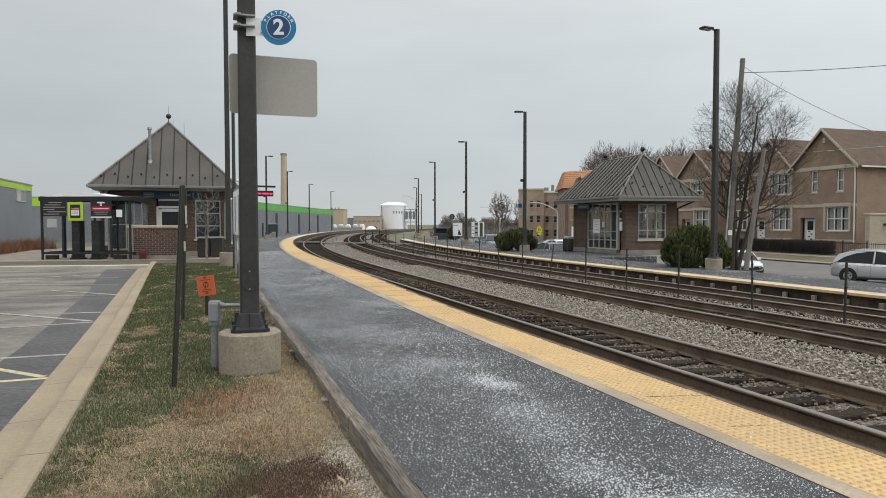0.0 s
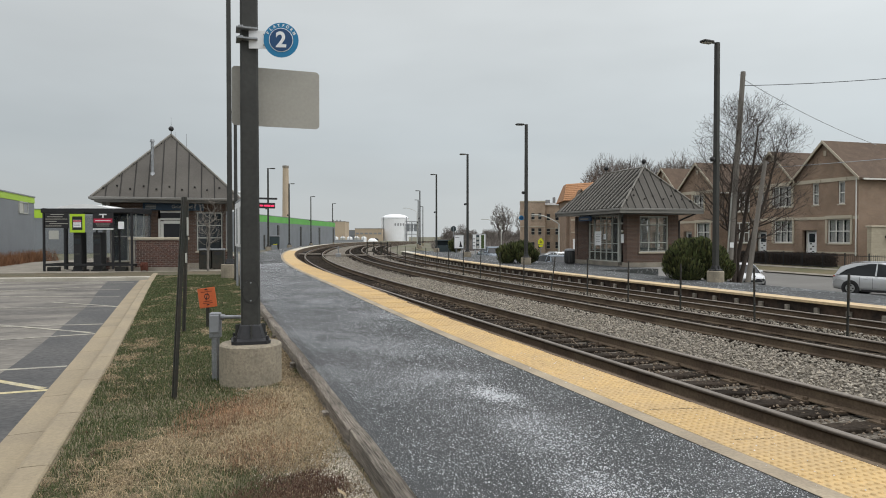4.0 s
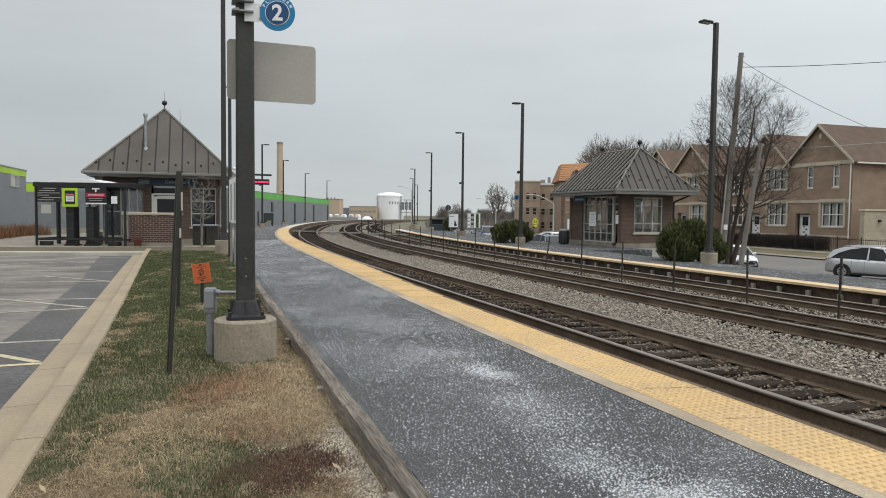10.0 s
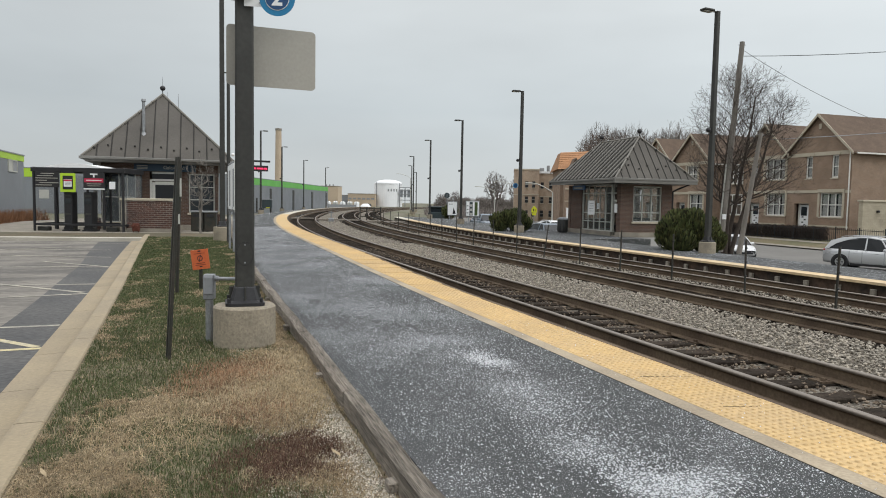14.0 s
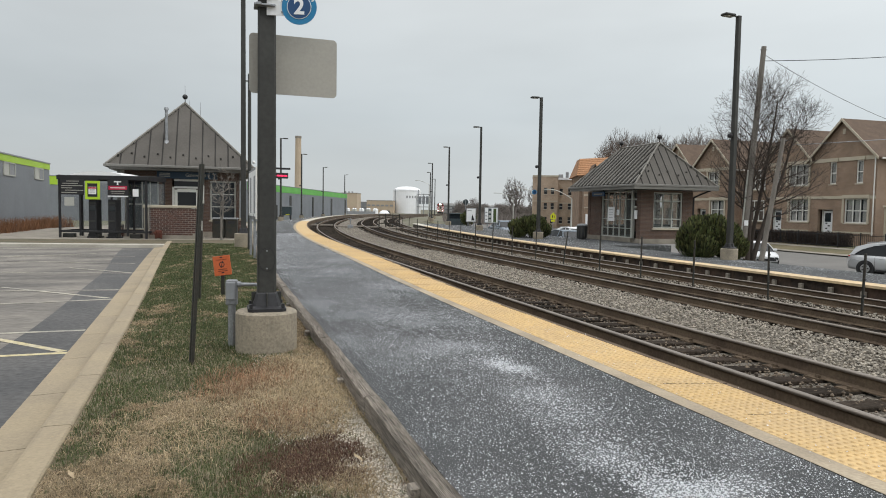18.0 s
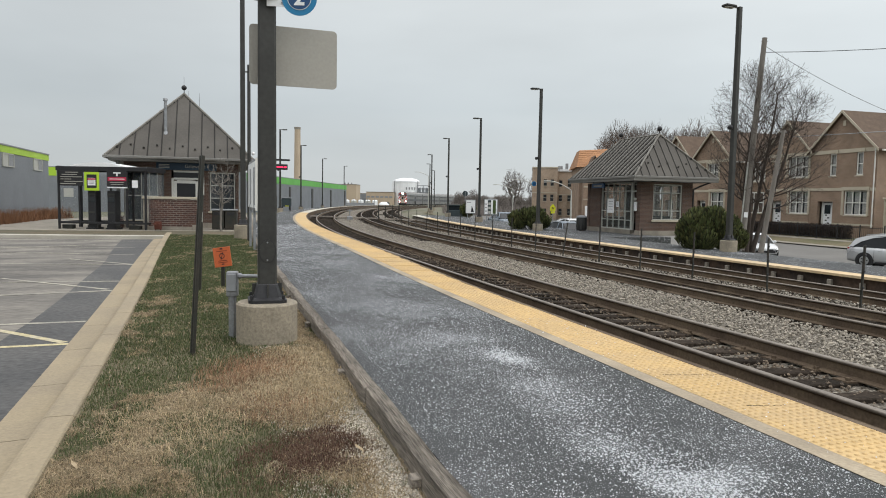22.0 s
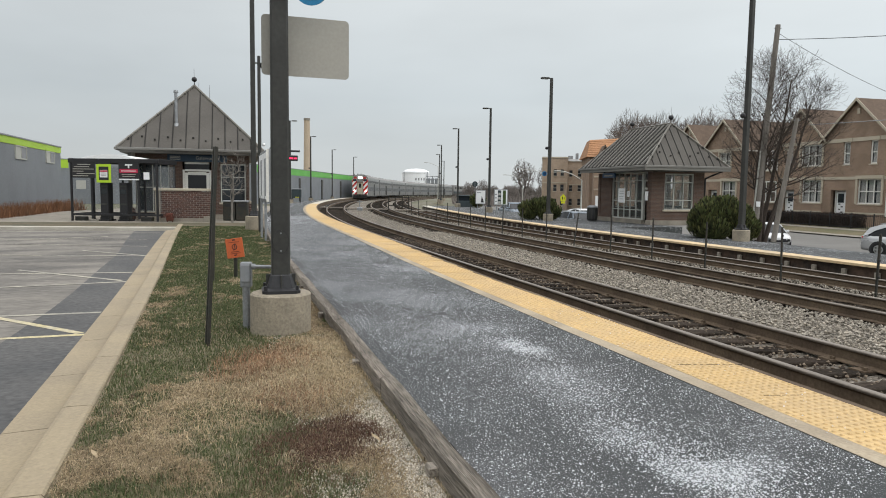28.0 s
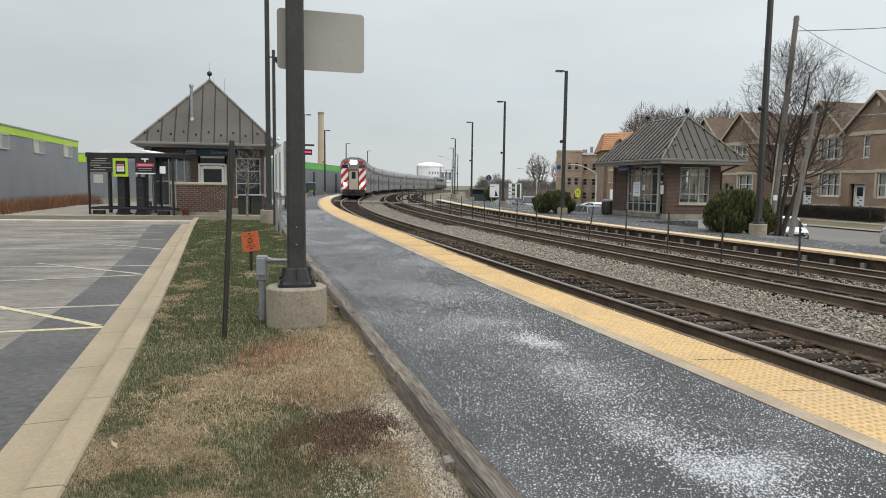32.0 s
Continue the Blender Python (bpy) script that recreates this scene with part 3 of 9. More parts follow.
def fall(s):
    """The line drops gently further on."""
    return -0.0027 * max(0.0, min(s, 420.0) - 60.0)


def along(s, u=0.0, z=0.0):
    """The point s metres along the first track and u metres to its right."""
    x, y, t = np.interp(s, _S, _X), np.interp(s, _S, _Y), np.interp(s, _S, _TH)
    return Vector((x + u * math.cos(t), y - u * math.sin(t), z + fall(s)))


def heading(s):
    return float(np.interp(s, _S, _TH))


def station(s, u=0.0, z=0.0, turn=0.0):
    """The pose of a thing that stands there, its y along the line."""
    p = along(s, u, z)
    return Matrix.Translation(p) @ Matrix.Rotation(-heading(s) + radians(turn), 4, "Z")


def beside(x, y):
    """How far along the line, and how far to its right, a place lies."""
    d = (_X - x) ** 2 + (_Y - y) ** 2
    j = int(np.argmin(d))
    return float(_S[j]), float((x - _X[j]) * math.cos(_TH[j]) - (y - _Y[j]) * math.sin(_TH[j]))


def steps(s0, s1, near=1.0):
    """Stations from s0 to s1, closer together near the platform's end."""
    out, s = [], s0
    while s < s1:
        out.append(s)
        s += near if -5 < s < 60 else near * 2 if s < 140 else near * 5
    return out + [s1]


def sweep(profile, s0, s1, near=1.0, closed=True, wob=None):
    rings = []
    for s in steps(s0, s1, near):
        rings.append([along(s, u + (wob(s, u) if wob else 0), z) for u, z in profile])
    return Shape().loft(rings, closed, closed)


def smooth_step(a, b, x):
    t = min(1.0, max(0.0, (x - a) / (b - a)))
    return t * t * (3 - 2 * t)


def ground_z(x, y):
    s, u = beside(x, y)
    f = fall(s)
    if u < -4.4:
        z = -0.32 - 0.35 * (1 - smooth_step(29, 33, s)) * (1 - smooth_step(-40, -44, u))
    elif u < 10.5:
        z = -0.80
    else:
        z = -0.80 + 0.42 * smooth_step(10.5, 11.2, u) * (1 - smooth_step(13.2, 17, u))
        far = smooth_step(46, 64, s)
        z += -0.95 * smooth_step(13.2, 17.5, u) * (1 - 0.7 * far)
        z += 0.75 * smooth_step(31, 39, u) * (1 - far)
    return z + f

# ---- ground ----
def lay_ground():
    sh = Shape()
    xs = sorted({*range(-900, -80, 60), *range(-80, -24, 6), *np.arange(-24, 40, 1.2).round(2).tolist(), *range(40, 90, 5), *range(90, 1000, 70)})
    ys = sorted({*range(-300, -20, 40), *np.arange(-20, 64, 1.2).round(2).tolist(), *range(64, 130, 3), *range(130, 300, 12), *range(300, 1500, 100)})
    vs = [(x, y, ground_z(x, y) - 0.05) for y in ys for x in xs]
    n = len(xs)
    fs = [(j * n + i, j * n + i + 1, (j + 1) * n + i + 1, (j + 1) * n + i) for j in range(len(ys) - 1) for i in range(n - 1)]
    sh.add(vs, fs)
    setting("ground", sh, M["field"], "dull brown winter ground reaching to the horizon", smooth=True)


lay_ground()


def draped(name, s0, s1, u0, u1, lift, material, label, ds=2.0, du=1.0, category=""):
    """A sheet that lies on the ground between two lines beside the track."""
    ss, us = np.arange(s0, s1 + ds / 2, ds), np.linspace(u0, u1, max(2, int(abs(u1 - u0) / du) + 1))
    vs = []
    for s in ss:
        for u in us:
            p = along(s, u)
            vs.append((p.x, p.y, ground_z(p.x, p.y) + lift))
    n = len(us)
    fs = [(j * n + i, j * n + i + 1, (j + 1) * n + i + 1, (j + 1) * n + i) for j in range(len(ss) - 1) for i in range(n - 1)]
    return setting(name, Shape().add(vs, fs), material, label, category, True)


# ---- tracks ----
GAUGE = 1.435
TRACKS = ((0.0, -0.166, -0.239), (4.33, -0.30, -0.345), (7.86, -0.41, -0.48))   # right offset, height of both railheads

ballast = [(-1.62, -0.62), (-1.45, -0.46), (-1.2, -0.44), (0, -0.45), (1.25, -0.44), (2.2, -0.50), (3.1, -0.50), (3.5, -0.56), (5.2, -0.58), (5.9, -0.60), (6.5, -0.60), (7.0, -0.68), (8.7, -0.72), (9.3, -0.68), (9.62, -0.75)]
setting("ballast", sweep(ballast, -30, 420, 1.0, False), M["ballastbed"], "crushed grey-brown stone ballast bed under the tracks", "ballast", True)


def lay_tracks():
    head = [(-0.036, -0.008), (-0.028, 0.0), (0.028, 0.0), (0.036, -0.008), (0.036, -0.03), (-0.036, -0.03)]
    web = [(-0.034, -0.031), (0.034, -0.031), (0.012, -0.05), (0.010, -0.14), (0.07, -0.16), (0.07, -0.172), (-0.07, -0.172), (-0.07, -0.16), (-0.010, -0.14), (-0.012, -0.05)]
    tie_me = Shape().box(0, 0, -0.09, 2.55, 0.23, 0.18, 0, 0.012).mesh("tie", M["tie"])
    plate_me = Shape().box(0, 0, 0, 0.36, 0.19, 0.022).box(0.12, 0.05, 0.02, 0.04, 0.04, 0.05).box(-0.12, -0.05, 0.02, 0.04, 0.04, 0.05).mesh("tie_plate", M["rail"])
    rng = random.Random(3)
    for k, (uc, za, zb) in enumerate(TRACKS):
        tr = thing("railway_track", Matrix.Identity(4), ("rusty steel rails on dark timber ties beside the yellow-edged platform", "middle track of rusty rails on dark timber ties", "far track of rusty rails along the opposite platform")[k], "track", "railway tracks")
        tr["kind"] = "structure"
        for side, z in ((-1, za), (1, zb)):
            c = uc + side * (GAUGE / 2 + 0.036)
            rail = part("rail", sweep([(c + u, z + v) for u, v in web], -30, 420, 1.0), M["rail"], tr)
            part("rail_head", sweep([(c + u, z + v) for u, v in head], -30, 420, 1.0), M["railhead"], rail, "polished steel running surface", True)
        s, far_t = -1.0, Shape()
        tilt = math.atan2(zb - za, GAUGE)
        lim = (62, 52, 44)[k]
        while s < 260:
            m = station(s + rng.uniform(-0.04, 0.04), uc + rng.uniform(-0.05, 0.05), (za + zb) / 2 - 0.185, rng.uniform(-1.5, 1.5)) @ Matrix.Rotation(-tilt, 4, "Y")
            if s < lim:
                ob = part("tie", tie_me, M["tie"], tr)
                ob.matrix_basis = m
                if s < 24 and k == 0:
                    for side in (-1, 1):
                        pl = part("tie_plate", plate_me, M["rail"], tr)
                        pl.matrix_basis = m @ pose(side * (GAUGE / 2 + 0.036), 0, 0.008)
            else:
                far_t.box(0, 0, -0.08, 2.55, 0.23, 0.16, m=m)
            s += 0.53 if s < 130 else 0.6
        tagged(part("far_ties", far_t, M["tie"], tr), "", "", "", "stuff")


lay_tracks()


for k_, (u_, za_, zb_) in enumerate(TRACKS):
    zc_ = (za_ + zb_) / 2 - (0.262 if k_ == 0 else 0.225)
    setting("track_bed", sweep([*([(u_ - 1.61, zc_ + 0.06), (u_ - 1.2, zc_ + 0.05)] if k_ == 0 else [(u_ - 1.5, zc_ - 0.14), (u_ - 1.05, zc_ - 0.01)]), (u_ - 0.6, zc_ + 0.02), (u_, zc_ + 0.012), (u_ + 0.6, zc_ + 0.015), (u_ + 1.05, zc_ - 0.02), (u_ + 1.4, zc_ - 0.14)], -25, 300, 1.0, False), M["darkbed"], "dark oily ballast between the rails", "ballast", True)


def lay_stones():
    """Loose ballast stones."""
    rng = np.random.default_rng(11)
    bands = ((1.05, 3.3, 1.0, 30, 430, -0.46), (-1.5, -0.9, -1, 26, 60, -0.41), (-0.62, 0.62, -1, 26, 140, -0.43), (5.25, 6.85, 5, 42, 150, -0.555), (1.1, 3.2, 28, 75, 34, -0.48), (5.3, 6.8, 40, 75, 26, -0.585), (3.75, 4.9, 5, 34, 30, -0.54), (8.75, 9.5, 8, 40, 110, -0.655), (7.3, 8.4, 8, 34, 30, -0.645))
    base = np.array([(1, 0, 0), (0, 1, 0), (-1, 0, 0), (0, -1, 0), (0, 0, 0.8), (0, 0, -0.8)], float)
    tri = np.array([(0, 1, 4), (1, 2, 4), (2, 3, 4), (3, 0, 4), (1, 0, 5), (2, 1, 5), (3, 2, 5), (0, 3, 5)])
    verts, faces, k = [], [], 0
    dark_v, dark_f, kd = [], [], 0
    for u0, u1, s0, s1, dens, z in bands:
        n = int((u1 - u0) * (s1 - s0) * dens)
        t = rng.random(n) ** 1.5
        for i in range(n):
            s, u = s0 + (s1 - s0) * t[i], u0 + (u1 - u0) * rng.random()
            p = along(s, u, z + rng.uniform(-0.015, 0.03))
            r = rng.uniform(0.014, 0.030)
            c = base * r * rng.uniform(0.6, 1.35, (6, 3))
            a = rng.uniform(0, 6.28)
            b = rng.uniform(-0.7, 0.7)
            ca, sa, cb, sb = math.cos(a), math.sin(a), math.cos(b), math.sin(b)
            rot = np.array([[ca, -sa * cb, sa * sb], [sa, ca * cb, -ca * sb], [0, sb, cb]])
            pts = c @ rot.T + np.array(p)
            if min(abs(u - t_[0]) for t_ in TRACKS) < 0.85 or u < -0.8:
                dark_v.append(pts), dark_f.append(tri + kd)
                kd += 6
            else:
                verts.append(pts), faces.append(tri + k)
                k += 6
    me = bpy.data.meshes.new("ballast_stones")
    me.from_pydata(np.concatenate(verts).tolist(), [], np.concatenate(faces).tolist())
    me.materials.append(M["stone"])
    dm = bpy.data.meshes.new("oily_stones")
    dm.from_pydata(np.concatenate(dark_v).tolist(), [], np.concatenate(dark_f).tolist())
    dm.materials.append(M["darkstone"])
    tagged(new("oily_stones", dm), "dark oily ballast stones lying between the rails", "gravel", "", "stuff")
    tagged(new("ballast_stones", me), "angular grey and pinkish ballast stones lying loose between rails", "gravel", "", "stuff")


lay_stones()

# ---- this side's platform ----
def edge_rise(s):
    """The trackside edge climbs a little round the bend."""
    return 0.085 * smooth_step(8, 21, s)


def edge_reach(s):
    """The yellow strip grows wider round the bend."""
    return 0.17 * smooth_step(9, 22, s)


def edge_sweep(profile, s0, s1, near=1.0):
    """A sweep along the trackside edge; profile: (u, z, share of the rise, share of the reach)."""
    rings = []
    for s in steps(s0, s1, near):
        rings.append([along(s, u + k * edge_reach(s), z + r * edge_rise(s)) for u, z, r, k in profile])
    return Shape().loft(rings)


setting("platform", edge_sweep([(-4.615, -0.5, 0, 0), (-1.70, -0.5, 0, 1), (-1.70, -0.012, 1, 1), (-2.39, -0.012, 1, 0), (-2.39, 0.0, 1, 0), (-3.5, 0.012, 0.5, 0), (-4.615, 0.0, 0, 0)], -25, 215), M["salted"], "dark asphalt platform sprinkled with white de-icing salt", "platform")
setting("platform_nosing", edge_sweep([(-1.725, -0.30, 0, 1), (-1.66, -0.30, 0, 1), (-1.66, 0.002, 1, 1), (-1.725, 0.006, 1, 1)], -25, 215), M["rail"], "rust-stained edge of the platform facing the rails", "platform edge")


def lay_tactile():
    holder = thing("tactile_strip", Matrix.Identity(4), "yellow tactile warning strip with raised domes along the platform edge", "tactile paving")
    holder["kind"] = "structure"
    w, ln = 0.60, 0.915
    dome = Shape().box(0, 0, -0.006, w, ln - 0.001, 0.02, 0, 0.001)
    nx, ny = 10, 15
    for i in range(nx):
        for j in range(ny):
            cx, cy = (i + 0.5) / nx * w - w / 2, (j + 0.5) / ny * ln - ln / 2
            dome.add([(cx + 0.017 * a, cy + 0.017 * b, 0.004) for a, b in ((1, 0), (0.5, 0.87), (-0.5, 0.87), (-1, 0), (-0.5, -0.87), (0.5, -0.87))]
                     + [(cx + 0.010 * a, cy + 0.010 * b, 0.012) for a, b in ((1, 0), (0.5, 0.87), (-0.5, 0.87), (-1, 0), (-0.5, -0.87), (0.5, -0.87))],
                     [(a, (a + 1) % 6, 6 + (a + 1) % 6, 6 + a) for a in range(6)] + [tuple(range(6, 12))])
    dome_me = dome.mesh("tactile_tile", M["tactile"])
    plain_me = Shape().box(0, 0, -0.006, w, ln + 0.006, 0.02, 0, 0.002).mesh("tactile_tile_plain", M["tactile"])
    rng = random.Random(5)
    s = -6.66
    while s < 65:
        ob = part("tactile_tile", dome_me if s < 34 else plain_me, M["tactile"], holder)
        ob.matrix_basis = station(s, -2.03 + edge_reach(s) / 2 + rng.uniform(-0.004, 0.004), edge_rise(s) + rng.uniform(0, 0.002), rng.uniform(-0.1, 0.1)) @ pose(0, 0, 0, rng.uniform(-0.1, 0.1), rng.uniform(-0.2, 0.2)) @ Matrix.Diagonal((1 + edge_reach(s) / w, 1, 1, 1))
        s += ln
    for (x0, y0), (x1, y1), wd in (((1.72, 5.703), (1.98, 5.725), 0.005), ((1.98, 5.725), (2.28, 5.75), 0.003), ((2.06, 4.86), (2.34, 4.885), 0.003)):
        a = math.degrees(math.atan2(y1 - y0, x1 - x0))
        part("crack", Shape().box(0, 0, 0.001, math.hypot(x1 - x0, y1 - y0), wd, 0.011), M["tie"], holder, "dark open joint", False, pose((x0 + x1) / 2, (y0 + y1) / 2, 0.002, 0, 0, a))
    tagged(part("far_tactile", edge_sweep([(-2.33, -0.01, 1, 0), (-1.73, -0.01, 1, 1), (-1.73, 0.006, 1, 1), (-2.33, 0.006, 1, 0)], 65.4, 215, 2.0), M["paleedge"], holder, "worn whitish edge past the crossing"), "worn whitish edge past the crossing", "", "", "stuff")


lay_tactile()
setting("tactile_border", edge_sweep([(-2.485, -0.02, 1, 0), (-2.334, -0.02, 1, 0), (-2.334, 0.004, 1, 0), (-2.485, 0.005, 1, 0)], -6, 215), M["border"], "narrow concrete border between asphalt and yellow strip", "border")


def lay_timber():
    holder = thing("timber_edging", Matrix.Identity(4), "weathered grey timber planks edging the platform against the grass", "edging")
    holder["kind"] = "structure"
    rng = random.Random(8)
    s = -7.28
    while s < 44:
        ln = 2.44
        sh = Shape()
        rings = []
        for k in range(9):
            ss = s + 0.01 + (ln - 0.02) * k / 8
            w = 0.006 * math.sin(3.1 * ss) + rng.uniform(-0.004, 0.004)
            z = 0.022 + rng.uniform(-0.006, 0.006)
            top = [along(ss, -4.628 - 0.0095 * q + w, z - (0.007 if q % 2 else 0.0) - 0.0006 * q) for q in range(10)]
            rings.append([along(ss, -4.725 + w, -0.36), along(ss, -4.62 + w, -0.36), along(ss, -4.62 + w, z - 0.010), *top, along(ss, -4.725 + w, z - 0.020)])
        sh.loft(rings)
        part("plank", sh, M["timber"], holder)
        st = Shape()
        for q in (0.9,):
            m = station(s + q, -4.755, -0.22)
            st.box(0, 0, 0, 0.06, 0.09, 0.30, 0, 0.006, m=m)
        part("stake", st, M["timber"], holder)
        s += ln


lay_timber()

# ---- grass verge, kerb and car park ----
def kerb_u(s):
    """The kerb's grass side drifts away from the line."""
    return -6.648 - 0.0176 * s - 0.000846 * s * s


def verge():
    sh = Shape()
    rings = []
    for s in np.arange(-8, 28.1, 0.8):
        ring = []
        for k in range(9):
            u = -4.725 + (kerb_u(s) + 4.725) * k / 8
            p = along(s, u)
            h = -0.135 + 0.03 * noise.noise((p.x * 0.9, p.y * 0.9, 0)) - 0.03 * math.sin(k / 8 * math.pi) * 0
            ring.append((p.x, p.y, h))
        rings.append(ring)
    sh.loft(rings, False, False)
    setting("verge", sh, M["soil"], "strip of soil under patchy winter grass beside the platform", "verge", True)


verge()


def lay_kerb():
    holder = thing("kerb_line", Matrix.Identity(4), "tan concrete kerb and gutter between car park and grass", "kerb")
    holder["kind"] = "structure"
    s = -7.0
    while s < 29.0:
        ln = 1.52 if s < 26 else 2.2
        rings = []
        for k in range(4):
            ss = s + 0.006 + (ln - 0.012) * k / 3
            u = kerb_u(ss)
            prof = [(0, -0.5), (0, -0.125), (-0.012, -0.112), (-0.17, -0.112), (-0.195, -0.12), (-0.255, -0.235), (-0.29, -0.257), (-0.58, -0.272), (-0.58, -0.5)]
            rings.append([along(ss, u + a, b) for a, b in prof])
        sh = Shape()
        sh.loft([r[::-1] for r in rings])
        part("kerb_stone", sh, M["kerb"], holder)
        s += ln


lay_kerb()


def car_park():
    def edge(s):
        return kerb_u(s) - 0.585
    sh, dark = Shape(), Shape()
    rings, drings = [], []
    for s in np.arange(-9, 43, 1.5):
        e = edge(s)
        rings.append([along(s, u, -0.285) for u in np.linspace(e, e - 34, 10)])
        if s < 29:
            drings.append([along(s, u, -0.2825) for u in (e + 0.006, e - 0.3, e - 0.70 - 0.012 * math.sin(s * 0.9) - 0.42 * smooth_step(17, 29, s) - 0.12 * (1 - smooth_step(6.5, 11.0, s)))])
    sh.loft([r[::-1] for r in rings], False, False)
    dark.loft([r[::-1] for r in drings], False, False)
    setting("car_park", sh, M["lot"], "worn pale grey asphalt car park with faded lines", "car park")
    setting("sealed_strip", dark, M["sealed"], "dark sealed asphalt band along the gutter", "asphalt")
    lines = thing("bay_lines", Matrix.Identity(4), "faded yellow parking bay lines on asphalt", "markings")
    lines["kind"] = "structure"

    def stroke(a, b, w=0.10, mt="paintline"):
        z = -0.2805 + 0.0005 * len(lines.children)
        a, b = Vector((*a, z)), Vector((*b, z))
        d = (b - a).normalized()
        nrm = Vector((-d.y, d.x, 0)) * w / 2
        part("line", Shape().add([a - nrm, b - nrm, b + nrm, a + nrm], [(0, 1, 2, 3)]), M[mt], lines)
    stroke((-11.6, 6.7), (-5.06, 9.11), 0.1, "paleline")
    stroke((-11.0, 5.2), (-4.49, 7.70))
    stroke((-7.0, 9.02), (-4.58, 7.76))
    stroke((-13.4, 11.8), (-6.77, 13.48), 0.1, "paleline")
    stroke((-12.4, 8.6), (-6.23, 12.13), 0.1, "paleline")
    stroke((-9.2, 13.55), (-6.37, 12.26), 0.1, "paleline")
    stroke((-15.5, 15.9), (-8.01, 16.78), 0.1, "paleline")
    stroke((-10.3, 17.9), (-8.01, 16.78), 0.1, "paleline")
    stroke((-13.9, 19.6), (-9.3, 19.5), 0.1, "paleline")
    stroke((-14.4, 20.8), (-12.39, 23.17), 0.14, "paleline")
    stroke((-17.5, 21.2), (-10.55, 22.13), 0.1, "paleline")
    stroke((-18.0, 24.8), (-11.6, 25.4), 0.1, "paleline")


car_park()
setting("walkway", Shape().slab([(-26, 28.6), (-15.9, 30.3), (-7.6, 32.6), (-7.6, 33.5), (-26, 35.0)], -0.5, -0.17), M["concrete"], "pale concrete walk before the station house", "pavement")
setting("walk_kerb", Shape().slab([(-26, 24.6), (-13.6, 26.3), (-8.6, 27.6), (-8.6, 28.25), (-13.6, 27.0), (-26, 25.3)], -0.5, -0.155), M["palekerb"], "pale concrete kerb of the walk beside the car park", "kerb")
setting("walk_verge", Shape().slab([(-26, 25.3), (-13.6, 27.0), (-8.6, 28.25), (-7.6, 28.5), (-7.6, 32.6), (-15.9, 30.3), (-26, 28.6)], -0.5, -0.175), M["verge"], "thin strip of winter grass before the walk", "lawn")
setting("house_apron", Shape().slab([(-26, 33.4), *[tuple(along(s, -4.7))[:2] for s in np.arange(34, 66, 2.0)], (-26, 64)], -0.5, -0.19), M["concrete"], "concrete apron around the station house", "pavement")

# dark strip laid in for the shadow line along the crack
setting("border_joint", edge_sweep([(-2.491, -0.02, 1, 0), (-2.4855, -0.02, 1, 0), (-2.4855, 0.003, 1, 0), (-2.491, 0.003, 1, 0)], -6, 40), M["tie"], "solid dark strip for the crack and its shadow line between asphalt and border", "joint")


# ---- opposite platform, on short posts ----
setting("opposite_platform", sweep([(9.72, -0.44), (12.9, -0.44), (12.9, -0.29), (9.72, -0.29)], -25, 80, 1.0), M["saltedfar"], "grey asphalt opposite platform dusted with salt", "platform")
setting("opposite_yellow", sweep([(9.545, -0.345), (10.15, -0.345), (10.15, -0.28), (9.545, -0.28)], -25, 66.5, 1.0), M["paleyellow"], "pale yellow warning strip on the opposite platform edge", "tactile paving")
setting("opposite_pale_edge", sweep([(9.545, -0.345), (10.35, -0.345), (10.35, -0.28), (9.545, -0.28)], 66.5, 80, 1.0), M["paleedge"], "whitish worn edge of the opposite platform past the crossing", "platform edge")
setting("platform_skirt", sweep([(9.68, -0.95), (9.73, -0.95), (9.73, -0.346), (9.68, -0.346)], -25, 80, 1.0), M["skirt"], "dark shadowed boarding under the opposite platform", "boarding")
setting("platform_widening", sweep([(12.9, -0.9), (16.6, -0.9), (16.6, -0.30), (12.9, -0.296)], 31.0, 60, 1.0), M["saltedfar"], "paved landing before the waiting shelter", "pavement")
setting("platform_tail", sweep([(12.9, -0.9), (14.9, -0.9), (14.9, -0.30), (12.9, -0.296)], 60, 80, 1.0), M["saltedfar"], "wide far end of the opposite platform", "platform")


def edge_posts():
    holder = thing("edge_supports", Matrix.Identity(4), "row of short pale posts carrying the opposite platform edge", "posts")
    holder["kind"] = "structure"
    me = Shape().box(0, 0, -0.16, 0.09, 0.13, 0.25, 0, 0.01).mesh("post", M["concrete"])
    s = 11.8 - 16 * 0.977
    while s < 80:
        ob = part("post", me, M["concrete"], holder)
        ob.matrix_basis = station(s, 9.60, -0.425)
        s += 0.977


edge_posts()

draped("road", -30, 150, 19.5, 34.5, 0.03, M["road"], "pale grey asphalt street lower than the platform", 3.0, 2.0, "road")
draped("bank", -30, 110, 12.8, 19.6, 0.02, M["lawn"], "short grassy bank behind the platform", 2.0, 1.0, "bank")
draped("front_lawn", -30, 100, 34.9, 41, 0.06, M["lawn"], "thin winter lawn before the townhouses", 3.0, 1.5, "lawn")
draped("street_kerb", -30, 120, 34.4, 34.9, 0.12, M["concrete"], "concrete kerb on the far side of the street", 3.0, 0.25, "kerb")
draped("front_walk", -30, 100, 36.8, 37.45, 0.075, M["concrete"], "concrete footpath before the townhouses", 3.0, 0.7, "pavement")


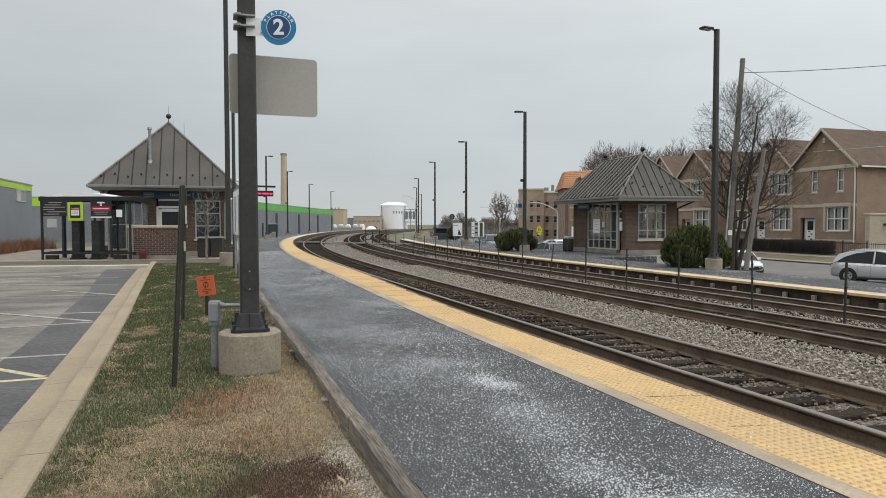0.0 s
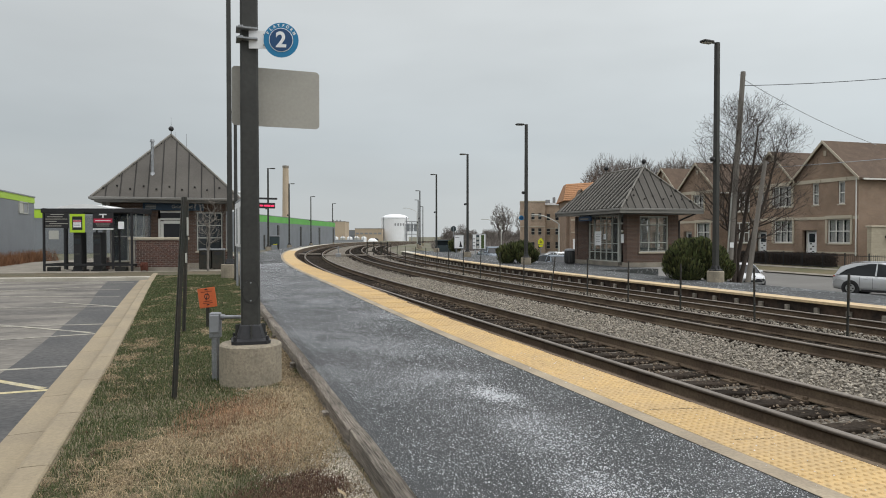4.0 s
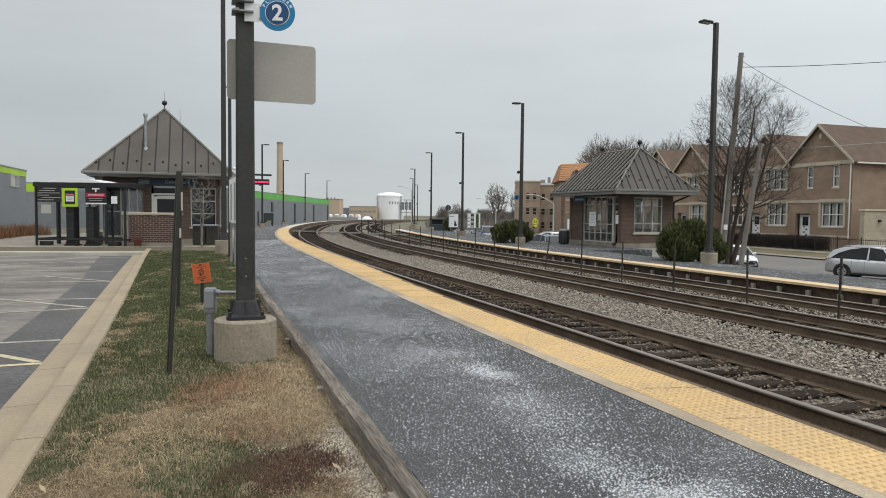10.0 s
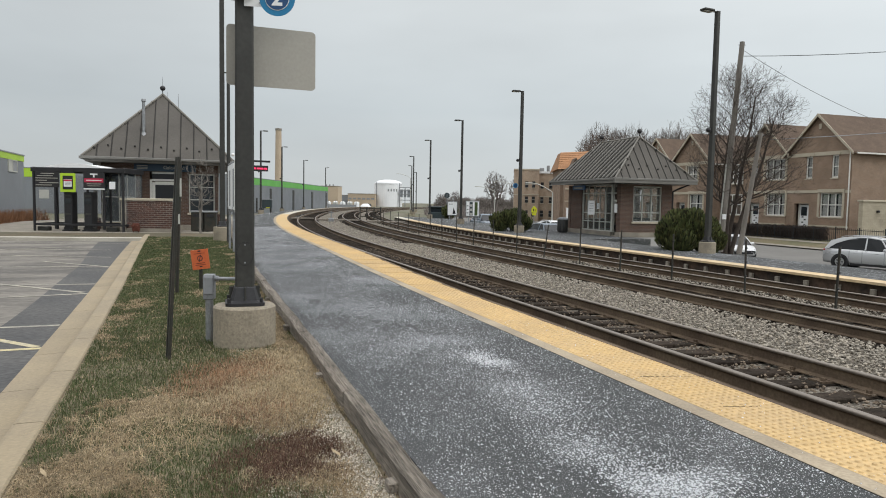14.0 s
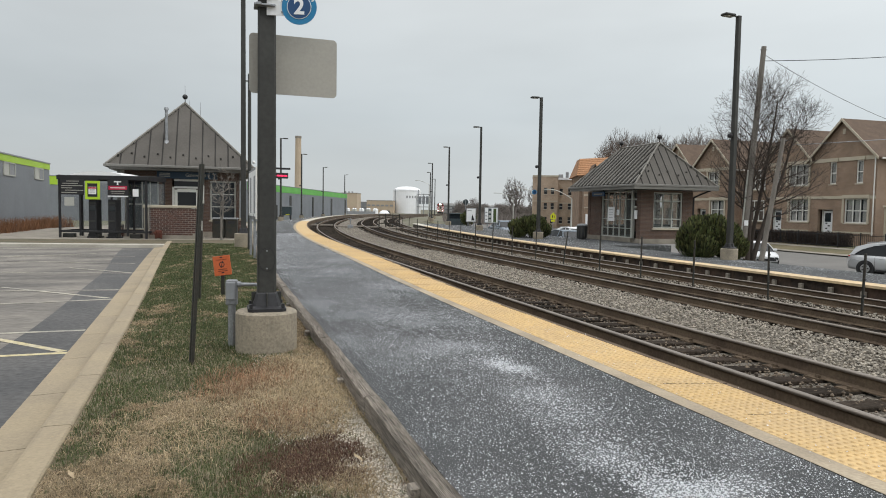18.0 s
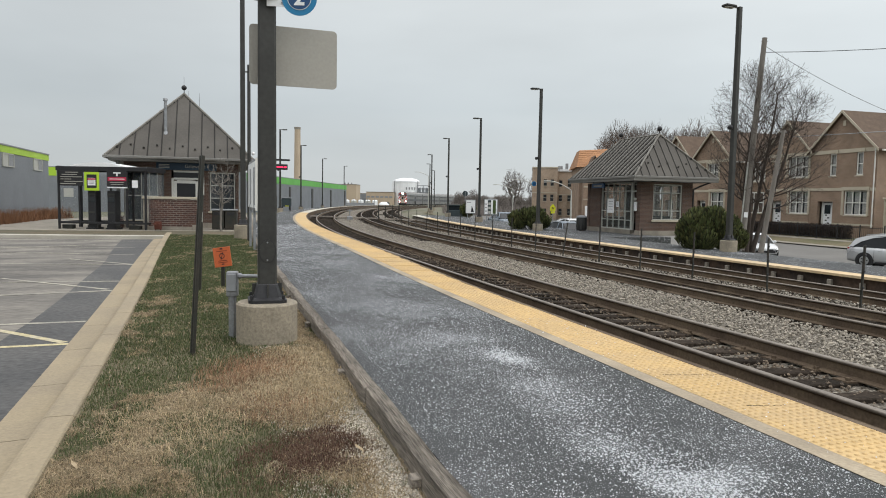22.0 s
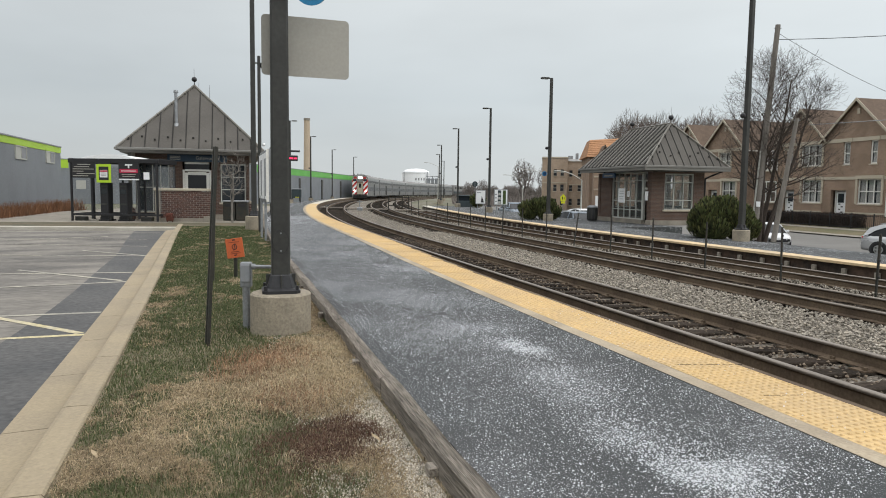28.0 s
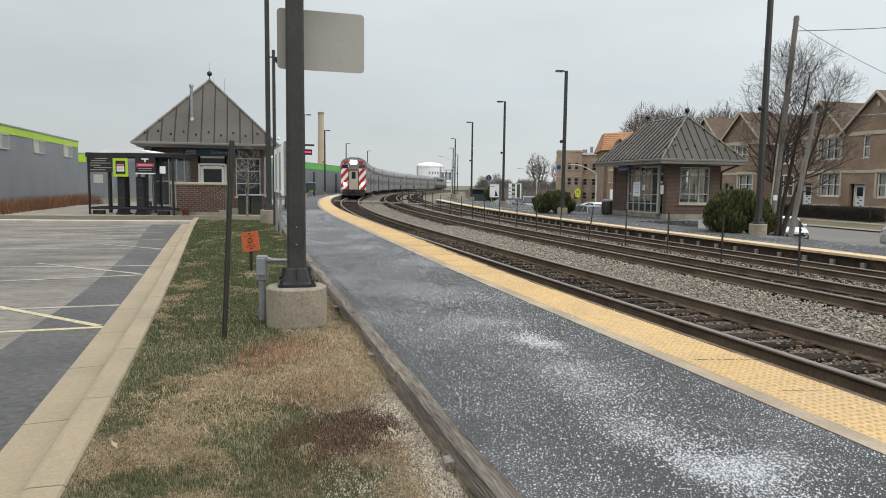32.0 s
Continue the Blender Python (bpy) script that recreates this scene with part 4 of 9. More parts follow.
def crossing():
    c = thing("board_crossing", Matrix.Identity(4), "weathered grey plank crossing laid level across the tracks", "crossing")
    for u0, u1, z in ((-1.6, -0.83, -0.2), (-0.62, 0.62, -0.23), (0.83, 3.55, -0.30), (3.72, 4.95, -0.35), (5.15, 7.0, -0.41), (7.25, 8.5, -0.47), (8.7, 9.5, -0.48)):
        for k in range(5):
            part("board", sweep([(u0, z - 0.1), (u1, z - 0.1), (u1, z), (u0, z)], 65.0 + k * 0.3, 65.28 + k * 0.3, 0.28), M["timber"], c)


crossing()

# ---- lamps and signs near the camera ----
def lamp(m, label, group, height=8.6, base_r=0.33, base_h=0.45, arm=-0.62, gear=True):
    """A square tapered platform lamp on a round concrete footing."""
    t = thing("platform_lamp", m, label, "street lamp", group)
    n = 32
    rings = [[(r * math.cos(2 * math.pi * i / n), r * math.sin(2 * math.pi * i / n), z) for i in range(n)] for r, z in ((base_r, -0.35), (base_r, base_h - 0.02), (base_r - 0.02, base_h), (0.02, base_h + 0.004))]
    part("footing", Shape().loft(rings), M["footing"], t, "round weathered concrete footing")
    def sq(w, z):
        c = w * 0.22
        return [(w - c, -w, z), (w, -w + c, z), (w, w - c, z), (w - c, w, z), (-w + c, w, z), (-w, w - c, z), (-w, -w + c, z), (-w + c, -w, z)]
    part("pole", Shape().loft([sq(0.10, base_h + 0.02), sq(0.094, 2.5), sq(0.08, height)]), M["pole"], t)
    cov = part("base_cover", Shape().loft([sq(0.20, base_h + 0.004), sq(0.20, base_h + 0.035), sq(0.15, base_h + 0.06), sq(0.112, base_h + 0.19), sq(0.104, base_h + 0.2)]), M["black"], t, "flared black base cover")
    for a in (-1, 1):
        for f in (0.0, math.pi / 2):
            part("rib", Shape().box(0, a * 0.128, base_h + 0.115, 0.018, 0.06, 0.17, 0, 0.004, m=Matrix.Rotation(f, 4, "Z")), M["pole"], cov)
        for b in (-1, 1):
            part("bolt", Shape().tube((a * 0.165, b * 0.165, base_h + 0.03), (a * 0.165, b * 0.165, base_h + 0.085), 0.018, 0.018, 6), M["black"], cov)
    part("arm", Shape().box(arm / 2, 0, height - 0.03, abs(arm), 0.05, 0.06, 0, 0.01), M["pole"], t)
    sgn = 1 if arm > 0 else -1
    head = part("lamp_head", Shape().box(arm + sgn * 0.05, 0, height - 0.02, 0.5, 0.30, 0.09, 0, 0.03), M["pole"], t)
    part("lens", Shape().box(arm + sgn * 0.05, 0, height - 0.072, 0.4, 0.22, 0.02, 0, 0.005), M["frame"], head, "pale flat lens")
    if gear:
        part("camera_dome", Shape().box(-0.12, 0, height * 0.52, 0.16, 0.05, 0.05).ball((-0.2, 0, height * 0.52 - 0.06), 0.1, 10, 6), M["black"], t, "small dark camera dome")
    return t


near_lamp = lamp(pose(-2.09, 7.35, -0.13, 0, 0, 18), "dark bronze square lamp pole on a round concrete footing", "platform lamps", 8.6, 0.325, 0.445, 0.62, False)
def oval(rx, rz, y0, y1, z):
    return Shape().loft([[(rx * math.cos(a), y, z + rz * math.sin(a)) for a in np.linspace(0, 2 * math.pi, 25)[:-1]] for y in (y0, y1)])


hh = part("hand_hole_cover", oval(0.082, 0.122, -0.092, -0.106, 1.0), M["pole"], near_lamp, "oval cover plate on the pole")
part("gasket", oval(0.088, 0.128, -0.09, -0.1015, 1.0), M["black"], hh, "dark rim round the cover plate")
for zz in (0.905, 1.095):
    part("screw", Shape().tube((0, -0.104, zz), (0, -0.112, zz), 0.009, 0.009, 8), M["galv"], hh)


def platform_sign():
    t = thing("platform_number_sign", pose(-1.72, 7.25, 3.53, 0, 0, 4), "round blue sign with a white platform number", "sign")
    n = 40

    def disc(r, y0, y1):
        return Shape().loft([[(r * math.cos(2 * math.pi * i / n), y, r * math.sin(2 * math.pi * i / n)) for i in range(n)] for y in (y1, y0)])
    d = part("disc", disc(0.182, -0.004, 0.004), M["blue"], t)
    part("ring", disc(0.126, -0.008, -0.0045), M["white"], d, "thin white ring")
    part("centre", disc(0.119, -0.012, -0.0085), M["navy"], d, "dark blue centre")
    writing("numeral", "2", 0.225, pose(0, -0.0135, -0.006, 90), M["white"], d, 0.0015, 1.0, 0.006)
    for i, ch in enumerate("PLATFORM"):
        a = 62 - i * 124 / 7
        writing("letter", ch, 0.042, pose(-0.153 * math.sin(radians(a)), -0.0055, 0.153 * math.cos(radians(a)), 90) @ pose(0, 0, 0, 0, 0, a), M["white"], d, 0.001, 1.0, 0.0012)
    b = part("bracket", Shape().box(-0.24, 0.012, 0.005, 0.20, 0.006, 0.19, 0, 0.002), M["white"], t, "white bracket plate")
    for z in (0.055, -0.055):
        part("bolt_head", Shape().tube((-0.18, 0.008, z), (-0.18, -0.004, z), 0.008, 0.008, 8), M["galv"], b)
    for z in (0.112, 0.005):
        part("band", Shape().box(-0.37, 0.05, z, 0.215, 0.215, 0.018, radians(14), 0.002), M["galv"], t, "steel band clamped round the pole")
        part("clamp", Shape().box(-0.40, -0.075, z, 0.05, 0.03, 0.03, 0, 0.004), M["galv"], t)


platform_sign()


def info_board():
    t = thing("info_board", pose(-1.86, 7.60, 2.99, 0, 0, 20.5), "back of a blank grey-beige metal sign with rounded corners", "sign")
    w, h, r = 0.475, 0.32, 0.045
    pts = []
    for cx, cz, a0 in ((w - r, h - r, 0), (-w + r, h - r, 90), (-w + r, -h + r, 180), (w - r, -h + r, 270)):
        for k in range(6):
            a = radians(a0 + 18 * k)
            pts.append((cx + r * math.cos(a), cz + r * math.sin(a)))
    part("panel", Shape().loft([[(x, y, z) for x, z in pts] for y in (0.005, -0.005)]), M["signback"], t)
    for z in (0.22, -0.22):
        part("panel_bracket", Shape().box(-0.38, 0.02, z, 0.16, 0.03, 0.035, 0, 0.004), M["galv"], t)


info_board()


def channel_post(foot, top, label):
    t = thing("sign_post", Matrix.Translation(foot), label, "post", "steel sign posts")
    d = Vector(top) - Vector(foot)
    m = d.to_track_quat("Z", "Y").to_matrix().to_4x4()
    ln = d.length
    prof = [(-0.038, 0.0), (-0.022, 0.0), (-0.014, -0.022), (0.014, -0.022), (0.022, 0.0), (0.038, 0.0), (0.038, 0.006), (0.018, 0.006), (0.010, -0.014), (-0.010, -0.014), (-0.018, 0.006), (-0.038, 0.006)]
    part("channel", Shape().loft([[m @ Vector((x, y, z)) for x, y in ((a * 1.35, b * 1.35) for a, b in prof)] for z in (-0.3, ln)]), M["post"], t)
    hs = Shape()
    for k in range(int(ln / 0.12)):
        hs.add([m @ Vector((x, -0.0315, 0.1 + k * 0.12 + z)) for x, z in ((-0.006, -0.006), (0.006, -0.006), (0.006, 0.006), (-0.006, 0.006))], [(0, 1, 2, 3)])
    tagged(part("bolt_hole", hs, M["black"], t), "", "", "", "stuff")
    return t


channel_post((-2.67, 6.70, -0.13), (-2.58, 6.76, 1.85), "bare leaning dark steel channel post in the grass")
channel_post((-4.33, 11.3, -0.13), (-4.26, 11.3, 2.04), "upright dark steel channel post in the grass")
mk = thing("strip_tags", Matrix.Identity(4), "two narrow pale tags fixed to a steel post", "tag")
box_part("tag", (0.03, 0.012, 0.3), (-4.235, 11.26, 1.62), M["frame"], mk, 0.002)
box_part("tag", (0.03, 0.012, 0.16), (-4.265, 11.26, 1.1), M["frame"], mk, 0.002)


def orange_sign():
    t = thing("warning_sign", pose(-4.14, 11.9, -0.13, 0, 0, -6), "small orange metal warning sign on a short post", "sign")
    part("post", Shape().box(0, 0.02, 0.16, 0.06, 0.03, 0.66, 0, 0.004), M["post"], t)
    p = part("plate", Shape().box(0, 0, 0.52, 0.32, 0.012, 0.345, 0, 0.004), M["orange"], t)
    p.matrix_basis = pose(0.07, 0, 0, 0, -8, 0)
    for z, w, h in ((0.665, 0.05, 0.022), (0.625, 0.20, 0.008), (0.455, 0.16, 0.010), (0.425, 0.19, 0.008), (0.395, 0.05, 0.018)):
        part("mark", Shape().box(0, -0.008, z, w, 0.004, h), M["rust"] if w > 0.1 else M["black"], p)
    part("symbol", Shape().loft([[(0.05 * math.cos(a), y, 0.54 + 0.05 * math.sin(a)) for a in np.linspace(0, 2 * math.pi, 17)[:-1]] for y in (-0.007, -0.010)]), M["black"], p)
    part("symbol_core", Shape().loft([[(0.036 * math.cos(a), y, 0.54 + 0.036 * math.sin(a)) for a in np.linspace(0, 2 * math.pi, 17)[:-1]] for y in (-0.0105, -0.012)]), M["orange"], p)
    part("stroke", Shape().box(0, -0.013, 0.54, 0.012, 0.003, 0.13, m=Matrix.Translation((0, 0, 0.54)) @ Matrix.Rotation(0.35, 4, "Y") @ Matrix.Translation((0, 0, -0.54))), M["black"], p)


orange_sign()


def outlet_box():
    t = thing("electric_outlet", pose(-2.52, 7.5, -0.13, 0, 0, 6), "grey metal outlet box on a galvanised conduit", "electric box")
    part("conduit", Shape().tube((0, 0, -0.2), (0, 0, 0.5), 0.043, 0.043, 12), M["galv"], t)
    part("box", Shape().box(0, 0, 0.61, 0.12, 0.10, 0.28, 0, 0.012), M["galv"], t)
    part("cover", Shape().box(0, -0.06, 0.63, 0.105, 0.025, 0.2, 0, 0.01), M["grey"], t, "hinged grey weather cover")
    part("pipe", Shape().tube((0.05, 0, 0.70), (0.36, -0.03, 0.70), 0.02, 0.02, 10), M["galv"], t)
    part("coupling", Shape().tube((0.06, 0, 0.70), (0.10, 0, 0.70), 0.032, 0.032, 10), M["galv"], t)


outlet_box()

# ---- further lamps of both platforms ----
for s_, u_, z_, lab in ((26.6, -5.05, -0.1, "bronze lamp pole on a concrete footing by the station house"),):
    lamp(station(s_, u_, z_), lab, "platform lamps", 10.75, 0.33, 0.5, -0.62, False)
lamp(station(21.0, 12.41, -0.29, 6), "tall bronze lamp pole before a yew bush", "platform lamps", 9.0, 0.31, 0.42, -0.46)
first = lamp(pose(4.97, 41.5, -0.29, 0, 0, 15), "bronze lamp pole on the opposite platform", "platform lamps", 8.5, 0.31, 0.42, -0.36)
for x_, y_ in ((1.92, 56.5), (-0.87, 74.7), (-3.6, 100.5), (-4.8, 125), (-4.75, 151)):
    copy_thing(first, pose(x_, y_, -0.29 - 0.0027 * max(0, y_ - 62), 0, 0, 6))
pl = lamp(pose(-18.1, 70.1, -0.1, 0, 0, 10), "slim bronze lamp pole beside the green-banded warehouse", "platform lamps", 8.5, 0.3, 0.45, 0.42)
for x_, y_ in ((-20.4, 89.7), (-23.0, 117.6), (-23.2, 141.6)):
    copy_thing(pl, pose(x_, y_, -0.1 - 0.0027 * (y_ - 62), 0, 0, 6))

# short steel posts between the second and third tracks
def track_posts():
    def one(m, hgt, lean):
        t = thing("marker_post", m, "thin dark steel post standing in the ballast between tracks", "post", "posts between the tracks")
        sh = Shape().box(0, 0, hgt / 2 - 0.1, 0.04, 0.018, hgt + 0.2, 0, 0.003).box(0, 0.02, hgt / 2 - 0.1, 0.018, 0.03, hgt + 0.2, 0, 0.003)
        part("stake", sh, M["post"], t)
        for f in (0.35, 0.6, 0.85):
            part("clip", Shape().box(0, -0.016, hgt * f, 0.046, 0.02, 0.04, 0, 0.005), M["black"], t)
        return t
    rng = random.Random(2)
    for s, lean in ((9.85, 0), (12.25, -0.5), (14.85, 0), (17.25, 0.8), (19.6, 0), (22.2, 8), (24.6, 0.5), (27.1, -1), (29.6, 1), (32.2, 0), (34.8, -1), (37.4, 1), (40.2, 0), (43.5, 2), (47, -1), (51, 1), (55, 0), (59, -1)):
        one(station(s, 6.1, -0.56, rng.uniform(-10, 10)) @ pose(0, 0, 0, rng.uniform(-1, 1), lean, 0), 1.28, lean)


track_posts()


# ---- grass blades, weeds, salt grains ----
def blades(name, count, s0, s1, pick, size, material, label, seed, lean=0.6, curl=0.35):
    rng = np.random.default_rng(seed)
    vs, fs, k = [], [], 0
    tries = 0
    while k < count and tries < count * 12:
        tries += 1
        s = s0 + (s1 - s0) * rng.random() ** 1.6
        a = kerb_u(s) + 0.02
        u = a + (-4.72 - a) * rng.random()
        x, y, z = along(s, u, -0.14)
        if rng.random() > pick(x, y, s, u):
            continue
        z = -0.135 + 0.03 * noise.noise((x * 0.9, y * 0.9, 0))
        h = size * rng.uniform(0.5, 1.3)
        w = 0.0014 + 0.00038 * max(0.0, y - 3)
        t = rng.uniform(0, 6.283)
        dx, dy = math.cos(t), math.sin(t)
        l = rng.uniform(0.2, 1.0) * lean
        b = rng.uniform(0, 6.283)
        lx, ly = math.cos(b) * h * l, math.sin(b) * h * l
        i = len(vs)
        vs += [(x - dx * w, y - dy * w, z - 0.01), (x + dx * w, y + dy * w, z - 0.01), (x + lx * 0.4 + dx * w * 0.8, y + ly * 0.4 + dy * w * 0.8, z + h * 0.6), (x + lx * 0.4 - dx * w * 0.8, y + ly * 0.4 - dy * w * 0.8, z + h * 0.6), (x + lx * (1 + curl), y + ly * (1 + curl), z + h * (1 - 0.5 * l))]
        fs += [(i, i + 1, i + 2, i + 3), (i + 3, i + 2, i + 4)]
        k += 1
    me = bpy.data.meshes.new(name)
    me.from_pydata(vs, [], fs)
    me.materials.append(material)
    tagged(new(name, me), label, "grass", "", "stuff")


M["grassgreen"] = islands(surf("grass_green", (0.052, 0.086, 0.024), 0.9, var=0.2, big=1.2, fine=8, bump=0), 0.65, 1.25, (0.105, 0.112, 0.048))
M["straw"] = islands(surf("dry_grass", (0.41, 0.332, 0.212), 0.95, var=0.25, big=3.2, fine=9, bump=0, second=(0.27, 0.205, 0.12)), 0.28, 1.5, (0.27, 0.20, 0.118))
M["redweed"] = islands(surf("dead_red_weed", (0.36, 0.215, 0.125), 0.95, var=0.35, big=2, fine=8, bump=0), 0.5, 1.3)
M["darkweed"] = islands(surf("dark_red_weed", (0.115, 0.062, 0.040), 0.95, var=0.2, big=2, fine=8, bump=0), 0.5, 1.3)


def patch_of(x, y):
    """How green the verge is there: green along the kerb and in tufts, dry by the platform."""
    s, u = beside(x, y)
    g = 0.50 + 0.15 * smooth_step(7.5, 11, y) + 0.5 * noise.noise((x * 0.9, y * 0.6, 3.0)) + 0.6 * noise.noise((x * 1.9, y * 1.7, 7.0)) + 0.5 * noise.noise((x * 4.5, y * 4.0, 1.0)) + 0.34 * noise.noise((x * 11.0, y * 9.0, 5.0))
    for cx, cy, r, k in ((-1.5, 6.05, 0.72, 0.9), (-1.2, 5.3, 0.7, 0.8), (-2.3, 5.02, 0.42, 0.4), (-1.93, 5.05, 0.42, 0.4), (-0.8, 4.3, 0.6, 0.9), (-1.45, 4.15, 0.42, -0.75), (-1.84, 4.5, 0.34, -0.55), (-1.95, 3.72, 0.5, 0.5), (-2.86, 5.85, 0.6, -0.6), (-2.5, 6.5, 0.7, -0.5), (-3.4, 7.8, 1.2, -0.35), (-4.16, 8.5, 0.45, 0.5), (-4.45, 9.95, 0.4, 0.6)):
        g -= k * max(0.0, 1 - (math.hypot(x - cx, (y - cy) * 0.75) / r) ** 2)
    return g - 0.5 * smooth_step(-5.25, -4.95, u) * (1 - 0.6 * smooth_step(9, 14, y))


def straw_share(x, y, s, u):
    bare = 0.92 * smooth_step(-5.1, -4.85, u) * (1 - smooth_step(5.0, 7.5, s)) + 0.9 * smooth_step(0.25, 0.6, near_spot(-0.93, 4.2, 0.6)(x, y, s, u))
    return (1.0 - 0.97 * smooth_step(0.0, 0.55, patch_of(x, y))) * max(0.0, 1 - bare) * (1 - 0.55 * smooth_step(7.5, 11, y))


def near_spot(cx, cy, r):
    return lambda x, y, s, u: max(0.0, 1 - math.hypot(x - cx, (y - cy) * 0.75) / r)


blades("green_grass", 140000, 2.6, 29, lambda x, y, s, u: 0.03 + 0.97 * smooth_step(0.0, 0.6, patch_of(x, y)), 0.040, M["grassgreen"], "short green winter grass in patches", 21, 1.0, 0.5)
blades("green_grass", 14000, -6, 2.6, lambda x, y, s, u: 0.03 + 0.97 * smooth_step(0.0, 0.6, patch_of(x, y)), 0.040, M["grassgreen"], "short green winter grass further back on the verge", 27, 1.0, 0.5)
blades("dry_grass", 22000, -6, 2.6, straw_share, 0.05, M["straw"], "dry straw-coloured grass further back on the verge", 28, 1.5, 0.8)
blades("dry_grass", 105000, 2.6, 29, straw_share, 0.036, M["straw"], "dry straw-coloured grass lying flat", 22, 1.5, 0.8)


blades("rusty_weeds", 4600, 3.5, 9, lambda x, y, s, u: max(near_spot(-1.84, 6.05, 0.55)(x, y, s, u), 0.8 * near_spot(-1.9, 5.65, 0.4)(x, y, s, u), 0.5 * near_spot(-1.35, 5.0, 0.4)(x, y, s, u)), 0.085, M["redweed"], "rust-brown dead weeds in a clump", 23, 1.0, 0.5)
M["brightstraw"] = islands(surf("bleached_grass", (0.49, 0.40, 0.26), 0.95, var=0.2, big=2, fine=8, bump=0), 0.45, 1.3, (0.40, 0.30, 0.17))
blades("bleached_grass", 9000, 4.0, 9.5, lambda x, y, s, u: max(near_spot(-1.25, 5.6, 0.7)(x, y, s, u), near_spot(-1.42, 6.5, 0.6)(x, y, s, u), 0.35 * near_spot(-1.9, 4.75, 0.7)(x, y, s, u)), 0.07, M["brightstraw"], "long bleached straw lying tangled by the platform edge", 26, 1.7, 0.9)
blades("dark_weeds", 11500, 2.6, 6.5, lambda x, y, s, u: max(smooth_step(0.1, 0.7, near_spot(-0.93, 4.08, 0.5)(x, y, s, u) + 0.35 * noise.noise((x * 5, y * 5, 2)) + 0.2 * noise.noise((x * 14, y * 14, 6))), 0.35 * near_spot(-1.32, 5.0, 0.45)(x, y, s, u), 0.3 * near_spot(-1.0, 3.7, 0.4)(x, y, s, u)), 0.04, M["darkweed"], "dark red-brown creeping weeds near the timber edge", 24, 1.3, 0.4)


def salt_grains():
    rng = np.random.default_rng(9)
    vs, fs = [], []
    spots = ((5.6, -3.26, 0.22, 1300), (2.55, -3.42, 0.32, 2300), (2.9, -3.6, 0.25, 600), (3.6, -3.5, 0.5, 900), (4.6, -3.36, 0.55, 700), (6.6, -3.5, 0.6, 500), (8.2, -3.4, 0.8, 400), (11, -3.2, 0.8, 300), (2.0, -3.3, 0.8, 800))
    todo = [(s0 + rng.normal(0, r), u0 + rng.normal(0, r * 0.42)) for s0, u0, r, n in spots for _ in range(n)]
    todo += [(1 + 34 * rng.random() ** 2.0, rng.uniform(-4.5, -2.5)) for _ in range(31000)]
    todo += [(rng.uniform(-6, 1), rng.uniform(-4.5, -2.42)) for _ in range(9000)]
    todo += [(2 + 6 * rng.random(), rng.uniform(-2.4, -1.7)) for _ in range(260)]
    tri = ((0, 1, 2), (0, 2, 3), (0, 3, 1), (1, 3, 2))
    for s, u in todo:
        if not (-4.55 < u < -1.68):
            continue
        p = along(s, u, 0.004 + 0.011 * max(0, 1 - abs(u + 3.5)) + edge_rise(s) * min(1.0, max(0.0, (u + 4.615) / 2.2)))
        if u > -2.3:
            p.z += 0.008
        r = 0.0018 + 0.0058 * rng.random() ** 2.2 + 0.0001 * max(0.0, s - 5)
        i = len(vs)
        q = np.array([(1, 0, 0), (-0.5, 0.87, 0), (-0.5, -0.87, 0), (0, 0, 1.0)]) * r * rng.uniform(0.7, 1.3, (4, 3))
        a = rng.uniform(0, 6.28)
        ca, sa = math.cos(a), math.sin(a)
        vs += [(p.x + x * ca - y * sa, p.y + x * sa + y * ca, p.z + z) for x, y, z in q]
        fs += [tuple(i + k for k in t) for t in tri]
    me = bpy.data.meshes.new("salt_grains")
    me.from_pydata(vs, [], fs)
    me.materials.append(M["saltgrain"])
    tagged(new("salt_grains", me), "white grains of de-icing salt strewn over the asphalt", "salt", "", "stuff")


salt_grains()


def soil_salt():
    """Salt and grit spilled over the bare soil by the timber edge."""
    rng = np.random.default_rng(19)
    vs, fs = [], []
    for _ in range(30000):
        s, u = 2.4 + 4.8 * rng.random() ** 1.8, -4.76 - 0.7 * rng.random() ** 1.6
        p = along(s, u)
        if rng.random() < 1.5 * near_spot(-0.95, 4.12, 0.55)(p.x, p.y, s, u):
            continue
        z = -0.128 + 0.03 * noise.noise((p.x * 0.9, p.y * 0.9, 0))
        r = rng.uniform(0.0025, 0.009)
        i = len(vs)
        q = np.array([(1, 0, 0), (-0.5, 0.87, 0), (-0.5, -0.87, 0), (0, 0, 1.0)]) * r * rng.uniform(0.6, 1.3, (4, 3))
        vs += [(p.x + a, p.y + b, z + c) for a, b, c in q]
        fs += [(i, i + 1, i + 3), (i + 1, i + 2, i + 3), (i + 2, i, i + 3)]
    me = bpy.data.meshes.new("spilled_grit")
    me.from_pydata(vs, [], fs)
    me.materials.append(M["grit"])
    tagged(new("spilled_grit", me), "pale salt and grit spilled on bare soil by the timber edge", "grit", "", "stuff")


M["grit"] = islands(surf("pale_grit", (0.52, 0.475, 0.40), 0.9, var=0.15, big=3, fine=40, bump=0), 0.5, 1.5)
soil_salt()


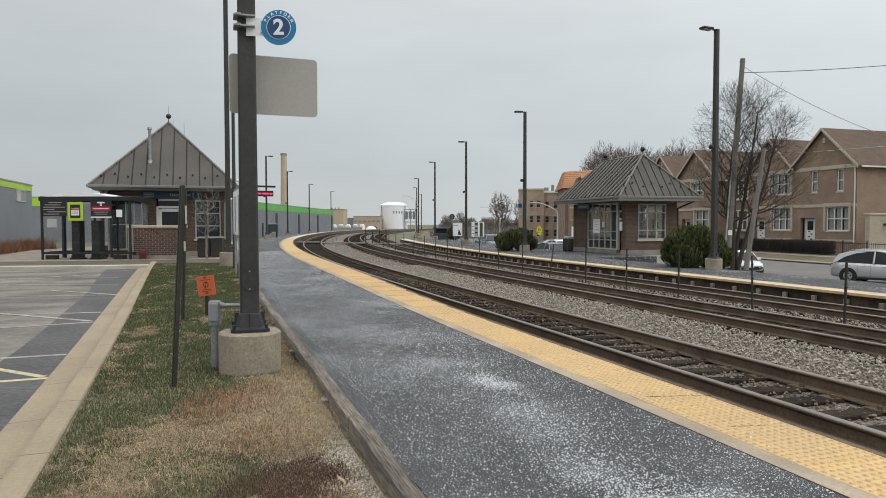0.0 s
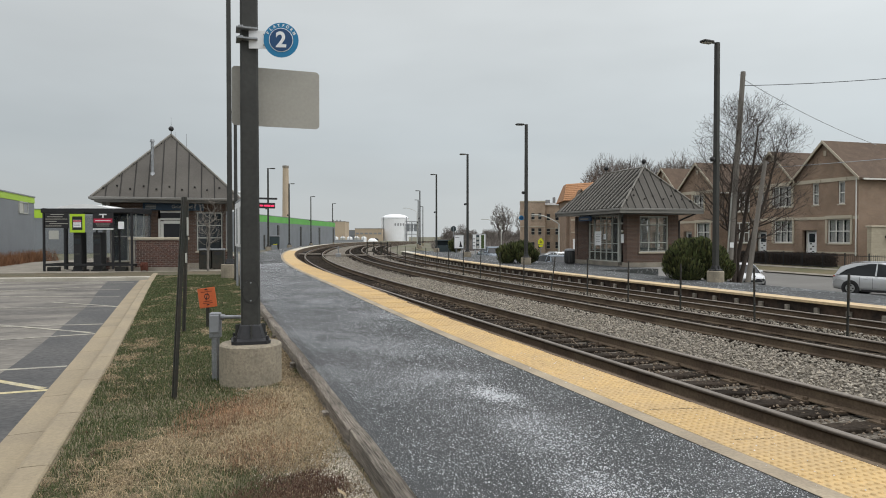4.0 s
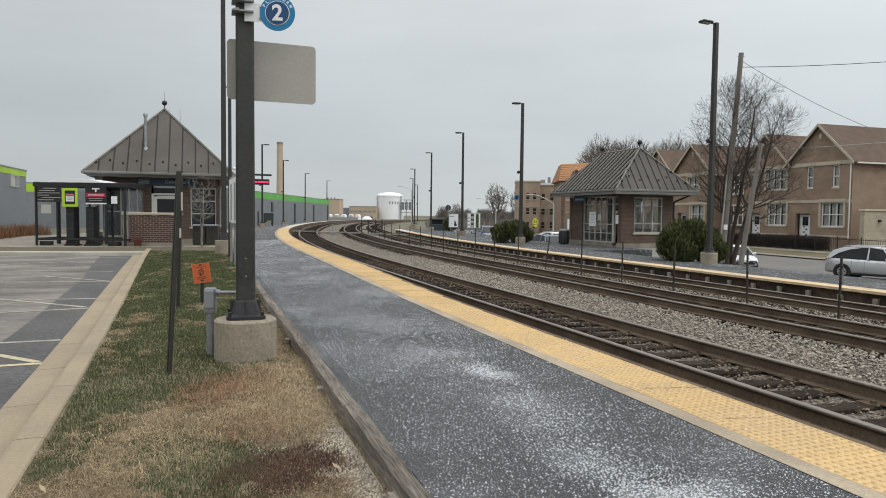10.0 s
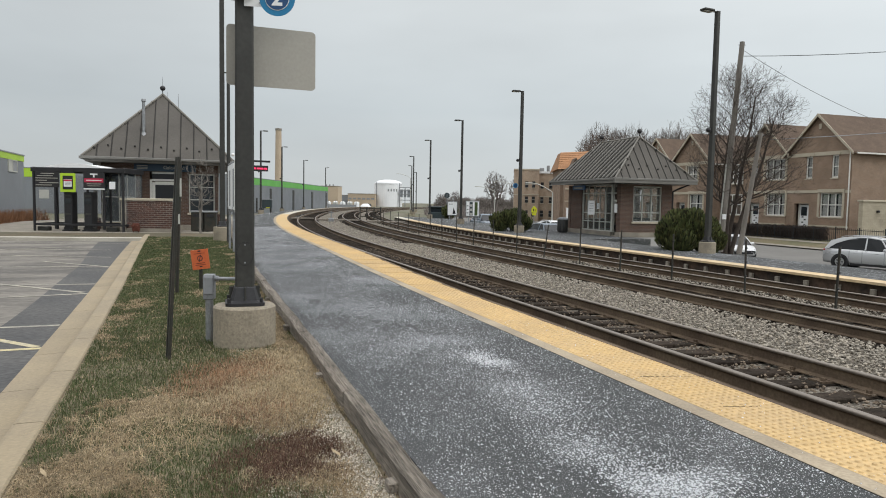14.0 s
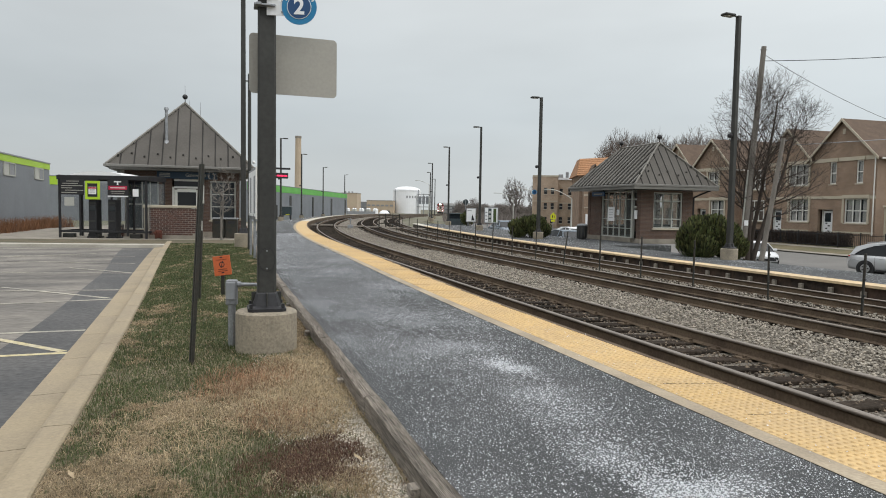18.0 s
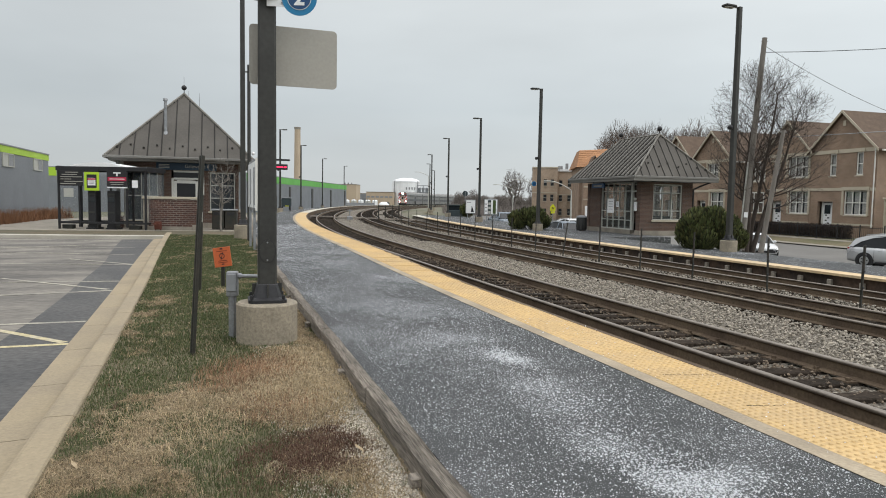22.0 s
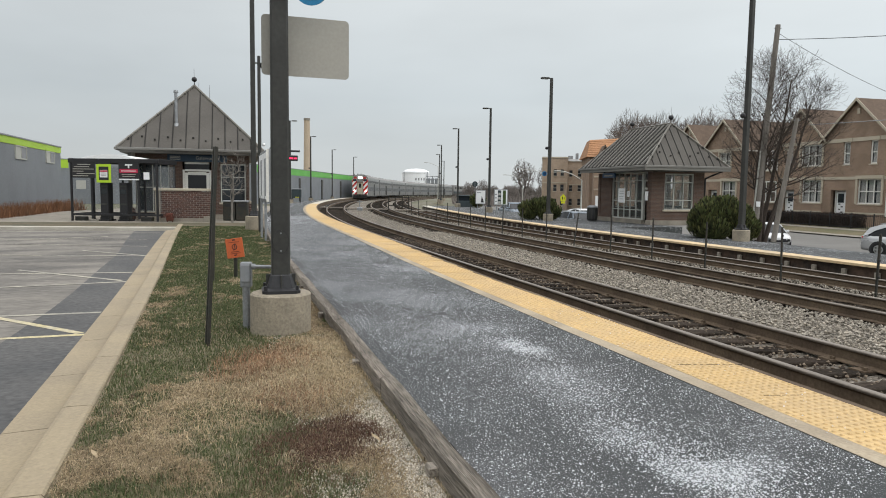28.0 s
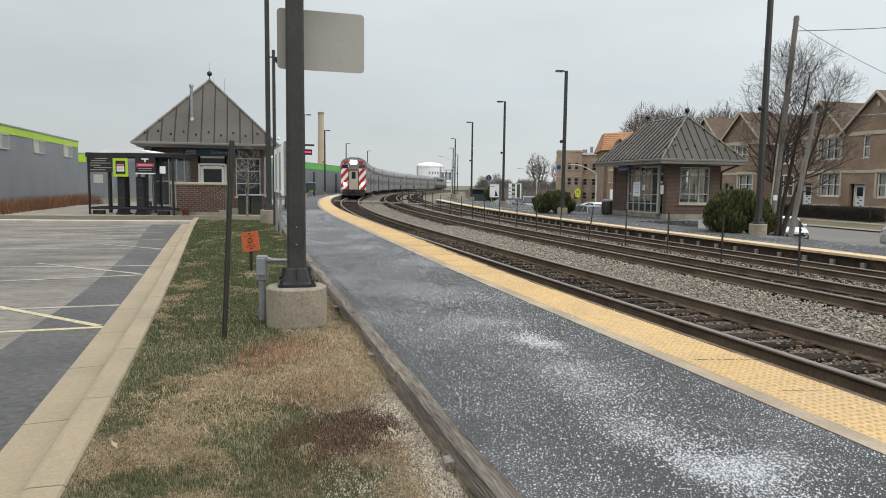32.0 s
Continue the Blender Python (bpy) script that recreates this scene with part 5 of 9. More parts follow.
def leaf_litter():
    rng = random.Random(4)
    me = Shape().add([(-0.04, 0, 0), (-0.015, 0.012, 0.012), (0.022, 0.01, 0.006), (0.045, 0, 0.014), (0.02, -0.012, 0.004), (-0.015, -0.01, 0.01)], [(0, 1, 5), (1, 2, 4, 5), (2, 3, 4)]).mesh("dead_leaf", M["straw"])
    for x, y in ((-2.2, 3.75), (-0.62, 4.12), (-2.1, 4.6)):
        ob = new("dead_leaf", me)
        ob.matrix_basis = pose(x, y, -0.10, rng.uniform(-20, 20), rng.uniform(-20, 20), rng.uniform(0, 360))
        tagged(ob, "curled pale dead leaf on the grass", "leaf", "dead leaves")


leaf_litter()


# ---- station house ----
def hip_roof(t, hx, y0, y1, z0, z1, name="roof", seam=0.62, fascia=0.22, guards=True, inset=None):
    """A seamed metal hip roof over x -hx..hx, y y0..y1; eaves at z0, ridge at z1."""
    ins = inset or hx
    a, b = (0, y0 + ins, z1), (0, y1 - ins, z1)
    c = [(-hx, y0, z0), (hx, y0, z0), (hx, y1, z0), (-hx, y1, z0)]
    low = [(x, y, z0 - 0.06) for x, y, z in c]
    sh = Shape().add([*c, a, b, *low], [(0, 1, 4), (1, 2, 5, 4), (2, 3, 5), (3, 0, 4, 5), (6, 7, 1, 0), (7, 8, 2, 1), (8, 9, 3, 2), (9, 6, 0, 3), (9, 8, 7, 6)])
    roof = part(name, sh, M["roofmetal"], t, "brown standing-seam metal hip roof")
    slope = (z1 - z0) / hx
    up = 0.03

    def rib(p, q, r=0.02, mat="seamandshade"):
        # shadow bars of the side slopes are built here too, under the same name
        part("seam", Shape().tube((p[0], p[1], p[2] + up * 0.6), (q[0], q[1], q[2] + up * 0.6), r * 2.1, r * 2.1, 5), M[mat], roof)
    n = int(2 * hx / seam)
    for i in range(1, n):
        x = -hx + 2 * hx * i / n
        d = hx - abs(x)
        e = d * ins / hx
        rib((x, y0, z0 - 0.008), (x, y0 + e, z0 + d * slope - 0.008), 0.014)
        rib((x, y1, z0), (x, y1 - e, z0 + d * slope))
    m = int((y1 - y0) / seam)
    for i in range(1, m):
        y = y0 + (y1 - y0) * i / m
        d = min(hx, (y - y0) * hx / ins, (y1 - y) * hx / ins)
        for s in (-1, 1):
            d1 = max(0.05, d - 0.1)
            # side seam in a pale tone: the light it catches is painted on
            rib((s * hx, y, z0 + 0.02), (s * (hx - d1), y, z0 + d1 * slope + 0.02), 0.034, "capandlitrib")
            # added dark bar that stands for the seam's shadow line, no second seam
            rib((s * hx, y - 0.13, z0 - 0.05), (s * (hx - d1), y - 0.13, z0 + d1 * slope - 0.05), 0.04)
    for p, q in ((c[0], a), (c[1], a), (c[2], b), (c[3], b), (a, b)):
        part("hip_cap", Shape().tube((p[0], p[1], p[2] + 0.02), (q[0], q[1], q[2] + 0.02), 0.06, 0.06, 6), M["capandlitrib"], roof)
    if guards:
        for k in range(int(2 * hx / 0.6)):
            x = -hx + 0.5 + k * 0.6
            dy = 0.38 + (0.14 if k % 2 else 0)
            if abs(x) < hx - dy - 0.1:
                part("snow_guard", Shape().box(x, y0 + dy, z0 + dy * slope * hx / ins + 0.05, 0.09, 0.05, 0.09, 0, 0.01), M["seamandshade"], roof)
        for k in range(int((y1 - y0) / 0.45)):
            y = y0 + 0.6 + k * 0.45
            dx = 0.38 + (0.14 if k % 2 else 0)
            if y < y1 - 0.6:
                part("snow_guard", Shape().box(-hx + dx, y, z0 + dx * slope + 0.05, 0.05, 0.09, 0.09, 0, 0.01), M["seamandshade"], roof)
    for nm, bx in (("gutter", (0, y0 - 0.05, z0 - 0.05, 2 * hx + 0.2, 0.12, 0.13)), ("gutter", (0, y1 + 0.05, z0 - 0.05, 2 * hx + 0.2, 0.12, 0.13)), ("gutter", (hx + 0.05, (y0 + y1) / 2, z0 - 0.05, 0.12, y1 - y0, 0.13)), ("gutter", (-hx - 0.05, (y0 + y1) / 2, z0 - 0.05, 0.12, y1 - y0, 0.13))):
        part(nm, Shape().box(*bx, 0, 0.02), M["fascia"], t, "grey metal gutter")
    part("soffit", Shape().box(0, (y0 + y1) / 2, z0 - 0.16, 2 * hx - 0.25, y1 - y0 - 0.25, 0.14), M["fascia"], t)
    for p in (a, b):
        f = part("finial", Shape().tube(p, (p[0], p[1], p[2] + 0.42), 0.02, 0.02, 8).ball((p[0], p[1], p[2] + 0.34), 0.14, 14, 8), M["black"], t, "dark ball finial", True)
        part("rod", Shape().tube((p[0], p[1], p[2] + 0.42), (p[0], p[1], p[2] + 0.95), 0.012, 0.006, 6), M["galv"], f)
    return roof


def pierced(u0, u1, z0, z1, holes, at):
    """A wall with openings (u0, u1, z0, z1), in one piece; at: the place of (u, z) on its face (0) or its back (1)."""
    us = sorted({u0, u1, *[h[0] for h in holes], *[h[1] for h in holes]})
    zs = sorted({z0, z1, *[h[2] for h in holes], *[h[3] for h in holes]})
    nu, nz = len(us), len(zs)

    def solid(i, j):
        if not (0 <= i < nu - 1 and 0 <= j < nz - 1):
            return False
        u, z = (us[i] + us[i + 1]) / 2, (zs[j] + zs[j + 1]) / 2
        return not any(a < u < b and c < z < d for a, b, c, d in holes)
    vs, fs = [at(u, z, k) for k in (0, 1) for z in zs for u in us], []

    def v(i, j, k):
        return (k * nz + j) * nu + i
    for i in range(nu - 1):
        for j in range(nz - 1):
            if not solid(i, j):
                continue
            fs.append((v(i, j, 0), v(i, j + 1, 0), v(i + 1, j + 1, 0), v(i + 1, j, 0)))
            fs.append((v(i, j, 1), v(i + 1, j, 1), v(i + 1, j + 1, 1), v(i, j + 1, 1)))
            for di, dj, a, b in ((-1, 0, (0, 0), (0, 1)), (1, 0, (1, 1), (1, 0)), (0, -1, (1, 0), (0, 0)), (0, 1, (0, 1), (1, 1))):
                if not solid(i + di, j + dj):
                    p, q = (i + a[0], j + a[1]), (i + b[0], j + b[1])
                    fs.append((v(*q, 0), v(*p, 0), v(*p, 1), v(*q, 1)))
    used = sorted({k for f in fs for k in f})
    where = {k: n for n, k in enumerate(used)}
    return Shape().add([vs[k] for k in used], [tuple(where[k] for k in f) for f in fs])


def window(parent, x0, x1, z0, z1, y, cols=2, rows=2, frame="frame", pane="pane", depth=0.08, bar=0.05, sill=True):
    """A framed window with single panes, in the wall plane y (it looks towards -y)."""
    w = part("window", Shape().box((x0 + x1) / 2, y, z1 - bar / 2, x1 - x0, depth, bar).box((x0 + x1) / 2, y, z0 + bar / 2, x1 - x0, depth, bar).box(x0 + bar / 2, y, (z0 + z1) / 2, bar, depth, z1 - z0 - 2 * bar).box(x1 - bar / 2, y, (z0 + z1) / 2, bar, depth, z1 - z0 - 2 * bar), M[frame], parent)
    wx, wz = (x1 - x0 - bar) / cols, (z1 - z0 - bar) / rows
    b = Shape()
    for i in range(1, cols):
        b.box(x0 + bar / 2 + i * wx, y, (z0 + z1) / 2, bar * 0.8, depth * 0.8, z1 - z0 - 2 * bar)
    for j in range(1, rows):
        b.box((x0 + x1) / 2, y + 0.002, z0 + bar / 2 + j * wz, x1 - x0 - 2 * bar, depth * 0.7, bar * 0.8)
    if b.v:
        part("mullion", b, M[frame], w)
    for i in range(cols):
        for j in range(rows):
            g = part("pane", Shape().box(x0 + bar / 2 + (i + 0.5) * wx, y + 0.015, z0 + bar / 2 + (j + 0.5) * wz, wx - bar * 0.4, 0.012, wz - bar * 0.4), M[pane], w)
            g.visible_shadow = False
    if sill:
        part("sill", Shape().box((x0 + x1) / 2, y - 0.06, z0 - 0.05, x1 - x0 + 0.16, 0.2, 0.09, 0, 0.01), M["trimtan"], w)
    return w


def station_house():
    t = thing("station_house", pose(-13.76, 34.0, -0.19, 0, 0, 19), "small brick station house with a brown metal hip roof", "station building")
    hx, y0, y1 = 3.46, 0.0, 12.4
    hip_roof(t, hx, y0, y1, 3.55, 7.15)
    wx, wy0, wy1, h = 2.75, 0.95, 11.4, 3.34
    # front wall in pieces round its openings
    front = pierced(-2.75, 2.75, 0, h, [(-2.74, -1.15, 0.35, 2.9), (-0.53, 0.87, -0.01, 2.95), (1.3, 2.6, 0.85, 2.9)], lambda x, z, d: (x, wy0 + d * 0.3, z))
    part("front_wall", front, M["brickdark"], t)
    part("side_wall", Shape().box(2.6, (wy0 + wy1) / 2 + 0.15, h / 2, 0.3, wy1 - wy0 - 0.3, h), M["brickdark"], t)
    part("side_wall", Shape().box(-2.6, (wy0 + wy1) / 2 + 0.15, h / 2, 0.3, wy1 - wy0 - 0.3, h), M["brickdark"], t)
    part("rear_wall", Shape().box(0, wy1 - 0.15, h / 2, 4.9, 0.3, h), M["brickdark"], t)
    part("plinth", Shape().box(0, wy0 - 0.03, 0.12, 5.6, 0.06, 0.26, 0, 0.01), M["concrete"], t)
    window(t, -2.73, -1.17, 0.37, 2.88, wy0 + 0.1, 4, 2, bar=0.06)
    window(t, 1.32, 2.58, 0.87, 2.88, wy0 + 0.1, 2, 3, bar=0.06)
    d = part("door", Shape().box(-0.48, wy0 + 0.08, 1.27, 0.1, 0.1, 2.54).box(0.82, wy0 + 0.08, 1.27, 0.1, 0.1, 2.54).box(0.17, wy0 + 0.08, 2.52, 1.2, 0.1, 0.1).box(0.17, wy0 + 0.08, 2.89, 1.2, 0.1, 0.1), M["whiteframe"], t, "pale metal door frame")
    leaf = part("door_leaf", Shape().box(-0.35, wy0 + 0.1, 1.2, 0.14, 0.06, 2.4).box(0.69, wy0 + 0.1, 1.2, 0.14, 0.06, 2.4).box(0.17, wy0 + 0.1, 2.36, 0.9, 0.06, 0.16).box(0.17, wy0 + 0.1, 0.5, 0.9, 0.06, 1.0), M["whiteframe"], d)
    part("door_glass", Shape().box(0.17, wy0 + 0.11, 1.64, 0.92, 0.02, 1.3), M["trainpane"], leaf)
    part("transom", Shape().box(0.17, wy0 + 0.1, 2.7, 1.2, 0.02, 0.28), M["trainpane"], d)
    part("door_pull", Shape().tube((0.62, wy0 + 0.03, 1.0), (0.62, wy0 + 0.03, 1.35), 0.015, 0.015, 8), M["galv"], leaf)
    part("notice", Shape().box(0.48, wy0 + 0.05, 1.42, 0.2, 0.01, 0.25), M["white"], leaf)
    # side facing the platform
    for k in range(3):
        y = 2.4 + k * 2.9
        wdw = window(t, 0, 1.7, 0.9, 2.8, 0.0, 3, 2)
        wdw.matrix_basis = pose(2.78, y, 0, 0, 0, 90)
    for x, y in ((2.95, 0.55), (-2.95, 0.55), (2.95, 11.8)):
        part("porch_post", Shape().box(x, y, h / 2, 0.16, 0.16, h, 0, 0.01), M["fascia"], t)
        part("post_base", Shape().box(x, y, 0.3, 0.4, 0.4, 0.6, 0, 0.02), M["brickred"], t)
    v = part("vent_pipe", Shape().tube((-0.8, 1.3, 4.7), (-0.8, 1.3, 6.5), 0.075, 0.075, 12), M["galv"], t, "galvanised vent pipe through the roof")
    part("vent_cap", Shape().tube((-0.8, 1.3, 6.46), (-0.8, 1.3, 6.58), 0.12, 0.1, 12), M["galv"], v)
    part("flashing", Shape().tube((-0.8, 1.3, 4.72), (-0.8, 1.3, 4.92), 0.17, 0.09, 12), M["galv"], v)
    part("lightning_rod", Shape().tube((0.75, 4.6, 6.4), (0.75, 4.6, 7.4), 0.015, 0.008, 6), M["galv"], t)


station_house()


def station_sign():
    t = thing("station_name_sign", pose(-13.76, 34.0, -0.19, 0, 0, 19), "dark blue station name board under the eaves", "sign")
    part("board", Shape().box(0.22, 0.80, 3.13, 2.9, 0.05, 0.36, 0, 0.008), M["darknavy"], t)
    for z in (3.21, 3.13, 3.06):
        part("bar", Shape().box(-0.86, 0.772, z, 0.5, 0.006, 0.035), M["signback"], t)
    writing("name", "Galewood", 0.24, pose(0.62, 0.770, 3.14, 90), M["signback"], t, 0.002)


station_sign()


def garden_wall():
    t = thing("brick_screen_wall", pose(-13.55, 31.95, -0.19, 0, 0, 3), "low red brick screen wall with a pale stone coping", "wall")
    part("brickwork", Shape().box(0.17, 0, 0.78, 2.54, 0.3, 1.56 - 0.2), M["brickred"], t)
    part("end_pier", Shape().box(-1.0, -0.012, 0.78, 0.26, 0.33, 1.36, 0, 0.01), M["concrete"], t, "pale salt-stained end of the wall")
    part("coping", Shape().box(0.17, 0, 1.53, 2.68, 0.42, 0.12, 0, 0.015), M["trimtan"], t, "pale stone coping")
    part("pier", Shape().box(-1.02, 0, 0.12, 0.3, 0.4, 0.34, 0, 0.02), M["concrete"], t)
    part("pier", Shape().box(1.34, 0, 0.12, 0.4, 0.4, 0.34, 0, 0.02), M["concrete"], t)
    part("footing", Shape().box(0.17, 0, 0.08, 2.2, 0.34, 0.22), M["concrete"], t)
    h = thing("hydrant_connection", pose(-13.85, 31.45, -0.18), "small rust-red pipe connection before the brick wall", "pipe")
    part("body", Shape().box(0, 0, 0.24, 0.3, 0.2, 0.36, 0, 0.03), M["rust"], h)
    part("outlet", Shape().tube((-0.09, -0.1, 0.3), (-0.09, -0.2, 0.3), 0.055, 0.055, 10).tube((0.09, -0.1, 0.3), (0.09, -0.2, 0.3), 0.055, 0.055, 10), M["rust"], h)
    part("leg", Shape().box(-0.12, 0, 0.06, 0.04, 0.04, 0.2).box(0.12, 0, 0.06, 0.04, 0.04, 0.2), M["rust"], h)


garden_wall()


def ticket_shelter():
    t = thing("ticket_shelter", pose(-16.42, 31.4, -0.17), "black-framed glass ticket shelter with a white domed roof", "shelter")
    w, dp = 4.15, 1.9
    for x in (-w / 2 + 0.05, -0.55, 0.55, w / 2 - 0.05):
        for y in (0, dp):
            if abs(x) > 1 or y > 0:
                part("post", Shape().box(x, y, 1.4, 0.09, 0.09, 2.8, 0, 0.01), M["black"], t)
    part("post", Shape().box(-w / 2 + 1.02, 0.0, 1.4, 0.09, 0.09, 2.6, 0, 0.01), M["black"], t)
    part("post", Shape().box(w / 2 - 0.92, 0.0, 1.4, 0.09, 0.09, 2.6, 0, 0.01), M["black"], t)
    for y in (0, dp):
        part("roof_beam", Shape().box(0, y, 2.80, w + 0.12, 0.14, 0.2, 0, 0.015), M["black"], t)
        part("bottom_rail", Shape().box(0, y, 0.30, w, 0.06, 0.10, 0, 0.01), M["black"], t)
    for x in (-w / 2, w / 2):
        part("side_beam", Shape().box(x, dp / 2, 2.80, 0.12, dp - 0.1, 0.24, 0, 0.015), M["black"], t)
        part("side_rail", Shape().box(x, dp / 2, 0.30, 0.06, dp - 0.1, 0.10, 0, 0.01), M["black"], t)
    for x in (-1.75, -0.55, 0.36, 1.4):
        part("foot_block", Shape().box(x, 0.3, 0.10, 0.5, 0.3, 0.2, 0, 0.02), M["pole"], t, "dark metal foot block")
    rings = []
    for k in range(9):
        a = -1 + 2 * k / 8
        z = 2.92 + 0.18 * (1 - a * a)
        rings.append([(-0.22 + a * 1.3, -0.02, z), (-0.22 + a * 1.3, dp + 0.02, z), (-0.22 + a * 1.3, dp + 0.02, z - 0.04), (-0.22 + a * 1.3, -0.02, z - 0.04)])
    part("roof", Shape().loft(rings), M["white"], t, "white curved polycarbonate roof", True)
    for y in (-0.03, dp + 0.03):
        arc = [(-0.22 + a * 1.3, 2.9 + 0.2 * (1 - a * a)) for a in np.linspace(-1, 1, 13)]
        part("roof_end", Shape().loft([[(x, y + q, z) for x, z in arc] for q in (-0.01, 0.01)]), M["white"], t, "white end panel of the domed roof")
    for x0, x1 in ((-w / 2 + 0.1, -0.6), (-0.5, 0.5), (0.6, w / 2 - 0.1)):
        g = part("glass_panel", Shape().box((x0 + x1) / 2, dp, 1.5, x1 - x0, 0.012, 2.2), M["kioskpane"], t)
        g.visible_shadow = False
    for x in (-w / 2, w / 2):
        g = part("glass_panel", Shape().box(x, dp / 2, 1.5, 0.012, dp - 0.15, 2.2), M["kioskpane"], t)
        g.visible_shadow = False

    def board(name, x0, x1, z0, z1, material, label, cat, y=-0.08):
        b = thing(name, pose(-16.42, 31.4, -0.17), label, cat)
        part("panel", Shape().box((x0 + x1) / 2, y, (z0 + z1) / 2, x1 - x0, 0.03, z1 - z0, 0, 0.006), M[material], b)
        return b
    b = board("fare_board", -1.93, -0.83, 2.0, 2.7, "black", "black board with rows of white writing", "sign")
    for k, (a, c) in enumerate(((0.25, 0.8), (0.1, 0.75), (0.04, 0.95), (0.04, 0.5), (0.2, 0.98), (0.04, 0.7))):
        part("bar", Shape().box(-1.93 + 1.1 * (a + c) / 2, -0.099, 2.62 - k * 0.105, 1.1 * (c - a), 0.006, 0.032), M["signback"], b)
    b = board("ticket_sign", -0.77, -0.08, 1.79, 2.64, "limesign", "bright lime ticket sign with a black panel", "sign", -0.1)
    part("hanger", Shape().box(-0.42, -0.06, 2.72, 0.5, 0.06, 0.2), M["black"], b)
    part("inset", Shape().box(-0.42, -0.119, 2.22, 0.46, 0.008, 0.62), M["black"], b)
    part("notice", Shape().box(-0.42, -0.125, 2.2, 0.36, 0.006, 0.34), M["white"], b)
    part("notice_band", Shape().box(-0.42, -0.130, 2.32, 0.36, 0.004, 0.07), M["red"], b)
    for k in range(3):
        part("bar", Shape().box(-0.42, -0.130, 2.24 - k * 0.06, 0.26, 0.004, 0.02), M["grey"], b)
    b = board("crossing_notice", 0.27, 1.22, 1.98, 2.70, "black", "black notice with a red band and white writing", "sign")
    part("band", Shape().box(0.75, -0.099, 2.34, 0.86, 0.006, 0.18), M["red"], b)
    part("band_bar", Shape().box(0.75, -0.104, 2.34, 0.7, 0.004, 0.035), M["white"], b)
    part("bar", Shape().box(0.75, -0.099, 2.18, 0.66, 0.006, 0.03), M["signback"], b)
    part("bar", Shape().box(0.75, -0.099, 2.09, 0.58, 0.006, 0.025), M["signback"], b)
    part("emblem", Shape().box(0.75, -0.099, 2.62, 0.34, 0.006, 0.06).box(0.75, -0.099, 2.53, 0.07, 0.006, 0.12), M["white"], b)
    part("lower_strip", Shape().box(0.75, -0.08, 1.95, 0.95, 0.03, 0.06, 0, 0.006), M["white"], b)
    board("paper_notice", 1.44, 1.71, 1.95, 2.29, "white", "plain white paper notice on the glass", "notice")
    board("paper_notice", -1.75, -1.30, 1.48, 1.88, "frame", "faded pale notice on the glass", "notice")
    for x, nm, mt in ((-0.55, "ticket_machine", "black"), (0.36, "ticket_machine", "black")):
        v = thing(nm, pose(-16.42 + x, 31.75, -0.17), "tall dark ticket machine inside the shelter" if nm == "ticket_machine" else "grey metal bin inside the glass shelter", "machine" if nm == "ticket_machine" else "bin", "ticket machines" if nm == "ticket_machine" else "")
        hgt = 1.75 if nm == "ticket_machine" else 1.05
        part("cabinet", Shape().box(0, 0, hgt / 2 + 0.05, 0.36, 0.5, hgt, 0, 0.02), M[mt], v)
        part("plinth", Shape().box(0, 0, 0.03, 0.54, 0.56, 0.08, 0, 0.01), M["black"], v)
        part("screen", Shape().box(0, -0.26, hgt * 0.78, 0.3, 0.02, 0.22, 0, 0.004), M["pane"], v)
        part("top_lamp", Shape().box(0, -0.26, hgt * 0.93, 0.34, 0.02, 0.08, 0, 0.004), M["pole"], v)
        part("slot", Shape().box(0, -0.26, hgt * 0.45, 0.28, 0.02, 0.08, 0, 0.004), M["pole"], v)


ticket_shelter()


def poster_case():
    t = thing("poster_case", pose(-6.31, 20.9, -0.13, 0, 0, 20.8), "grey-framed poster case on two steel posts by the platform", "notice board")
    for y in (-0.75, 0.9):
        part("post", Shape().box(0.02, y, 0.6, 0.07, 0.07, 1.5, 0, 0.01), M["galv"], t)
    c = part("case", Shape().box(0.07, 0, 1.94, 0.10, 3.0, 1.54, 0, 0.015), M["galv"], t, "grey metal case")
    for y in (-0.76, 0.74):
        p = part("poster", Shape().box(0.005, y, 1.94, 0.02, 1.36, 1.36, 0, 0.004), M["white"], c, "pale printed poster")
        part("poster_panel", Shape().box(-0.008, y - 0.2, 1.9, 0.006, 0.5, 1.1), M["grey"], p)
    part("edge_strip", Shape().box(0.02, -1.51, 1.94, 0.07, 0.03, 1.5), M["whiteframe"], c)
    cp = thing("camera_mast", station(25.2, -4.85, -0.1), "slim dark camera mast near the station house", "mast")
    part("pole", Shape().tube((0, 0, -0.2), (0, 0, 6.2), 0.07, 0.055, 10), M["pole"], cp)
    part("bracket", Shape().box(0, 0, 5.95, 0.3, 0.04, 0.04), M["pole"], cp)
    part("camera_dome", Shape().ball((0.16, 0, 5.86), 0.12, 12, 8), M["black"], cp, "dark dome camera", True)
    part("camera_dome", Shape().ball((0.14, 0, 3.1), 0.06, 12, 8), M["white"], cp, "small white camera", True)


poster_case()


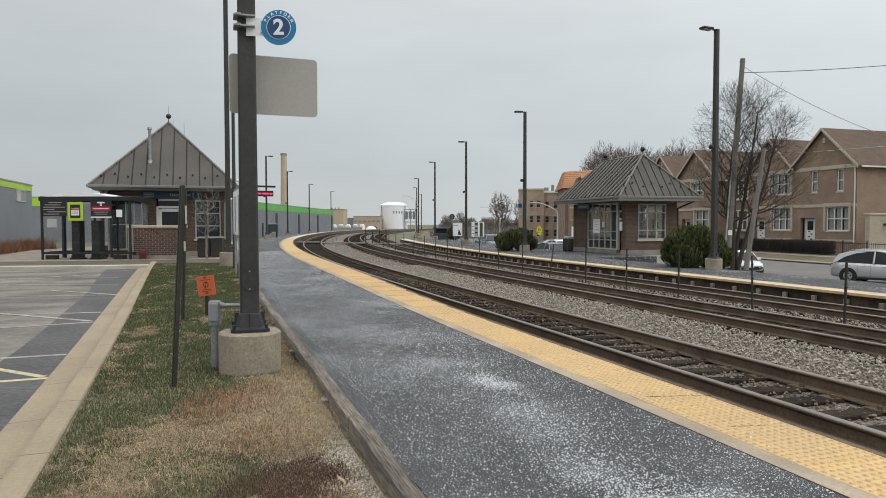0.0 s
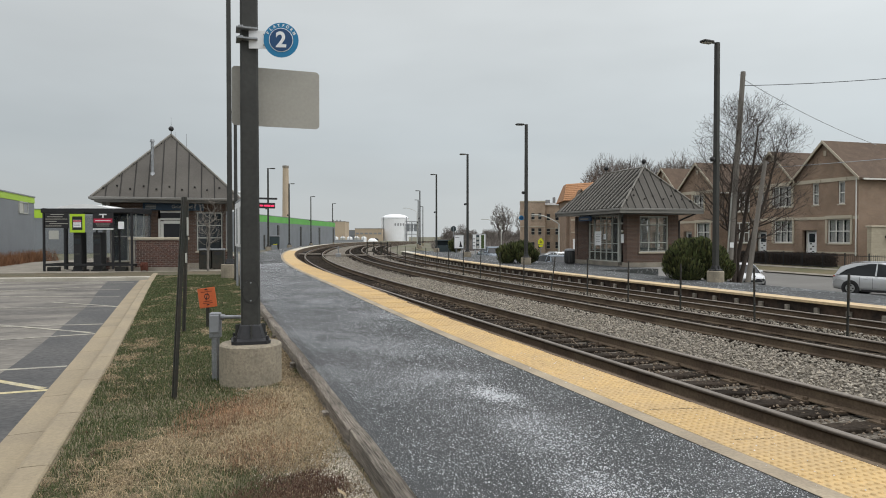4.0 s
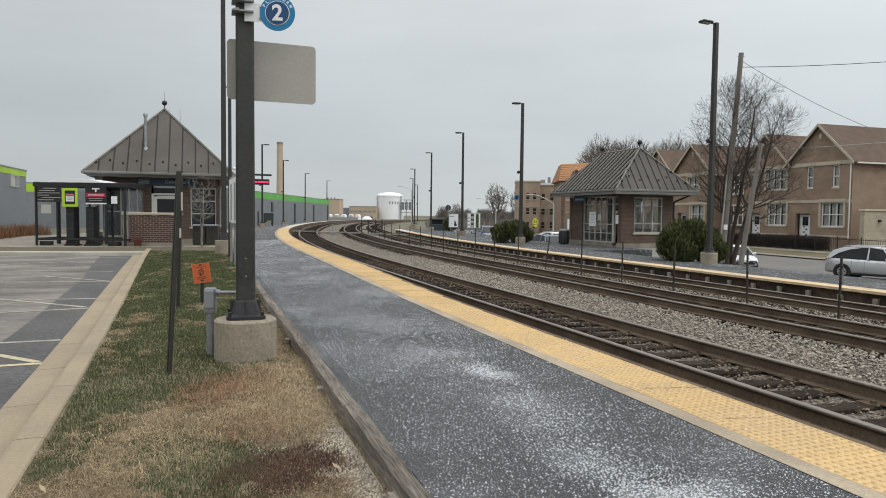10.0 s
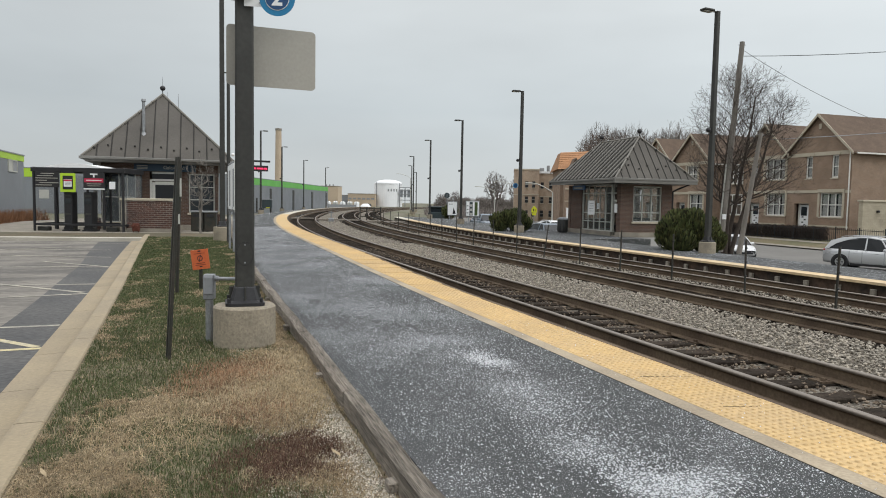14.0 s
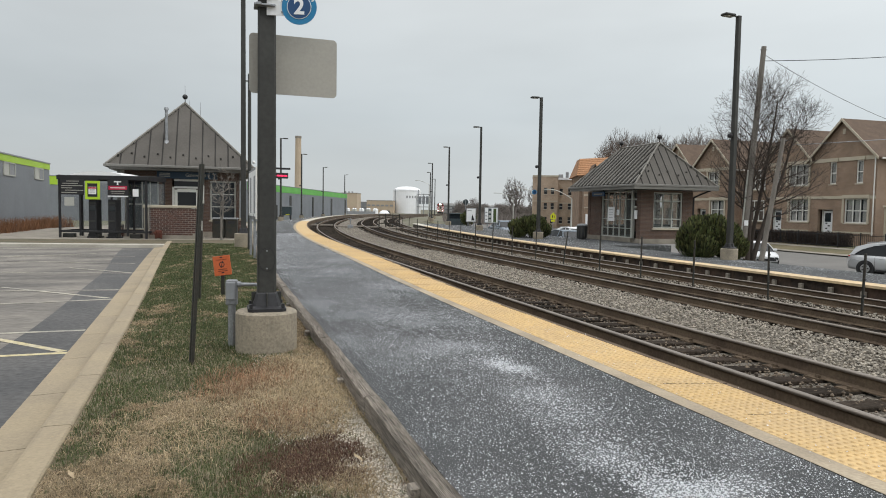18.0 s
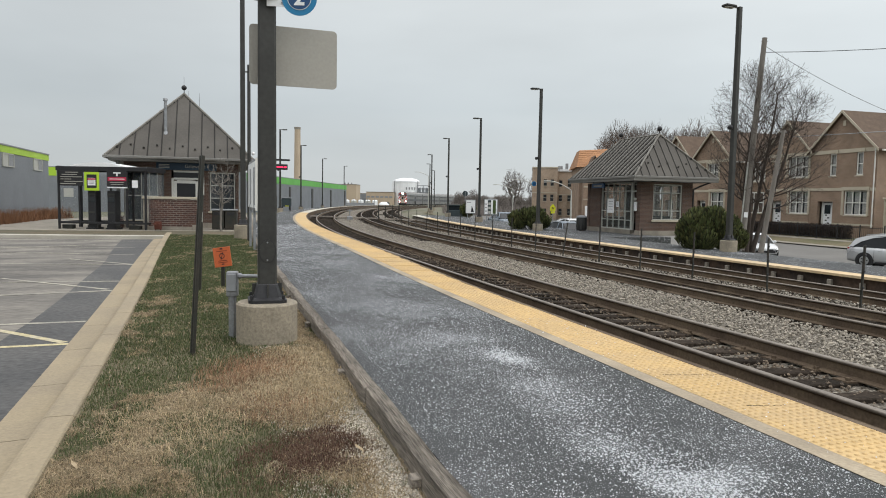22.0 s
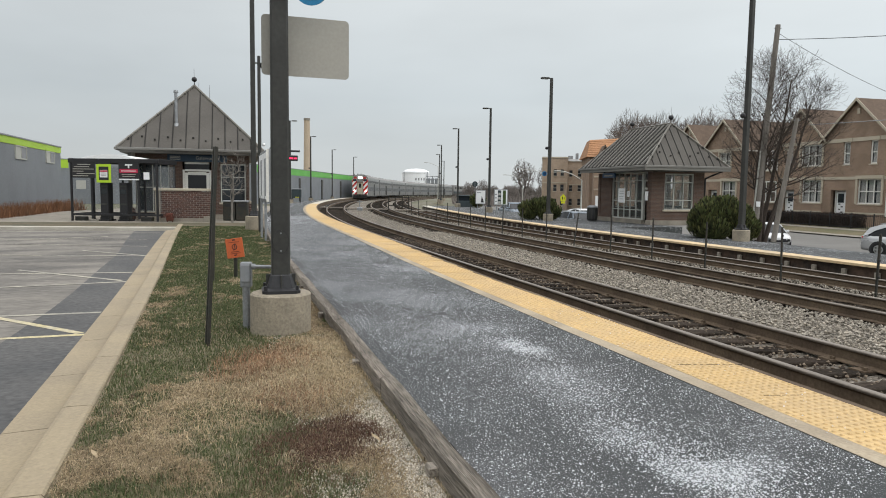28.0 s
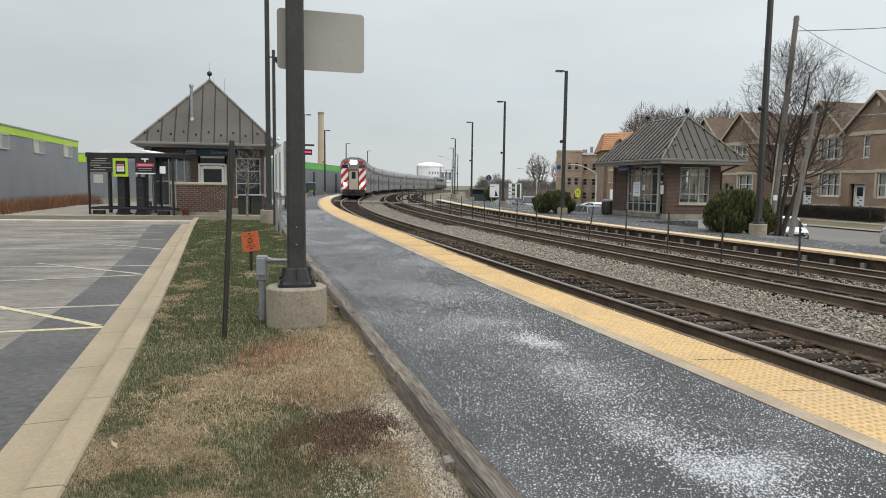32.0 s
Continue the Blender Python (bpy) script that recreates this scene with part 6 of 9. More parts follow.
def led_sign():
    t = thing("train_display", station(37.5, -4.3, -0.02, 12), "black overhead display with red glowing letters", "display")
    part("post", Shape().box(0, 0, 1.8, 0.14, 0.14, 3.7, 0, 0.01), M["pole"], t)
    part("top_bar", Shape().box(0.75, 0, 3.50, 1.6, 0.12, 0.10, 0, 0.01), M["black"], t)
    c = part("case", Shape().box(0.72, 0, 3.12, 1.4, 0.22, 0.3, 0, 0.02), M["black"], t)
    for k, (a, w) in enumerate(((0.12, 0.2), (0.36, 0.14), (0.53, 0.18), (0.76, 0.34), (1.14, 0.16))):
        part("lit_bar", Shape().box(0.06 + a + w / 2, -0.115, 3.11, w, 0.006, 0.085), M["led"], c)


led_sign()


# ---- warehouses with a bright band ----
def warehouse(label, corners, top, band, bands, openings=()):
    """Walls of metal siding along a line of corners; openings: (wall, along, width, z0, z1, kind)."""
    t = thing("warehouse", Matrix.Identity(4), label, "warehouse", "banded warehouses")
    n = len(corners)
    for k in range(n):
        a, b = Vector((*corners[k], 0)), Vector((*corners[(k + 1) % n], 0))
        d = b - a
        ln = d.length
        fr = Matrix.Translation(a) @ Matrix.Rotation(math.atan2(d.y, d.x), 4, "Z")
        z0 = -1.2
        part("wall", Shape().box(ln / 2, 0.15, (top - band + z0) / 2, ln - 0.002, 0.3, top - band - z0), M["siding"], t, "", False, fr)
        part("parapet_band", Shape().box(ln / 2, 0.13, top - band / 2, ln, 0.34, band), M[bands[k % len(bands)]], t, "bright painted parapet band", False, fr)
        part("coping", Shape().box(ln / 2, 0.13, top + 0.03, ln + 0.1, 0.42, 0.08), M["grey"], t, "", False, fr)
        if k < 3:
            rb = Shape()
            for j in range(int((top - band + 0.3) / 0.1)):
                rb.box(ln / 2, -0.006, -0.3 + j * 0.1, ln, 0.012, 0.03)
            tagged(part("siding_rib", rb, M["siding"], t, "", False, fr), "", "", "", "stuff")
        for w, x, wd, q0, q1, kind in openings:
            if w != k:
                continue
            if kind == "window":
                o = part("window", Shape().box(x, -0.02, q0, wd, 0.12, 0.07).box(x, -0.02, q1, wd, 0.12, 0.07).box(x - wd / 2, -0.02, (q0 + q1) / 2, 0.07, 0.12, q1 - q0).box(x + wd / 2, -0.02, (q0 + q1) / 2, 0.07, 0.12, q1 - q0).box(x, -0.02, (q0 + q1) / 2, 0.05, 0.1, q1 - q0), M["frame"], t, "", False, fr)
                for sx in (-1, 1):
                    part("pane", Shape().box(x + sx * wd / 4, -0.035, (q0 + q1) / 2, wd / 2 - 0.08, 0.02, q1 - q0 - 0.08), M["frame"] if sx < 0 else M["grey"], o)
            else:
                part("door", Shape().box(x, -0.05, (q0 + q1) / 2, wd, 0.1, q1 - q0, 0, 0.02), M["pole"], t, "tall dark opening in the siding", False, fr)
    part("roof", Shape().slab(corners[::-1], top - 0.5, top - 0.35), M["grey"], t)
    return t


warehouse("grey ribbed metal warehouse with a lime green parapet band", [(-22.9, 28.61), (-29.77, 49.49), (-58, 51), (-58, 24)], 4.24, 0.42, ("lime",), ((0, 6.0, 2.1, 3.03, 3.77, "window"), (0, 12.45, 2.1, 3.03, 3.77, "window"), (0, 19.0, 2.1, 3.03, 3.77, "window")))
warehouse("long grey warehouse with a green parapet band beside the platform", [(-44, 70.0), (-41.9, 71.1), (-24.6, 80.0), (-23.1, 144.0), (-60, 150)], 4.24, 0.9, ("lime", "siding", "green", "siding", "siding"), ((2, 19, 0.9, -0.3, 3.0, "door"), (2, 33, 1.0, -0.3, 3.0, "door"), (2, 48, 1.1, -0.3, 3.0, "door"), (2, 62, 1.1, -0.3, 3.0, "door"), (2, 12, 0.5, -0.3, 1.6, "door")))


def weed_bank():
    """Dead brown brush along the warehouse foot."""
    rng = np.random.default_rng(31)
    vs, fs = [], []
    a, d = np.array((-22.5, 28.6)), np.array((-5.6, 17.0))
    for _ in range(5200):
        q = a + d * rng.random() * 1.25 + np.array((rng.uniform(-0.2, 1.3), 0))
        h = rng.uniform(0.25, 0.95)
        w = 0.02
        t = rng.uniform(0, 6.28)
        lx, ly = rng.normal(0, 0.18, 2)
        i = len(vs)
        vs += [(q[0] - w * math.cos(t), q[1] - w * math.sin(t), -0.35), (q[0] + w * math.cos(t), q[1] + w * math.sin(t), -0.35), (q[0] + lx, q[1] + ly, -0.3 + h)]
        fs.append((i, i + 1, i + 2))
    me = bpy.data.meshes.new("dead_brush")
    me.from_pydata(vs, [], fs)
    me.materials.append(M["dead"])
    tagged(new("dead_brush", me), "rust-brown dead brush along the warehouse wall", "brush", "", "stuff")


weed_bank()


def utility_bin():
    t = thing("utility_cabinet", station(74, -4.4, -0.02), "dark grey utility cabinet on the platform before the warehouse", "cabinet")
    part("cabinet", Shape().box(0, 0, 1.0, 1.0, 0.8, 0.9, 0, 0.06), M["teal"], t)
    part("lid", Shape().box(0, 0, 1.5, 1.1, 0.9, 0.12, 0, 0.03), M["grey"], t)
    for x in (-0.4, 0.4):
        part("leg", Shape().box(x, 0, 0.28, 0.1, 0.6, 0.58), M["black"], t)
    part("notice", Shape().box(0.1, -0.41, 0.62, 0.4, 0.02, 0.08), M["yellow"], t)


utility_bin()


# ---- waiting shelter on the opposite platform ----
def glazing(parent, x0, x1, z0, z1, y, cols, rows, bar):
    """A steel-framed glass front with rows of differing height, from the bottom up; it looks towards -y."""
    w = part("window_frame", Shape().box((x0 + x1) / 2, y, z1 - bar / 2, x1 - x0, 0.1, bar).box((x0 + x1) / 2, y, z0 + bar / 2, x1 - x0, 0.1, bar).box(x0 + bar / 2, y, (z0 + z1) / 2, bar, 0.1, z1 - z0 - 2 * bar).box(x1 - bar / 2, y, (z0 + z1) / 2, bar, 0.1, z1 - z0 - 2 * bar), M["frame"], parent, "pale grey steel window frame")
    wx = (x1 - x0 - bar) / cols
    for i in range(1, cols):
        part("mullion", Shape().box(x0 + bar / 2 + i * wx, y, (z0 + z1) / 2, bar * 0.75, 0.08, z1 - z0 - 2 * bar), M["frame"], w)
    z = z0
    for j, f in enumerate(rows):
        hz = (z1 - z0) * f
        if j:
            part("transom_bar", Shape().box((x0 + x1) / 2, y + 0.002, z, x1 - x0 - 2 * bar, 0.07, bar * 0.75), M["frame"], w)
        for i in range(cols):
            g = part("pane", Shape().box(x0 + bar / 2 + (i + 0.5) * wx, y + 0.015, z + hz / 2, wx - bar * 0.4, 0.012, hz - bar * 0.4), M["clearpane"], w)
            g.visible_shadow = False
        z += hz
    return w


def waiting_shelter():
    hd = math.degrees(-heading(36))
    t = thing("waiting_shelter", pose(11.75, 38.45, -0.30, 0, 0, hd + 1), "brick and glass waiting shelter with a seamed metal hip roof", "shelter")
    hx, wy1 = 1.65, 6.2
    hip_roof(t, hx + 0.9, -0.85, wy1 + 0.75, 3.24, 5.68, seam=0.45, inset=1.8)
    for bx in ((0, -0.90, 3.07, 5.3, 0.06, 0.18), (-2.58, 3.05, 3.07, 0.06, 7.7, 0.18), (2.58, 3.05, 3.07, 0.06, 7.7, 0.18)):
        part("fascia_board", Shape().box(*bx, 0, 0.01), M["fascia"], t, "pale grey fascia under the gutter")
    h = 2.95
    # end wall with one wide window
    part("end_wall", pierced(-1.65, 1.65, 0.25, h, [(-0.85, 1.0, 0.85, 2.85)], lambda x, z, d: (x, d * 0.3, z)), M["brickdark"], t)
    part("end_wall", pierced(-1.65, 1.65, 0.25, h, [(-1.0, 1.0, 0.85, 2.85)], lambda x, z, d: (x, wy1 - 0.3 + d * 0.3, z)), M["brickdark"], t)
    glazing(t, -1.0, 1.0, 0.85, 2.85, wy1 - 0.1, 3, (0.26, 0.5, 0.24), 0.06)
    part("rear_wall", pierced(0.3, wy1 - 0.3, 0.25, h, [(1.0, wy1 - 1.0, 0.85, 2.85)], lambda y, z, d: (1.35 + d * 0.3, y, z)), M["brickdark"], t)
    g = glazing(t, 0, wy1 - 2.0, 0.85, 2.85, 0.0, 5, (0.26, 0.5, 0.24), 0.06)
    g.matrix_basis = pose(1.5, 1.0, 0, 0, 0, 90)
    part("plinth", Shape().box(0, 0.13, 0.12, 3.4, 0.36, 0.27, 0, 0.01), M["concrete"], t)
    part("plinth", Shape().box(1.52, wy1 / 2, 0.12, 0.36, wy1 - 0.7, 0.27, 0, 0.01), M["concrete"], t)
    part("plinth", Shape().box(0, wy1 - 0.13, 0.12, 3.4, 0.36, 0.27, 0, 0.01), M["concrete"], t)
    glazing(t, -0.85, 1.0, 0.85, 2.85, 0.1, 3, (0.26, 0.5, 0.24), 0.06)
    part("sill", Shape().box(0.075, 0.02, 0.8, 2.0, 0.2, 0.09, 0, 0.01), M["trimtan"], t)
    # glazed front towards the rails (local -x)
    for y, wd in ((0.36, 0.12), (5.16, 1.32)):
        part("corner_pier", Shape().box(-1.5, y, (h + 0.25) / 2, 0.3, wd, h - 0.25), M["brickdark"], t)
        part("pier_base", Shape().box(-1.5, y, 0.12, 0.38, wd + 0.1, 0.27, 0, 0.01), M["concrete"], t)
    m = pose(-1.52, 4.5, 0, 0, 0, -90)
    w = glazing(t, 0, 3.42, 0.25, 2.95, 0.0, 5, (0.2, 0.19, 0.43, 0.18), 0.06)
    w.matrix_basis = m
    part("kick_plate", Shape().box(-1.52, 2.79, 0.12, 0.14, 3.42, 0.26), M["concrete"], t)
    d = part("door_frame", Shape().box(-1.52, 1.0, 1.6, 0.14, 0.16, 2.7).box(-1.52, 0.46, 1.45, 0.1, 0.07, 2.5).box(-1.52, 0.72, 2.45, 0.1, 0.42, 0.08), M["frame"], t)
    part("door_pane", Shape().box(-1.5, 0.72, 2.72, 0.02, 0.42, 0.42), M["clearpane"], d)
    part("floor", Shape().box(0, wy1 / 2, 0.02, 3.0, wy1 - 0.6, 0.1), M["concrete"], t)
    part("drain_pipe", Shape().path([(2.3, -0.7, 3.0), (1.9, -0.25, 2.75), (1.78, 0.1, 2.6), (1.78, 0.1, 0.2)], 0.05, 8), M["black"], t, "dark bent downpipe")
    b = thing("bench", pose(11.75, 38.45, -0.22, 0, 0, hd + 1), "dark slatted bench inside the waiting shelter", "bench")
    for k in range(4):
        part("slat", Shape().box(0.75 + k * 0.13, 3.2, 0.45, 0.11, 3.6, 0.04, 0, 0.006), M["black"], b)
    for k in range(3):
        part("back_slat", Shape().box(1.27, 3.2, 0.62 + k * 0.14, 0.03, 3.6, 0.11, 0, 0.006), M["black"], b)
    for y in (1.6, 3.2, 4.8):
        part("leg", Shape().box(0.95, y, 0.22, 0.5, 0.05, 0.44), M["black"], b)
    for y, z, sy, sz in ((3.35, 1.6, 0.78, 0.85), (2.55, 1.7, 0.28, 0.32)):
        q = thing("window_notice", pose(11.75, 38.45, -0.30, 0, 0, hd + 1), "white paper notice on the shelter glass", "notice", "shelter notices")
        part("sheet", Shape().box(-1.58, y, z, 0.012, sy, sz), M["white"], q)
        for k in range(4):
            part("bar", Shape().box(-1.588, y, z + sz * (0.3 - k * 0.18), 0.004, sy * 0.6, 0.03), M["grey"], q)
    s = thing("hanging_sign", pose(11.75, 38.45, -0.30, 0, 0, hd + 1), "dark sign hanging under the shelter eaves", "sign")
    part("board", Shape().box(-2.0, 4.2, 2.80, 0.08, 1.5, 0.28, 0, 0.01), M["navy"], s)
    part("bar", Shape().box(-2.045, 4.2, 2.78, 0.006, 1.0, 0.08), M["signback"], s)
    for y in (3.6, 4.8):
        part("hanger", Shape().box(-2.0, y, 3.0, 0.03, 0.03, 0.24), M["black"], s)
    for y, z0, z1, nm in ((0.25, 0.9, 1.7, "call_box"),):
        c = thing("call_box", pose(11.75, 38.45, -0.30, 0, 0, hd + 1), "white panel with a small lamp on the shelter pier", "panel")
        part("panel", Shape().box(-1.69, 0.42, 1.6, 0.06, 0.26, 0.5, 0, 0.01), M["white"], c)
        part("lamp", Shape().ball((-1.72, 0.42, 2.0), 0.09, 10, 6), M["frame"], c)


waiting_shelter()


def bin_at(m, label):
    t = thing("litter_bin", m, label, "bin")
    n = 20
    def ring(r, z):
        return [(r * math.cos(2 * math.pi * i / n), r * math.sin(2 * math.pi * i / n), z) for i in range(n)]
    part("drum", Shape().loft([ring(0.27, 0.04), ring(0.31, 0.1), ring(0.31, 0.82), ring(0.27, 0.86)]), M["black"], t, "", True)
    part("lid", Shape().loft([ring(0.33, 0.83), ring(0.33, 0.9), ring(0.2, 0.96), ring(0.1, 0.97)]), M["grey"], t)
    for k in range(10):
        a = 2 * math.pi * k / 10
        part("slat", Shape().box(0.315 * math.cos(a), 0.315 * math.sin(a), 0.45, 0.02, 0.1, 0.68, a, 0.004), M["pole"], t)
    return t


bin_at(pose(7.75, 42.2, -0.30), "round dark slatted litter bin by the shelter")
lb = thing("litter_bin", pose(-11.35, 33.3, -0.17, 0, 0, 12), "square dark grey litter bin with two openings before the house window", "bin")
for bx_ in (-0.3, 0.3):
    cb_ = part("cabinet", Shape().box(bx_, 0, 0.48, 0.56, 0.5, 0.9, 0, 0.02), M["post"], lb)
    part("opening", Shape().box(bx_, -0.255, 0.78, 0.34, 0.02, 0.14, 0, 0.004), M["black"], cb_)
part("lid", Shape().box(0, 0, 0.97, 1.2, 0.58, 0.08, 0, 0.02), M["grey"], lb)


# ---- bushes ----
def bush(m, w, d, h, count, label, seed, material="leaf", category="bush", group="evergreen bushes"):
    """An uneven evergreen: stems inside, leaf sprays outside."""
    rng = np.random.default_rng(seed)
    t = thing("bush", m, label, category, group)
    st = Shape()
    for k in range(9):
        a = rng.uniform(0, 6.28)
        st.tube((0.2 * math.cos(a), 0.2 * math.sin(a), 0), (w * 0.35 * math.cos(a), d * 0.35 * math.sin(a), h * 0.7), 0.03, 0.01, 5)
    part("stem", st, M["bark"], t)
    vs, fs = [], []
    lob = []
    for _ in range(34):
        a, e, q = rng.uniform(0, 6.28), rng.uniform(-0.2, 1.3), rng.uniform(0.45, 1.0)
        lob.append((0.42 * w * q * math.cos(a) * abs(math.cos(e)), 0.40 * d * q * math.sin(a) * abs(math.cos(e)), h * (0.30 + 0.47 * q * math.sin(e)) * rng.uniform(0.85, 1.12), rng.uniform(0.20, 0.36)))
    for _ in range(count):
        cx, cy, cz, r = lob[rng.integers(len(lob))]
        v = rng.normal(0, 1, 3)
        v /= np.linalg.norm(v)
        q = rng.uniform(0.55, 1.05) ** 0.5
        p = np.array((cx + v[0] * r * w * 0.62 * q, cy + v[1] * r * d * 0.62 * q, cz + v[2] * r * h * 0.9 * q))
        if p[2] < 0.03 or p[2] > h * 1.04:
            continue
        s = rng.uniform(0.05, 0.15)
        a = rng.normal(0, 1, 3)
        a /= np.linalg.norm(a)
        b = np.cross(a, v)
        b /= np.linalg.norm(b) + 1e-6
        tip = p + (v * 0.5 + np.array((0, 0, 0.7))) * s * 1.7
        i = len(vs)
        vs += [tuple(p - b * s * 0.5), tuple(p + b * s * 0.5), tuple(tip + b * s * 0.15), tuple(tip - b * s * 0.15)]
        fs.append((i, i + 1, i + 2, i + 3))
    me = bpy.data.meshes.new("foliage")
    me.from_pydata(vs, [], fs)
    me.materials.append(M[material])
    part("foliage", me, M[material], t)
    return t


bush(pose(9.98, 27.6, -0.45), 2.3, 2.0, 1.72, 36000, "broad dark green yew bush behind the lamp footing", 41)
bush(pose(11.3, 27.9, -0.45), 0.95, 1.2, 1.25, 9000, "small dark green yew bush beside a broad one", 44)
bush(pose(4.75, 43.6, -0.36), 2.5, 2.0, 1.42, 19000, "dark green yew bush beside a lamp pole", 42)
bush(pose(1.35, 73.0, -0.35), 1.7, 1.6, 1.5, 4000, "dark hedge-like bush behind the notice boards", 43)


def crown_tree(m, rx, rz, cz, label, seed, count, mat="bark", fine=0.008, stems=4, group="bare trees", splay=0.16):
    """A bare tree: branches reach out, each from the nearest older wood, to fill a rounded crown; girth grows with what it bears."""
    rng = np.random.default_rng(seed)
    t = thing("tree", m, label, "tree", group)
    cap = count * 14 + 200
    pos, way, up, n = np.zeros((cap, 3)), np.zeros((cap, 3)), np.full(cap, -1, int), 1
    way[:, 2] = 1
    pos[0] = (0, 0, -0.25)
    fork = cz - 0.75 * rz
    for s in range(stems):
        a = 6.28 * s / stems + 0.5
        last, tip = 0, np.array((math.cos(a) * splay * fork * 1.6, math.sin(a) * splay * fork * 1.6, fork + rng.uniform(0, 0.7) * rz))
        for k in range(1, 9):
            f = k / 8
            pos[n] = pos[0] + (tip - pos[0]) * np.array((f ** 1.3, f ** 1.3, f)) + rng.normal(0, 0.012 * fork, 3) * (f < 1)
            up[n], last, n = last, n, n + 1
    v = rng.normal(0, 1, (count, 3))
    v /= np.linalg.norm(v, axis=1)[:, None]
    v *= rng.random((count, 1)) ** 0.42
    v = v * (1 + 0.13 * np.sin(5 * v[:, :1] + 3) * np.cos(4 * v[:, 1:2]))
    goals = v * (rx, rx, rz) + (0, 0, cz)
    goals = goals[goals[:, 2] > cz - 0.8 * rz]
    root = np.array((0, 0, fork))
    goals = goals[np.argsort(np.linalg.norm(goals - root, axis=1))]
    ends = []
    for g in goals:
        d = np.linalg.norm(pos[:n] - g, axis=1)
        d = d * (2.0 - 1.0 * ((g - pos[:n]) * way[:n]).sum(1) / np.maximum(d, 1e-6)) + 0.3 * np.maximum(0, pos[:n, 2] - g[2])
        j = int(np.argmin(d))
        gap = g - pos[j]
        k = max(1, int(math.ceil(np.linalg.norm(gap) / (0.16 * rx))))
        last, base = j, pos[j].copy()
        for i in range(1, k + 1):
            f = i / k
            pos[n] = base + gap * f + np.array((0, 0, -0.10 * np.linalg.norm(gap) * math.sin(math.pi * f))) + rng.normal(0, 0.0035 * rx, 3)
            way[n] = (pos[n] - pos[last]) / (np.linalg.norm(pos[n] - pos[last]) + 1e-6)
            up[n], last, n = last, n, n + 1
        ends.append(last)
    for e in ends:
        out = pos[e] - root
        out /= np.linalg.norm(out) + 1e-6
        for _ in range(3):
            last = e
            d = out * 0.9 + rng.normal(0, 0.38, 3) + (0, 0, 0.3)
            ln = rng.uniform(0.06, 0.13) * rx
            for _ in range(2):
                pos[n] = pos[last] + d / np.linalg.norm(d) * ln
                d = d + rng.normal(0, 0.2, 3)
                up[n], last, n = last, n, n + 1
    load = np.zeros(n)
    kids = np.bincount(up[1:n], minlength=n)
    load[kids == 0] = 1
    for i in range(n - 1, 0, -1):
        load[up[i]] += load[i]
    rad = fine * np.maximum(load, 1) ** 0.45
    trunk, crown = Shape(), Shape()
    for i in range(1, n):
        j = up[i]
        thick = load[i] > count * 0.22
        (trunk if thick else crown).tube(pos[j], pos[i], min(rad[j], rad[i] * 1.25), rad[i], 8 if thick else 5 if load[i] > 12 else 3, False)
    part("trunk", trunk, M[mat], t)
    part("crown", crown, M[mat], t)
    return t


def fan_tree(m, label, seed, stems, stem_len, lengths, mat="bark", group="bare trees"):
    """A bare tree of several stems: each limb sends off shorter ones all round, and all bend gently upwards."""
    rng = random.Random(seed)
    t = thing("tree", m, label, "tree", group)
    trunk, crown = Shape(), Shape()

    def grow(p, d, ln, r, lv):
        segs = (11, 7, 5, 4)[lv]
        first = (0.30, 0.15, 0.18, 1.0)[lv]
        turn = rng.uniform(0, 6.28)
        for k in range(segs):
            f, g = k / segs, (k + 1) / segs
            d = (d + Vector((rng.gauss(0, (0.04, 0.09, 0.12, 0.16)[lv]), rng.gauss(0, (0.04, 0.09, 0.12, 0.16)[lv]), (0.05, 0.05, 0.08, 0.06)[lv] + rng.gauss(0, 0.05)))).normalized()
            q = p + d * (ln / segs)
            ra, rb = r * (1 - 0.75 * f), max(0.0055, r * (1 - 0.75 * g))
            (trunk if lv == 0 else crown).tube(p, q, max(0.0055, ra), rb, (9, 6, 4, 3)[lv], False)
            p = q
            if lv < 3 and g > first:
                for _ in range(2 if rng.random() < (0.85, 0.6, 0.5)[lv] else 1):
                    turn += 2.4 + rng.gauss(0, 0.3)
                    a = d.orthogonal().normalized()
                    side = a * math.cos(turn) + d.cross(a) * math.sin(turn)
                    lean = rng.uniform(0.65, 1.05) if lv else rng.uniform(0.8, 1.2) * (1.25 - 0.55 * g)
                    nd = d * math.cos(lean) + side * math.sin(lean)
                    size = lengths[lv] * rng.uniform(0.75, 1.15) * (1 - 0.5 * g if lv else 1.08 - 0.8 * g)
                    grow(p, nd, size, rb * (0.5, 0.6, 0.66)[lv], lv + 1)
    for k in range(stems):
        a = 6.28 * k / stems + 0.7
        lean = (0.02, 0.10, 0.08, 0.12)[k % 4]
        grow(Vector((0.16 * math.cos(a), 0.16 * math.sin(a), -0.2)), Vector((math.cos(a) * lean, math.sin(a) * lean, 1)).normalized(), stem_len * rng.uniform(0.85, 1.03), 0.15, 0)
    part("trunk", trunk, M[mat], t)
    part("crown", crown, M[mat], t)
    return t


fan_tree(pose(17.6, 41.2, ground_z(17.6, 41.2)), "large bare winter tree with several stems by the street", 15, 4, 9.7, (4.9, 1.75, 0.8))
crown_tree(pose(-10.95, 31.6, -0.19), 0.72, 1.25, 2.3, "young bare tree in the walk before the station house", 17, 230, "oldpole", 0.0030, 2, splay=0.02)


